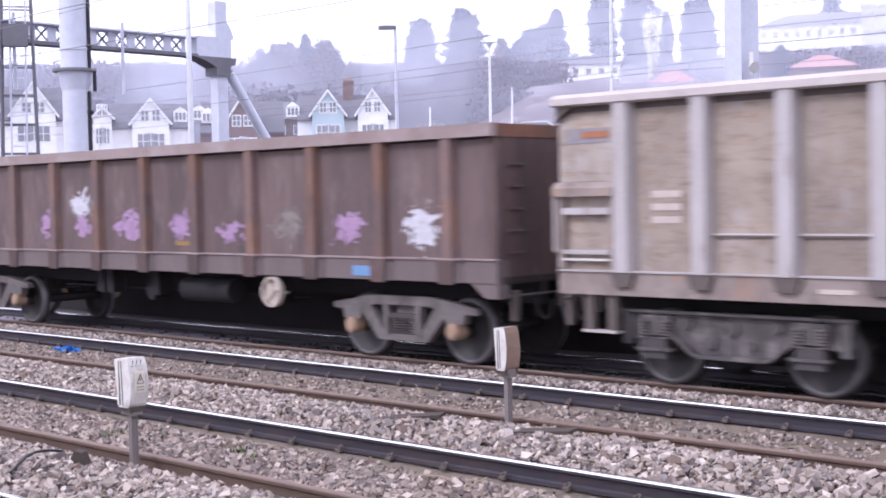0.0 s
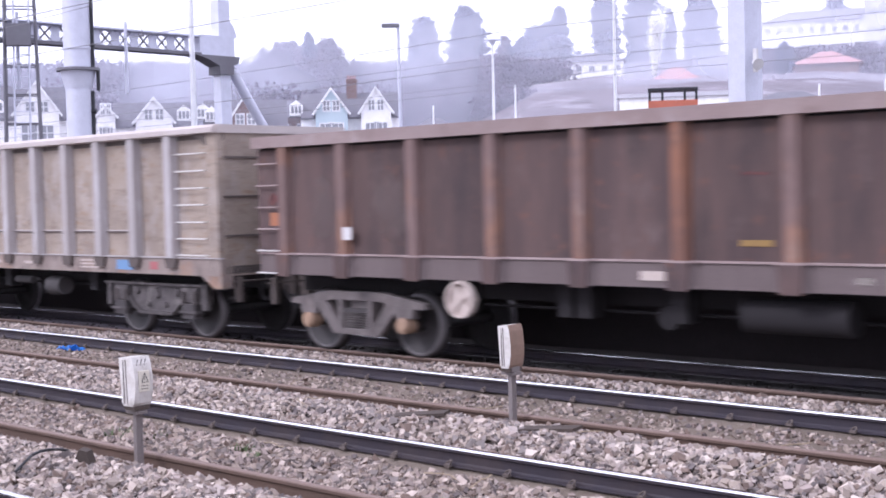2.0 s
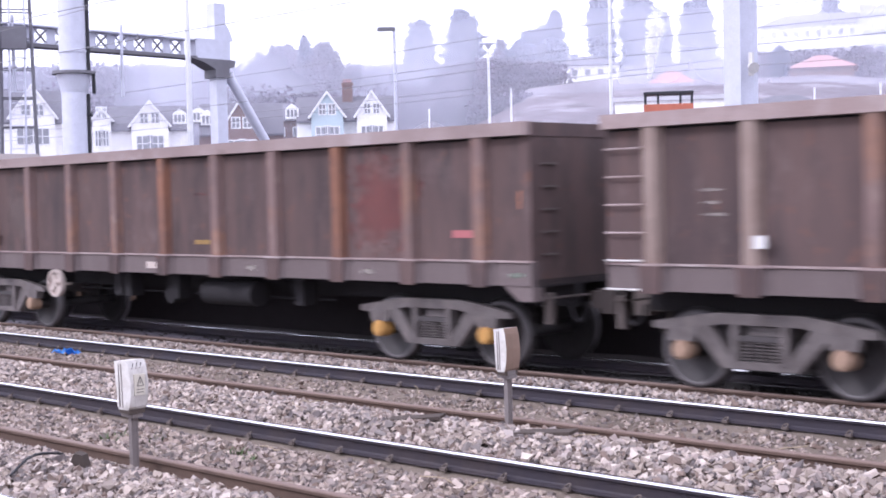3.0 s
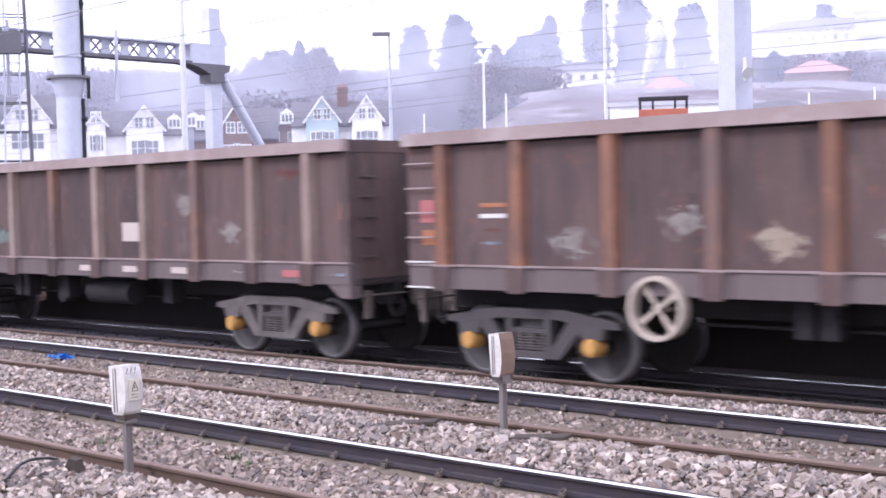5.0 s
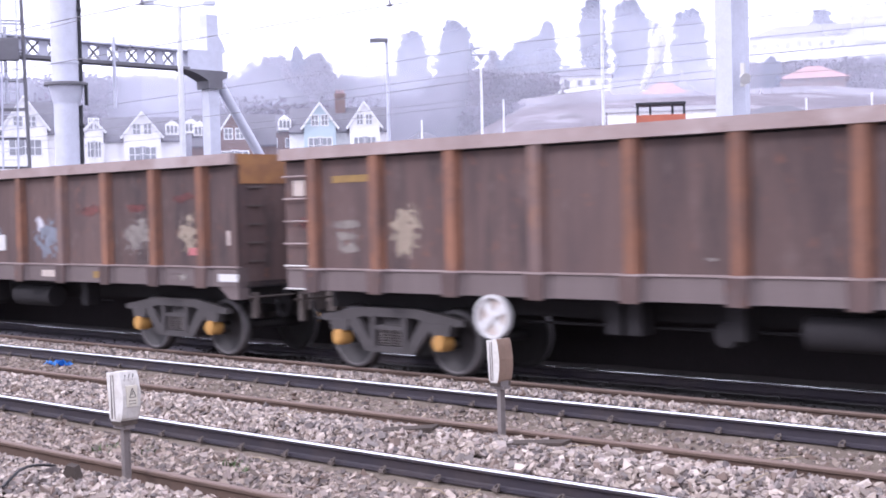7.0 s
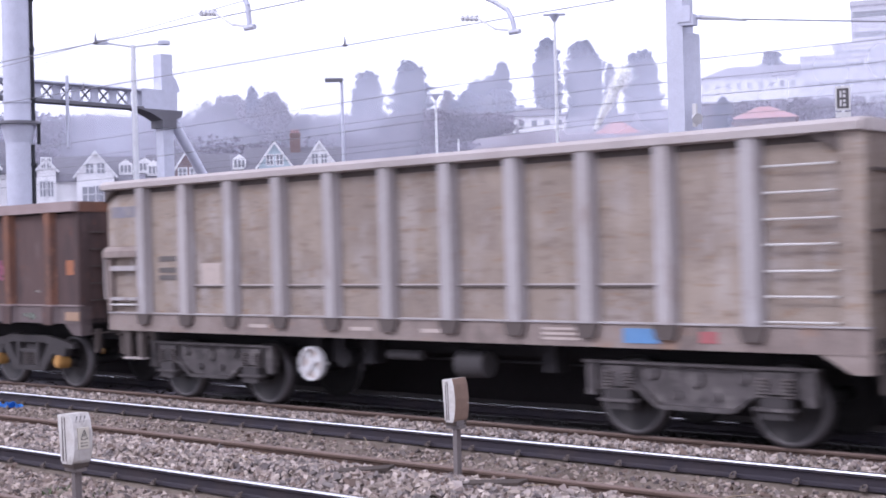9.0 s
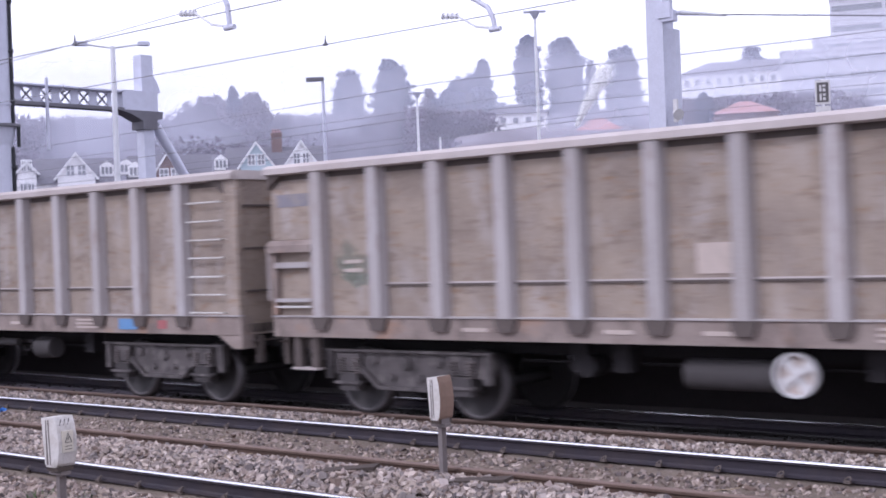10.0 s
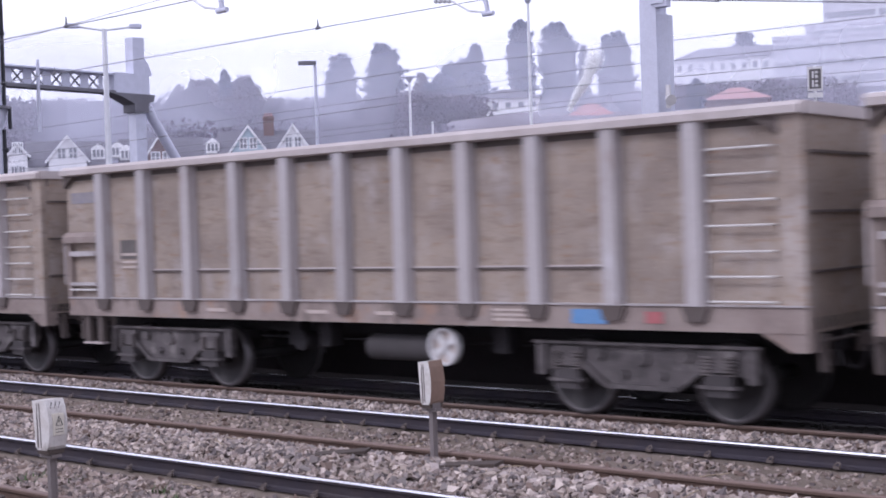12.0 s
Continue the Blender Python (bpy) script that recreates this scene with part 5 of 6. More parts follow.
# ---- overhead line and lamps ----
def column_mast():
    p = polar(58.35, 33.5)
    t = thing("round_mast", "large round grey steel column with a flared collar and black cable", "mast", pose(p.x, p.y, 0, 0, 0, 45))
    bm = bm_new()
    tube(bm, (0, 0, 0.7), (0, 0, 5.1), 0.31, n=28)
    part("lower_column", bm, M_MAST, t)
    bm = bm_new()
    tube(bm, (0, 0, 4.95), (0, 0, 5.38), 0.32, 0.42, n=28)
    collar = part("collar", bm, M_MAST, t)
    # thin rim disc, darker than the cone below it
    bm = bm_new()
    tube(bm, (0, 0, 5.38), (0, 0, 5.45), 0.52, n=28)
    part("rim", bm, M_MAST_DARK, collar, "dark collar rim")
    bm = bm_new()
    tube(bm, (0, 0, 5.4), (0, 0, 10.5), 0.335, n=28)
    tube(bm, (0, 0, 5.9), (0, 0, 5.95), 0.36, n=28)
    part("upper_column", bm, M_MAST, t)
    bm = bm_new()
    for z0, z1, s in ((0.8, 4.9, 0.35), (4.9, 5.4, 0.5), (5.4, 10.5, 0.38)):
        tube(bm, (s * 0.97, -s * 0.1, z0), (s * 0.97, -s * 0.1, z1), 0.045, n=8)
    for z in (2.0, 3.2, 4.4, 6.0, 7.2, 8.4):
        tube(bm, (0.3, -0.03, z), (0.42, -0.04, z), 0.06, n=8)
    part("cable", bm, M_CABLE, t, "black cable clipped to the column")
    return t


def gantry():
    """Boom over the tracks with crossed round holes, carried by a box pillar and a lattice mast."""
    X = -34.0
    t = thing("gantry", "pale grey gantry boom with crossed round holes on a boxed pillar", "gantry")
    z0, z1 = 6.74, 7.32
    bm = bm_new()
    ya, yb = 13.65, 25.2
    # flanges
    box(bm, X - 0.22, X + 0.22, ya, yb, z1 - 0.05, z1)
    part("boom_flange", bm, M_MAST, t)
    # lower flange darker than the lit upper one: shade put into its colour
    bm = bm_new()
    box(bm, X - 0.24, X + 0.24, ya, yb, z0 - 0.05, z0 + 0.05)
    part("boom_flange", bm, M_MAST_DARK, t)
    # web of frames with round openings
    step = 0.66
    y = ya
    k = 0
    while y + step <= yb + 0.01:
        bm = bm_new()
        cy, cz, r = y + step / 2, (z0 + z1) / 2, 0.205
        n = 24
        inner, outer = [], []
        for i in range(n):
            a = 2 * math.pi * i / n
            c, s = math.cos(a), math.sin(a)
            f = 1 / max(abs(c) / (step / 2), abs(s) / ((z1 - z0) / 2 - 0.05))
            inner.append((cy + r * c, cz + r * s))
            outer.append((cy + f * c, cz + f * s))
        for xx in (X - 0.02,):
            iv = [[bm.verts.new((xx + d, *p)) for p in inner] for d in (0, 0.04)]
            ov = [[bm.verts.new((xx + d, *p)) for p in outer] for d in (0, 0.04)]
            for i in range(n):
                j = (i + 1) % n
                bm.faces.new((iv[0][i], iv[0][j], ov[0][j], ov[0][i]))
                bm.faces.new((iv[1][j], iv[1][i], ov[1][i], ov[1][j]))
                bm.faces.new((iv[0][j], iv[0][i], iv[1][i], iv[1][j]))
        part("web_panel", bm, M_MAST, t)
        bm = bm_new()
        for s in (-1, 1):
            tube(bm, (X, cy - 0.2, cz - s * 0.2), (X, cy + 0.2, cz + s * 0.2), 0.028, n=6)
        part("cross_brace", bm, M_MAST_DARK, t)
        y += step
        k += 1
    bm = bm_new()
    box(bm, X - 0.22, X + 0.22, 25.15, 26.5, z0 - 0.02, z1 + 0.03)
    part("boom_end", bm, M_MAST, t, bevel=0.02)
    bm = bm_new()
    prism(bm, [(24.9, 6.72), (26.65, 6.72), (26.6, 6.5), (26.4, 6.45), (26.4, 6.15), (25.85, 6.15), (25.85, 6.4), (25.4, 6.6)], "x", X - 0.3, X + 0.3)
    part("bracket", bm, M_MAST_DARK, t, "dark steel bracket below the boom", bevel=0.02)
    bm = bm_new()
    box(bm, X - 0.19, X + 0.19, 25.95, 26.35, 0.7, 6.3)
    part("pillar", bm, M_MAST, t, bevel=0.02)
    bm = bm_new()
    box(bm, X - 0.2, X + 0.2, 25.92, 26.36, 7.33, 8.5)
    prism(bm, [(26.33, 7.35), (26.68, 7.35), (26.55, 7.7), (26.36, 7.9)], "x", X - 0.14, X + 0.14)
    part("cap_box", bm, M_MAST, t, bevel=0.02)
    bm = bm_new()
    tube(bm, (X, 26.55, 6.3), (X, 30.4, 0.75), 0.16, n=12)
    part("raking_strut", bm, M_MAST, t)
    for yy in (18.9, 22.4):
        bm = bm_new()
        tube(bm, (X + 0.3, yy, 5.4), (X + 0.3, yy, 7.5), 0.05, n=8)
        part("hanger", bm, M_MAST, t)
    return t


def lattice_mast():
    p = polar(60.6, 38.5)
    t = thing("lattice_mast", "slender grey lattice mast with ladder beside the gantry", "mast", pose(p.x, p.y, 0, 0, 0, 58))
    for sx, sy in ((-0.42, -0.3), (0.42, -0.3), (0.42, 0.3), (-0.42, 0.3)):
        bm = bm_new()
        tube(bm, (sx * 1.25, sy * 1.25, 0.7), (sx * 0.8, sy * 0.8, 10.5), 0.04, n=6)
        part("leg", bm, M_MAST_DARK, t)
    for k in range(12):
        z = 1.2 + 0.8 * k
        for s in (-1, 1):
            bm = bm_new()
            tube(bm, (-0.45, 0.3 * s, z), (0.45, 0.3 * s, z), 0.022, n=5)
            part("cross_bar", bm, M_MAST_DARK, t)
    bm = bm_new()
    for s in (-0.2, 0.2):
        tube(bm, (s - 0.05, -0.5, 0.72), (s + 0.1, -0.45, 10.5), 0.028, n=6)
    for k in range(30):
        z = 1.0 + 0.31 * k
        tube(bm, (-0.2 + z * 0.01, -0.48, z), (0.2 + z * 0.01, -0.48, z), 0.014, n=5)
    part("ladder", bm, M_MAST, t)
    bm = bm_new()
    box(bm, -0.35, 0.3, -0.62, -0.3, 6.5, 7.1)
    part("equipment_box", bm, M_MAST_DARK, t, bevel=0.02)
    bm = bm_new()
    tube(bm, (-0.9, 0, 0.7), (-0.55, 0, 8.3), 0.09, n=8)
    part("pole", bm, M_MAST, t)


def portal_mast():
    """H-section mast beside the train, with the wire support arm above the tracks."""
    p = polar(30.15, 20.8)
    t = thing("overhead_line_mast", "broad pale grey steel mast with side bracket", "mast", pose(p.x, p.y, 0, 0, 0, 6))
    bm = bm_new()
    box(bm, -0.2, 0.075, -0.2, -0.16, 0.75, 8.6)
    box(bm, -0.2, 0.075, 0.16, 0.2, 0.75, 8.6)
    box(bm, -0.2, -0.17, -0.16, 0.16, 0.75, 8.6)
    box(bm, 0.03, 0.07, -0.16, 0.16, 0.75, 8.6)
    part("shaft", bm, M_MAST, t, bevel=0.006)
    bm = bm_new()
    prism(bm, [(0.07, -0.15), (0.19, 0.0), (0.19, 0.17), (0.07, 0.17)], "z", 0.75, 5.35)
    part("side_flange", bm, M_MAST, t, bevel=0.006)
    bm = bm_new()
    box(bm, -0.24, 0.24, -0.24, 0.24, 0.72, 0.8)
    part("base_plate", bm, M_MAST_DARK, t)
    bm = bm_new()
    box(bm, 0.05, 0.26, -0.22, -0.05, 5.45, 5.62)
    box(bm, 0.0, 0.22, -0.24, -0.2, 5.5, 5.75)
    tube(bm, (0.2, -0.12, 5.56), (0.32, -0.05, 5.58), 0.03, n=8)
    part("bracket", bm, M_MAST, t)
    bm = bm_new()
    tube(bm, (0.3, -0.05, 5.58), (0.58, 0.2, 5.56), 0.045, 0.03, n=10)
    tube(bm, (0.58, 0.2, 5.56), (0.85, 0.45, 5.53), 0.03, 0.018, n=10)
    part("insulator", bm, M_POLE, t)
    bm = bm_new()
    box(bm, 0.2, 0.26, -0.2, -0.14, 3.9, 4.25)
    tube(bm, (0.22, -0.2, 4.05), (0.33, -0.3, 4.0), 0.03, 0.09, n=10)
    part("floodlight", bm, M_WHITE, t, "small white floodlight")
    bm = bm_new()
    box(bm, -0.14, 0.14, -9.6, 0.0, 7.7, 8.0)
    part("support_boom", bm, M_MAST, t, bevel=0.01)
    return t


def wires():
    def wire(name, pts, r, mat, label):
        bm = bm_new()
        rows = []
        for p in pts:
            rows.append([bm.verts.new((p[0], p[1] + r * math.cos(a), p[2] + r * math.sin(a))) for a in (0, 1.05, 2.09, 3.14, 4.19, 5.24)])
        for a, c in zip(rows, rows[1:]):
            for i in range(6):
                bm.faces.new((a[i], a[(i + 1) % 6], c[(i + 1) % 6], c[i]))
        return thing(name, label, "wire", group="overhead wires", data=mesh_of(name, bm, mat))

    def span(y, z, x0, x1, sag, sup):
        xs = [x0 + (x1 - x0) * i / 60 for i in range(61)]
        out = []
        for x in xs:
            u = ((x - sup) / 48.0) % 1.0
            out.append((x, y, z - sag * 4 * u * (1 - u)))
        return out
    for y, xs, zw in ((10.85, -12.4, 5.13), (14.25, -10.9, 5.25)):
        wire("contact_wire", [(-110, y, zw), (40, y, zw)], 0.0075, M_WIRE, "thin dark overhead contact wire above the track")
        w = wire("catenary_wire", span(y, 6.55, -110, 40, 0.75, xs), 0.006, M_WIRE, "thin sagging catenary wire")
        # registration arm: bent tube from the boom down to the wire
        t = thing("registration_arm", "bent pale steel arm holding the overhead wire", "wire arm", group="registration arms")
        bm = bm_new()
        pts = [(xs - 1.35, y, 6.0), (xs - 0.75, y, 5.72), (xs - 0.3, y, 5.5), (xs - 0.08, y, 5.36), (xs, y, 5.2), (xs + 0.03, y, zw - 0.2)]
        for a, c in zip(pts, pts[1:]):
            tube(bm, a, c, 0.034, n=10)
        tube(bm, (xs - 0.06, y, zw - 0.2), (xs + 0.12, y, zw - 0.2), 0.035, n=8)
        part("bent_tube", bm, M_MAST, t)
        bm = bm_new()
        q = [(xs + 0.02, y, zw - 0.18), (xs - 0.3, y, zw - 0.12), (xs - 0.6, y, zw + 0.06), (xs - 0.9, y, zw + 0.12)]
        for a, c in zip(q, q[1:]):
            tube(bm, a, c, 0.018, n=6)
        for k in range(4):
            tube(bm, (xs - 0.62 - 0.08 * k, y, zw + 0.07 + 0.01 * k), (xs - 0.65 - 0.08 * k, y, zw + 0.07 + 0.01 * k), 0.045, n=8)
        part("insulator", bm, M_POLE, t)
        bm = bm_new()
        tube(bm, (xs - 1.35, y, 6.0), (xs - 1.35, y, 7.75), 0.04, n=8)
        tube(bm, (xs - 1.35, y, 7.72), (xs + 0.6, 14.4, 7.74), 0.04, n=8)
        part("drop_tube", bm, M_MAST, t)
        for x in (xs - 3.2, xs - 10, xs - 17, xs + 4):
            d = thing("dropper_clip", "small dark clip on the overhead wire", "wire clip", pose(x, y, zw), group="wire clips")
            bm = bm_new()
            tube(bm, (0, 0, -0.01), (0, 0, 0.14), 0.02, 0.006, n=6)
            tube(bm, (-0.04, 0, 0.0), (0.04, 0, 0.0), 0.022, n=6)
            part("clip", bm, M_MAST_DARK, d)
    for y, z in ((24.0, 5.25), (24.0, 6.0), (30.0, 5.4), (30.0, 6.35), (36.0, 6.3)):
        wire("far_wire", span(y, z, -140, 60, 0.28, -20), 0.009, M_WIRE, "thin overhead wire beyond the train")
    wire("feeder_wire", [(-9.65, 18.4, 5.53), (-8.0, 20.9, 5.55), (2, 37, 7.6)], 0.012, M_WIRE, "pale feeder wire running from the mast")


def lamp(az, d, ztop, kind, group="lamp posts"):
    p = polar(az, d)
    foot = 0.7 if p.y < 44 else land_height(az, d)
    label = {"double": "white lamp column with two arms", "single": "grey lamp column with a flat lantern", "tee": "pale thin pole with a small crosspiece", "plain": "short pale pole beyond the station yard"}[kind]
    t = thing("lamp_post", label, "lamp post", pose(p.x, p.y, 0, 0, 0, az), group=group)
    bm = bm_new()
    r = {"double": 0.1, "single": 0.07, "tee": 0.06, "plain": 0.05}[kind] * (d / 45) ** 0.5
    tube(bm, (0, 0, foot - 0.1), (0, 0, ztop), r * 1.15, r * 0.75, n=12)
    part("column", bm, M_POLE if kind in ("double", "plain", "tee") else M_MAST, t)
    if kind == "double":
        for s, name in ((-1, "a"), (1, "b")):
            bm = bm_new()
            tube(bm, (0, 0, ztop - 0.05), (s * 0.75, 0, ztop + 0.06), 0.03, n=8)
            part("arm", bm, M_POLE, t)
            bm = bm_new()
            prism(bm, [(s * 0.7, -0.1), (s * 1.0, -0.13), (s * 1.05, 0), (s * 1.0, 0.13), (s * 0.7, 0.1)], "z", ztop + 0.02, ztop + 0.13)
            part("lantern", bm, M_MAST, t, bevel=0.02)
    elif kind == "single":
        bm = bm_new()
        prism(bm, [(-0.62, -0.14), (0.05, -0.12), (0.05, 0.12), (-0.62, 0.14)], "z", ztop, ztop + 0.13)
        part("lantern", bm, M_MAST_DARK, t, bevel=0.03)
    elif kind == "tee":
        bm = bm_new()
        tube(bm, (-0.38, 0, ztop), (0.38, 0, ztop), 0.05, n=8)
        tube(bm, (0, 0, ztop - 0.25), (0, 0, ztop), 0.06, 0.2, n=10)
        part("crosspiece", bm, M_MAST, t)


def stop_sign():
    p = polar(23.72, 24.5)
    t = thing("stop_board", "small black and white stopping board on a post", "sign", pose(p.x, p.y, 0, 0, 0, 24))
    bm = bm_new()
    tube(bm, (0, 0.05, 0.75), (0, 0.05, 4.85), 0.03, n=8)
    part("post", bm, M_POLE, t)
    bm = bm_new()
    box(bm, -0.13, 0.13, 0.0, 0.02, 4.40, 4.83)
    part("board", bm, M_WHITE, t, bevel=0.004)
    bm = bm_new()
    box(bm, -0.10, 0.10, -0.006, 0.0, 4.44, 4.79)
    f = part("face", bm, M_INK, t)
    bm = bm_new()
    for z in (4.63, 4.47):
        box(bm, -0.055, -0.02, -0.012, -0.006, z, z + 0.12)
        box(bm, 0.0, 0.05, -0.012, -0.006, z + 0.08, z + 0.12)
        box(bm, 0.0, 0.05, -0.012, -0.006, z, z + 0.05)
    part("marking", bm, M_WHITE, f)
    bm = bm_new()
    box(bm, -0.13, 0.13, 0.0, 0.02, 4.28, 4.37)
    part("lower_plate", bm, M_WHITE, t)


column_mast()
gantry()
lattice_mast()
portal_mast()
wires()
lamp(53.66, 39.0, 8.2, "double")
lamp(44.88, 50.0, 8.5, "single")
lamp(40.84, 60.0, 9.1, "tee")
lamp(39.9, 60.0, 7.05, "plain")
lamp(35.62, 45.0, 9.95, "tee")
lamp(43.45, 70.0, 6.9, "plain")
lamp(27.2, 60.0, 6.6, "plain")
lamp(24.6, 60.0, 6.7, "plain")
stop_sign()


# ---- town ----
def window(bm_list, parent, x, z, w, h, y, frame_mat=None):
    bm = bm_new()
    box(bm, x - w / 2 - 0.09, x + w / 2 + 0.09, y - 0.06, y + 0.02, z - 0.09, z + h + 0.09)
    f = part("window", bm, frame_mat or M_TRIM, parent)
    bm = bm_new()
    for k in (0, 1):
        for s in (-1, 1):
            cx = x + s * w / 4
            box(bm, cx - w / 4 + 0.05, cx + w / 4 - 0.05, y - 0.075, y - 0.06, z + 0.04 + k * h / 2, z + (k + 1) * h / 2 - 0.04)
    part("pane", bm, M_GLASS, f)


def gable_house(az, d, width, apex_el, eave_el, wall_mat, label, gable_mat=None, dormers=(), depth=8.0, main=9.0, chimney=None):
    """Terraced house with a steep front gable over a two-storey bay."""
    zb = land_height(az, d) - 1.0
    p = polar(az, d)
    apex, eave = 2.16 + apex_el * d, 2.16 + eave_el * d
    t = thing("house", label, "house", pose(p.x, p.y, 0, 0, 0, az), group="terrace of gabled houses")
    hw = width / 2
    bm = bm_new()
    prism(bm, [(-hw, zb), (hw, zb), (hw, eave), (0, apex), (-hw, eave)], "y", 0, 2.5)
    part("gable_bay", bm, gable_mat or wall_mat, t)
    bm = bm_new()
    for s in (-1, 1):
        prism(bm, [(0, apex + 0.25), (0, apex - 0.12), (s * (hw + 0.25), eave - 0.42), (s * (hw + 0.42), eave - 0.25)], "y", -0.28, -0.1)
    part("bargeboard", bm, M_TRIM, t, "white painted bargeboards")
    bm = bm_new()
    for s in (-1, 1):
        prism(bm, [(0, apex + 0.2), (0, apex + 0.02), (s * (hw + 0.35), eave - 0.33), (s * (hw + 0.35), eave - 0.15)], "y", -0.1, 6.0)
    part("gable_roof", bm, M_SLATE, t)
    for s in (-1, 1):
        window(None, t, s * hw * 0.3, eave + 0.1, hw * 0.42, 1.15, 0.0)
        window(None, t, s * hw * 0.42, eave - 3.0, hw * 0.62, 1.7, 0.0)
    window(None, t, 0, eave - 2.9, hw * 0.3, 1.7, 0.0)
    ridge = apex - 0.1
    x0, x1 = -main / 2, main / 2
    bm = bm_new()
    box(bm, x0, x1, 2.0, depth, zb, eave - 0.6)
    part("wall", bm, wall_mat, t)
    bm = bm_new()
    prism(bm, [(1.6, eave - 0.7), (1.6, eave - 0.5), (5.0, ridge), (depth + 0.4, eave - 0.5), (depth + 0.4, eave - 0.7)], "x", x0, x1)
    part("roof", bm, M_SLATE, t, "dark slate roof")
    for dx, dz in dormers:
        bm = bm_new()
        zz = eave + dz
        prism(bm, [(dx - 0.75, zz), (dx + 0.75, zz), (dx + 0.75, zz + 1.2), (dx, zz + 1.75), (dx - 0.75, zz + 1.2)], "y", 2.2, 4.4)
        dm = part("dormer", bm, M_RENDER_WALL, t)
        bm = bm_new()
        for k in (-1, 0, 1):
            box(bm, dx + k * 0.42 - 0.15, dx + k * 0.42 + 0.15, 2.17, 2.2, zz + 0.25, zz + 1.05)
        part("pane", bm, M_GLASS, dm)
    if chimney is not None:
        bm = bm_new()
        box(bm, chimney - 0.6, chimney + 0.6, 4.2, 5.2, ridge - 1.2, ridge + 1.6)
        box(bm, chimney - 0.7, chimney + 0.7, 4.1, 5.3, ridge + 1.3, ridge + 1.5)
        c = part("chimney", bm, M_BRICKWALL, t, "red brick chimney stack")
        for k in (-0.35, 0.0, 0.35):
            bm = bm_new()
            tube(bm, (chimney + k, 4.7, ridge + 1.6), (chimney + k, 4.7, ridge + 2.0), 0.12, n=8)
            part("chimney_pot", bm, M_REDROOF, c)
    return t


D_H = 150.0
gable_house(60.05, D_H, 4.6, 0.088, 0.066, M_RENDER_WALL, "white rendered house with a steep gable", main=10, dormers=((-4.2, 0.2),))
gable_house(57.3, D_H + 1, 2.0, 0.0705, 0.064, M_RENDER_WALL, "white rendered house with a small dormer gable", main=7.5)
gable_house(55.33, D_H, 4.0, 0.0762, 0.0598, M_RENDER_WALL, "white rendered house with a steep gable and bargeboards", main=9, dormers=((3.3, 0.1), (5.4, 0.3)))
gable_house(51.5, D_H, 4.2, 0.0775, 0.0555, M_BRICKWALL, "brick house with a white-edged gable", main=9.5, dormers=((-3.8, 0.6),))
gable_house(47.84, D_H, 3.6, 0.0815, 0.0645, M_RENDER_WALL, "white house with a pale blue gable", gable_mat=M_TEALGABLE, main=7, chimney=2.4, dormers=((-4.0, -0.2),))
gable_house(45.92, D_H, 3.4, 0.0815, 0.0645, M_RENDER_WALL, "white house with a timbered gable", main=5.5)


def hall(az, d, width, depth, z0, z1, zr, wall, roof, label, floors=2, bays=8, name="building", turn=0.0, hip=True, strip=False):
    """Long block with rows of windows and a hipped or flat roof."""
    p = polar(az, d)
    t = thing(name, label, "building", pose(p.x, p.y, 0, 0, 0, az + turn), group="buildings on the hillside")
    hw = width / 2
    bm = bm_new()
    box(bm, -hw, hw, 0, depth, z0, z1)
    part("wall", bm, wall, t)
    bm = bm_new()
    if hip:
        e = 0.5
        base = [bm.verts.new(q) for q in ((-hw - e, -e, z1), (hw + e, -e, z1), (hw + e, depth + e, z1), (-hw - e, depth + e, z1))]
        k = min(hw * 0.8, depth / 2)
        top = [bm.verts.new(q) for q in ((-hw + k, depth / 2, zr), (hw - k, depth / 2, zr))]
        for f in ((0, 1, 5, 4), (1, 2, 5), (2, 3, 4, 5), (3, 0, 4), (3, 2, 1, 0)):
            bm.faces.new([(base + top)[i] for i in f])
    else:
        box(bm, -hw - 0.2, hw + 0.2, -0.2, depth + 0.2, z1, zr)
    part("roof", bm, roof, t)
    fh = (z1 - z0) / floors
    for k in range(floors):
        for i in range(bays):
            x = -hw + width * (i + 0.5) / bays
            bm = bm_new()
            w, z = width / bays * (0.47 if strip else 0.2), z0 + fh * (k + 0.4)
            box(bm, x - w - 0.08, x + w + 0.08, -0.06, 0.0, z - 0.08, z + fh * 0.32 + 0.08)
            f = part("window", bm, M_TRIM, t)
            bm = bm_new()
            box(bm, x - w, x + w, -0.08, -0.06, z, z + fh * 0.32)
            part("pane", bm, M_GLASS, f)
    return t


hall(26.8, 262, 24.5, 10, 26.5, 33.4, 36.1, M_RENDER_WALL, M_SLATE, "long pale hall with a dark hipped roof on the hill", floors=2, bays=12)
hall(22.75, 258, 23.5, 12, 26, 35.6, 36.3, M_TOWER, M_TOWER, "pale flat-roofed concrete block", floors=3, bays=2, hip=False, strip=True)
hall(22.27, 268, 16.6, 12, 34, 39.0, 39.6, M_TOWER, M_TOWER, "pale set-back storey of a concrete block", floors=2, bays=2, hip=False, strip=True)
hall(21.2, 276, 20.4, 12, 36, 48, 49, M_TOWER, M_TOWER, "pale stepped upper storeys of a concrete block", floors=3, bays=2, hip=False, strip=True)
hall(26.9, 190, 8.5, 8, 14.0, 19.0, 21.0, M_BRICKWALL, M_REDROOF, "house with a pinkish red tiled roof", floors=1, bays=4)
hall(33.05, 176, 6.0, 6, 12.0, 16.3, 18.4, M_BRICKWALL, M_REDROOF, "low house with a red tiled roof", floors=1, bays=5)
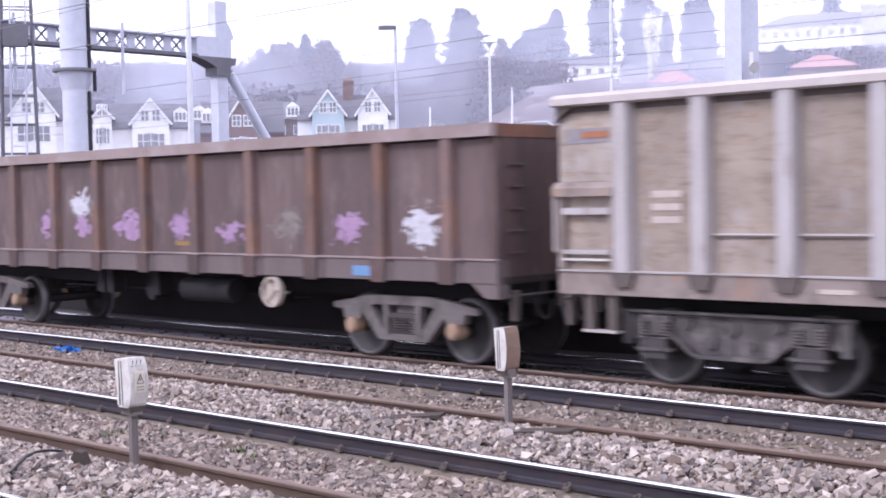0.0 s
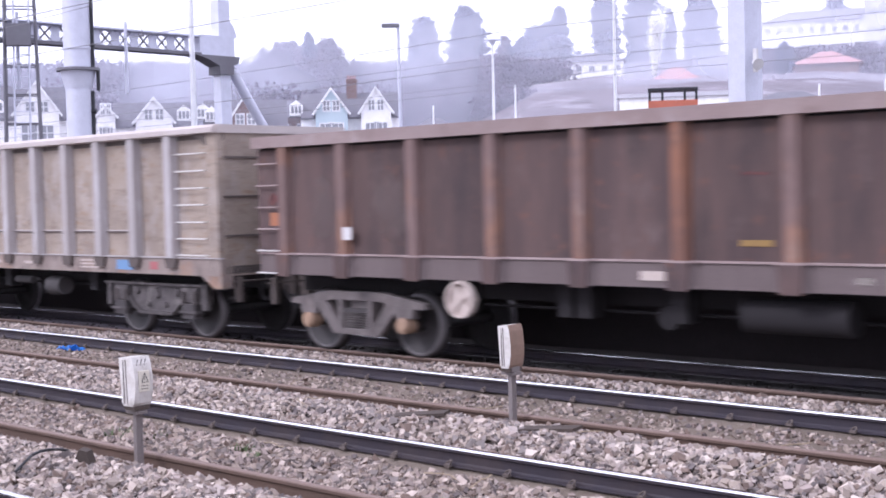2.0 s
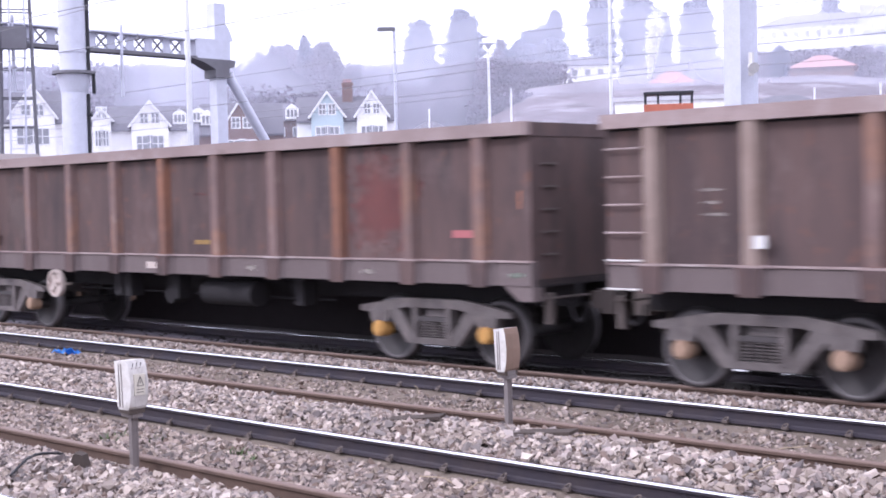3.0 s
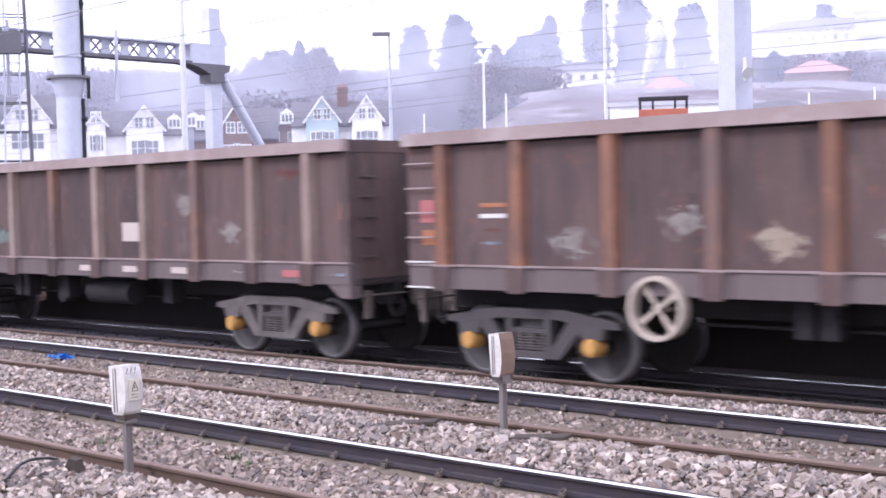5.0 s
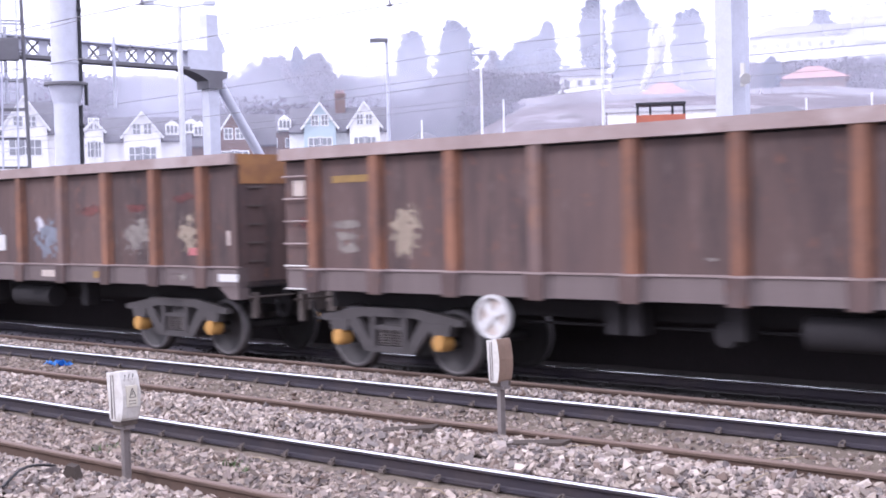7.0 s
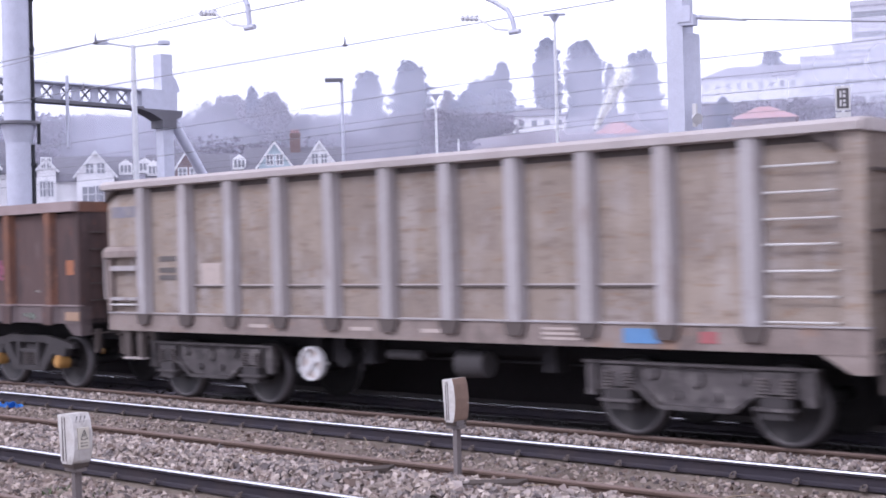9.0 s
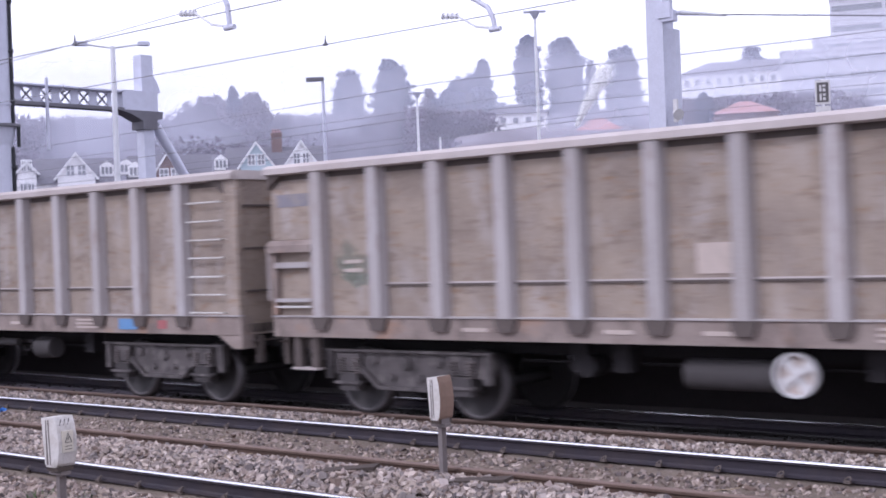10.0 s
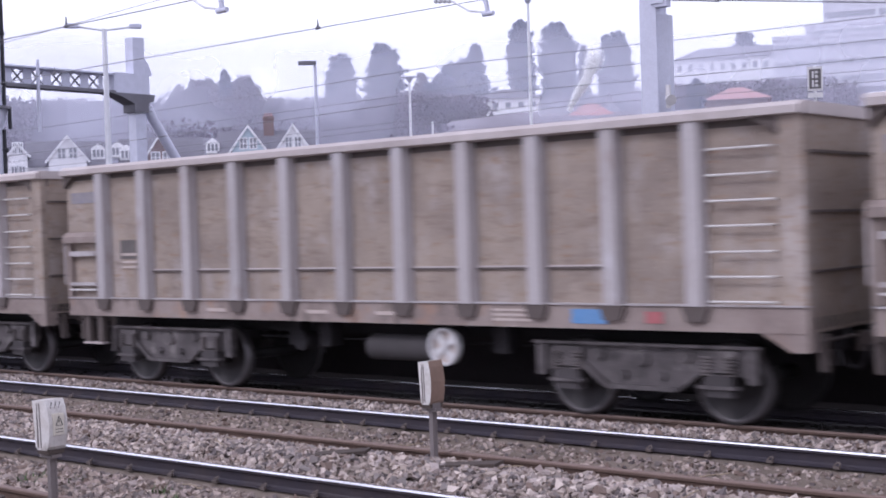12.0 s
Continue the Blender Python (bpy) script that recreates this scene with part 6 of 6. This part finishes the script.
hall(30.0, 200, 7.0, 7, 14.0, 16.5, 19.0, M_BRICKWALL, M_REDROOF, "small house with a red tiled roof", floors=1, bays=3)
hall(36.6, 230, 11.0, 9, 19.0, 24.5, 26.5, M_RENDER_WALL, M_SLATE, "pale rendered house on the hillside", floors=2, bays=5)
hall(34.9, 240, 8.0, 9, 19.0, 23.5, 25.5, M_RENDER_WALL, M_SLATE, "pale rendered house on the hillside", floors=2, bays=4)
hall(33.0, 105, 9.0, 6, 6.0, 9.4, 9.7, M_RENDER_WALL, M_TOWER, "low white flat-roofed shed", floors=1, bays=5, hip=False)
hall(28.4, 110, 8.0, 6, 6.0, 8.6, 10.0, M_BRICKWALL, M_SLATE, "low brick building with a slate roof", floors=1, bays=4)
hall(43.4, 135, 5.0, 6, 4.0, 8.6, 10.2, M_BRICKWALL, M_SLATE, "low house with a slate roof", floors=1, bays=2)
hall(49.5, 165, 11.0, 8, 6.0, 12.2, 14.6, M_BRICKWALL, M_SLATE, "brick terrace with slate roofs", floors=2, bays=6)


def orange_machine():
    """Orange works vehicle with a dark framed cab."""
    az, d = 33.2, 88.0
    p = polar(az, d)
    g = land_height(az, d)
    t = thing("works_vehicle", "orange works vehicle with a dark framed cab", "vehicle", pose(p.x, p.y, 0, 0, 0, az))
    bm = bm_new()
    box(bm, -1.6, 1.6, 0, 1.9, g + 0.5, 8.0)
    part("body", bm, M_ORANGEBODY, t, bevel=0.08)
    bm = bm_new()
    for x in (-1.58, -0.75, 0.7, 1.45):
        box(bm, x, x + 0.14, 0.02, 0.12, 7.95, 8.7)
        box(bm, x, x + 0.14, 1.78, 1.88, 7.95, 8.7)
    box(bm, -1.62, 1.62, 0, 1.9, 8.66, 8.82)
    part("cab_frame", bm, M_CABLE, t, "dark cab frame and roof")
    for x in (-1.1, 1.1):
        for y in (0.1, 1.8):
            bm = bm_new()
            tube(bm, (x, y - 0.15, g + 0.45), (x, y + 0.15, g + 0.45), 0.47, n=18)
            part("wheel", bm, M_CABLE, t)
    q = polar(39.0, 84.0)
    g = land_height(39.0, 84.0)
    c = thing("parked_car", "silver parked car seen over the wagons", "car", pose(q.x, q.y, g, 0, 0, 39))
    bm = bm_new()
    prism(bm, [(-2.0, 0.3), (-2.05, 0.8), (-1.3, 0.95), (-0.7, 1.45), (0.9, 1.45), (1.6, 0.98), (2.0, 0.85), (2.05, 0.3)], "y", 0, 1.7)
    part("body", bm, M_SILVER, c, bevel=0.06)
    bm = bm_new()
    prism(bm, [(-1.15, 0.98), (-0.65, 1.38), (0.85, 1.38), (1.4, 0.98)], "y", -0.01, 1.71)
    part("side_window", bm, M_GLASS, c)
    for x in (-1.25, 1.25):
        for y in (0.1, 1.6):
            bm = bm_new()
            tube(bm, (x, y - 0.1, 0.31), (x, y + 0.1, 0.31), 0.31, n=16)
            part("wheel", bm, M_CABLE, c)


orange_machine()


# ---- trees ----
def leaf_cloud(rng, pts, size, faces=3):
    """Small tilted triangles and quads round each point."""
    n = len(pts)
    c = np.repeat(pts, faces, axis=0)
    m = len(c)
    d = rng.normal(size=(m, 3, 3))
    d /= np.linalg.norm(d, axis=2, keepdims=True)
    v = c[:, None, :] + d * rng.uniform(0.5, 1.2, (m, 1, 1)) * size
    return v.reshape(-1, 3), np.arange(m * 3).reshape(-1, 3)


def tree(az, d, ztop, width, shape, rng, mat, label, name="tree", group="trees on the hill", n=900, size=0.5):
    """Tapered trunk, limbs and a crown of many small clumps with gaps."""
    n = int(n * 2.6)
    p = polar(az, d)
    g = land_height(az, d)
    h = ztop - g
    t = thing(name, label, "tree", pose(p.x, p.y, g - 0.3, 0, 0, rng.uniform(0, 360)), group=group)
    bm = bm_new()
    tube(bm, (0, 0, 0), (0, 0, h * 0.92), 0.03 * h * 0.5 + 0.1, 0.04, n=8)
    for k in range(9):
        a, z = rng.uniform(0, 6.28), h * rng.uniform(0.25, 0.8)
        r = width * 0.42 * (1.0 - 0.5 * z / h)
        tube(bm, (0, 0, z), (r * math.cos(a), r * math.sin(a), z + h * 0.1), 0.09, 0.03, n=5)
    part("trunk", bm, M_BARK, t)
    # foliage in shaggy tiers inside an uneven outline
    seed = rng.uniform(0, 100)

    def outline(u):
        if shape == "cone":
            return (1 - u) ** 0.85 * 0.95 + 0.03
        if shape == "column":
            return (0.82 + 0.18 * math.sin(math.pi * u)) * math.sqrt(max(0.0, 1 - u ** 6))
        if shape == "egg":
            return 0.82 + 0.4 * u if u < 0.45 else math.sqrt(max(0.01, 1 - ((u - 0.45) / 0.55) ** 2.3))
        return math.sqrt(max(0.02, 1 - (2 * u - 1.0) ** 2))

    boughs = [(rng.uniform(0.05, 0.97), rng.uniform(0, 6.283), rng.uniform(0.05, 0.32)) for _ in range(int(36 + 2.5 * h))]
    pts = []
    while len(pts) < n:
        u = rng.uniform(0.02, 1.0) ** 0.9
        a = rng.uniform(0, 6.283)
        if len(pts) % 5 < 2:
            # twigs along a branch that reaches past the outline
            u, a, reach = boughs[rng.integers(len(boughs))]
        else:
            reach = 0.0
        r = outline(u)
        lump = noise.noise((math.cos(a) * 1.3 + seed, math.sin(a) * 1.3, u * 5.0))
        tuft = noise.noise((math.cos(a) * 4 + seed, math.sin(a) * 4, u * 16.0))
        r *= width / 2 * (0.88 + 0.3 * lump + 0.2 * tuft)
        f = rng.uniform(0.1, 1.0) ** 0.5
        q = rng.normal(size=3) * (0.03 * width if reach else 0.012 * width)
        f *= 1 + reach
        pts.append((r * f * math.cos(a) + q[0], r * f * math.sin(a) + q[1], u * h * (1 + 0.02 * tuft) + (0.07 * width * f if reach else 0) + q[2]))
    v, f = leaf_cloud(rng, np.array(pts), size)
    me = bpy.data.meshes.new("crown")
    me.from_pydata(v.tolist(), [], f.tolist())
    me.materials.append(mat)
    part("crown", me, None, t)
    return t


def build_trees():
    rng = np.random.default_rng(12)
    D = 300.0
    el = lambda e, d=D: 2.16 + e * d
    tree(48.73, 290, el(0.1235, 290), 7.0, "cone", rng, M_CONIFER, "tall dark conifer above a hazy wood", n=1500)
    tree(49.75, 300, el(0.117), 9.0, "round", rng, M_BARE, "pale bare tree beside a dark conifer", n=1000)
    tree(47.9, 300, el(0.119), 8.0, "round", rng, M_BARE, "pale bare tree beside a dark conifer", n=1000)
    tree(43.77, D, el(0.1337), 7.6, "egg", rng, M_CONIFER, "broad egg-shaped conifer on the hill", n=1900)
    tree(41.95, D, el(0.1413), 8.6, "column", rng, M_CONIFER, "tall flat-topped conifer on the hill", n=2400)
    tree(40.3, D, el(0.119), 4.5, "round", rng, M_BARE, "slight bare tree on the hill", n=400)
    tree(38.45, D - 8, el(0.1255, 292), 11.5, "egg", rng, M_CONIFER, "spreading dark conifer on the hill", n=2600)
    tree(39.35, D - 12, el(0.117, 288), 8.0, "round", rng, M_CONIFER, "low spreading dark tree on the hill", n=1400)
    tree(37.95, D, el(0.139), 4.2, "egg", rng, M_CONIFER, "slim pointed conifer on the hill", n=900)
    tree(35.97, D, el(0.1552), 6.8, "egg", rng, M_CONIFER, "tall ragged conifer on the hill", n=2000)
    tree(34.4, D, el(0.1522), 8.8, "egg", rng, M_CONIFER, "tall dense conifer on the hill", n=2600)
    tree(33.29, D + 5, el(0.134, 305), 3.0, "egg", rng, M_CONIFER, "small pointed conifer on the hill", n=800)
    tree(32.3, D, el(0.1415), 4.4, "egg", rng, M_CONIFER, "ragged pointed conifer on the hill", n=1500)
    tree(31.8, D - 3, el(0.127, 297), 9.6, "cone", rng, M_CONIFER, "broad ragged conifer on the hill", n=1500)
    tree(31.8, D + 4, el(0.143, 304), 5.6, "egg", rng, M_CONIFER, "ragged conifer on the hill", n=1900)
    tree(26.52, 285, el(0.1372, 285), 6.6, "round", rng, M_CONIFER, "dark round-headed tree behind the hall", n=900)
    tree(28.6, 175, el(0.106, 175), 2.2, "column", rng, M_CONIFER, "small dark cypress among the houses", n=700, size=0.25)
    # far winter wood: one mass of many bare crowns
    vs, fs, off = [], [], 0
    for k in range(1800):
        az = rng.uniform(19, 66)
        d = rng.uniform(185 if az > 44 else (166 if rng.uniform() < 0.5 else 176), 330)
        if k >= 1350:
            az, d = rng.uniform(22, 43), rng.uniform(166, 180)
        if 20 < az < 30 and d < 275 and rng.uniform() < 0.25:
            continue
        if 30 < az < 38 and 170 < d < 245 and rng.uniform() < 0.3:
            continue
        g = land_height(az, d)
        h = rng.uniform(7, 12) * (0.85 if az < 38 else 1.0) if k < 1350 else rng.uniform(2.6, 4.5)
        w = rng.uniform(5, 9)
        limit = 2.16 + (0.104 + 0.014 * math.exp(-((az - 49.2) / 2.1) ** 2)) * d + 2.4 * noise.noise((az * 0.45, 3.3, 0)) if az > 38 else 2.16 + (0.097 if d > 265 else 0.102 if az < 31 and d > 215 else 0.09) * d
        if d < 190:
            limit = 2.16 + (0.079 if az > 36 else 0.068) * d
        if d > 250 and az > 38:
            h, w = max(h, rng.uniform(0.75, 1.0) * (limit - g)), w * 1.3
        h = min(h, limit - g)
        if h < (2.5 if k < 1350 else 1.2):
            continue
        p = polar(az, d)
        n = 130
        q = rng.normal(size=(n, 3))
        q /= np.linalg.norm(q, axis=1, keepdims=True)
        q *= rng.uniform(0.3, 1.0, (n, 1)) ** 0.4
        pts = q * np.array((w / 2, w / 2, h * 0.5)) + np.array((p.x, p.y, g + h * 0.5))
        v, f = leaf_cloud(rng, pts, 0.4, 4)
        vs.append(v)
        fs.append(f + off)
        off += len(v)
    me = bpy.data.meshes.new("wood")
    me.from_pydata(np.concatenate(vs).tolist(), [], np.concatenate(fs).tolist())
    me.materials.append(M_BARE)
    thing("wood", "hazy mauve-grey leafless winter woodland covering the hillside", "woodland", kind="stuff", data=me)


build_trees()


def mist():
    """Pale see-through shells added to imitate haze over the town and before the wood."""
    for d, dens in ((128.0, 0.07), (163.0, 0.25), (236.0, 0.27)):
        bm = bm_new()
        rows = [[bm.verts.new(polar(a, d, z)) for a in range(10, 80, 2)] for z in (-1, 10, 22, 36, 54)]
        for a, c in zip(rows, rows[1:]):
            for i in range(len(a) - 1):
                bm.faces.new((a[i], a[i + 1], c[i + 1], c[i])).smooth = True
        m = bpy.data.materials.new("haze_film")
        m.use_nodes = True
        n, l = m.node_tree.nodes, m.node_tree.links
        p = n["Principled BSDF"]
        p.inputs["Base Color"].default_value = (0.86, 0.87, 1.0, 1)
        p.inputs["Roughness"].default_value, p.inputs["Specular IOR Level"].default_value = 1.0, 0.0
        tc = n.new("ShaderNodeTexCoord")
        t = n.new("ShaderNodeTexNoise")
        t.inputs["Scale"].default_value, t.inputs["Detail"].default_value = 0.05, 4
        l.new(tc.outputs["Object"], t.inputs["Vector"])
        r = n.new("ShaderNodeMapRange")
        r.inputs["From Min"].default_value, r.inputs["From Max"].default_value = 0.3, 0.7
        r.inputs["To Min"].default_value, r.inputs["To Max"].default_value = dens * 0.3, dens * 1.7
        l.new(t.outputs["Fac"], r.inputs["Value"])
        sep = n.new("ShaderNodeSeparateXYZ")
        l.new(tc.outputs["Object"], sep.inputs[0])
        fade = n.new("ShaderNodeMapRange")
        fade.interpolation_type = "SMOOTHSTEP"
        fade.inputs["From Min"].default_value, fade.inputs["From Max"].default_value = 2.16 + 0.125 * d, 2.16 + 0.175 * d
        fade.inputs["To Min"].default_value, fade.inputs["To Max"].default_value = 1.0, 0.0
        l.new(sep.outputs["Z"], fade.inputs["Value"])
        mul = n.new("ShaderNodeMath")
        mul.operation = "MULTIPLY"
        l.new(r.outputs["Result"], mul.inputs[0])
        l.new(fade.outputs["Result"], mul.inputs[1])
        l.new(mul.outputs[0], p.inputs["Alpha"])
        thing("mist", "pale see-through shell imitating haze before the hillside", "mist", kind="stuff", data=mesh_of("mist", bm, m))


mist()


# ---- steam from a chimney ----
PUFFS = []


def build_steam():
    rng = np.random.default_rng(3)
    for k in range(44):
        u = k / 43
        r = 0.14 + 0.4 * u
        pts = rng.normal(size=(int(260 - 60 * u), 3)) * r * np.array((0.55, 0.55, 0.7))
        v, f = leaf_cloud(rng, pts, 0.055 + 0.03 * u, 2)
        me = bpy.data.meshes.new("steam_puff")
        me.from_pydata(v.tolist(), [], f.tolist())
        me.materials.append(M_STEAM)
        ob = thing("steam_puff", "drifting puff of white chimney steam", "steam", group="steam plume", data=me)
        PUFFS.append((ob, u, rng.uniform(-0.6, 0.6), rng.uniform(-0.6, 0.6)))


def steam_pose(u, a, c, t):
    lean = smooth(2, 9, t)
    az = 33.95 - (0.1 + 1.15 * lean) * u
    p = polar(az, 120.0, 2.16 + 120.0 * (0.087 + 0.041 * u))
    s = 0.25 * math.sin(0.9 * t + 6 * u)
    return pose(p.x + a * (0.1 + 0.6 * u) + s * u, p.y, p.z + 0.8 * c * u, 0, 0, 12 * t * (1 if a > 0 else -1))


build_steam()
build_ballast()
loose_stones(TRACKBED)


def motions():
    """The train runs, its wheels roll, the steam drifts."""
    for w, k in zip(WAGONS, range(len(WAGONS))):
        walk(w, [(t, pose(FIRST_RIB[k] - s, TRAIN_Y, TRAIN_Z)) for t, s in TRAVEL])
    times = [i / 15 for i in range(181)]
    ts, ss = [t for t, _ in TRAVEL], [s for _, s in TRAVEL]
    turns = [-math.degrees(float(np.interp(t, ts, ss)) / 0.46) for t in times]
    for ws in WHEELSETS:
        x, y, z = ws.location
        walk(ws, [(t, pose(x, y, z, 0, a % 360, 0)) for t, a in zip(times, turns)])
    for ob, u, a, c in PUFFS:
        walk(ob, [(t, steam_pose(u, a, c, t)) for t in (0, 2, 4, 6, 8, 10, 12)])


motions()
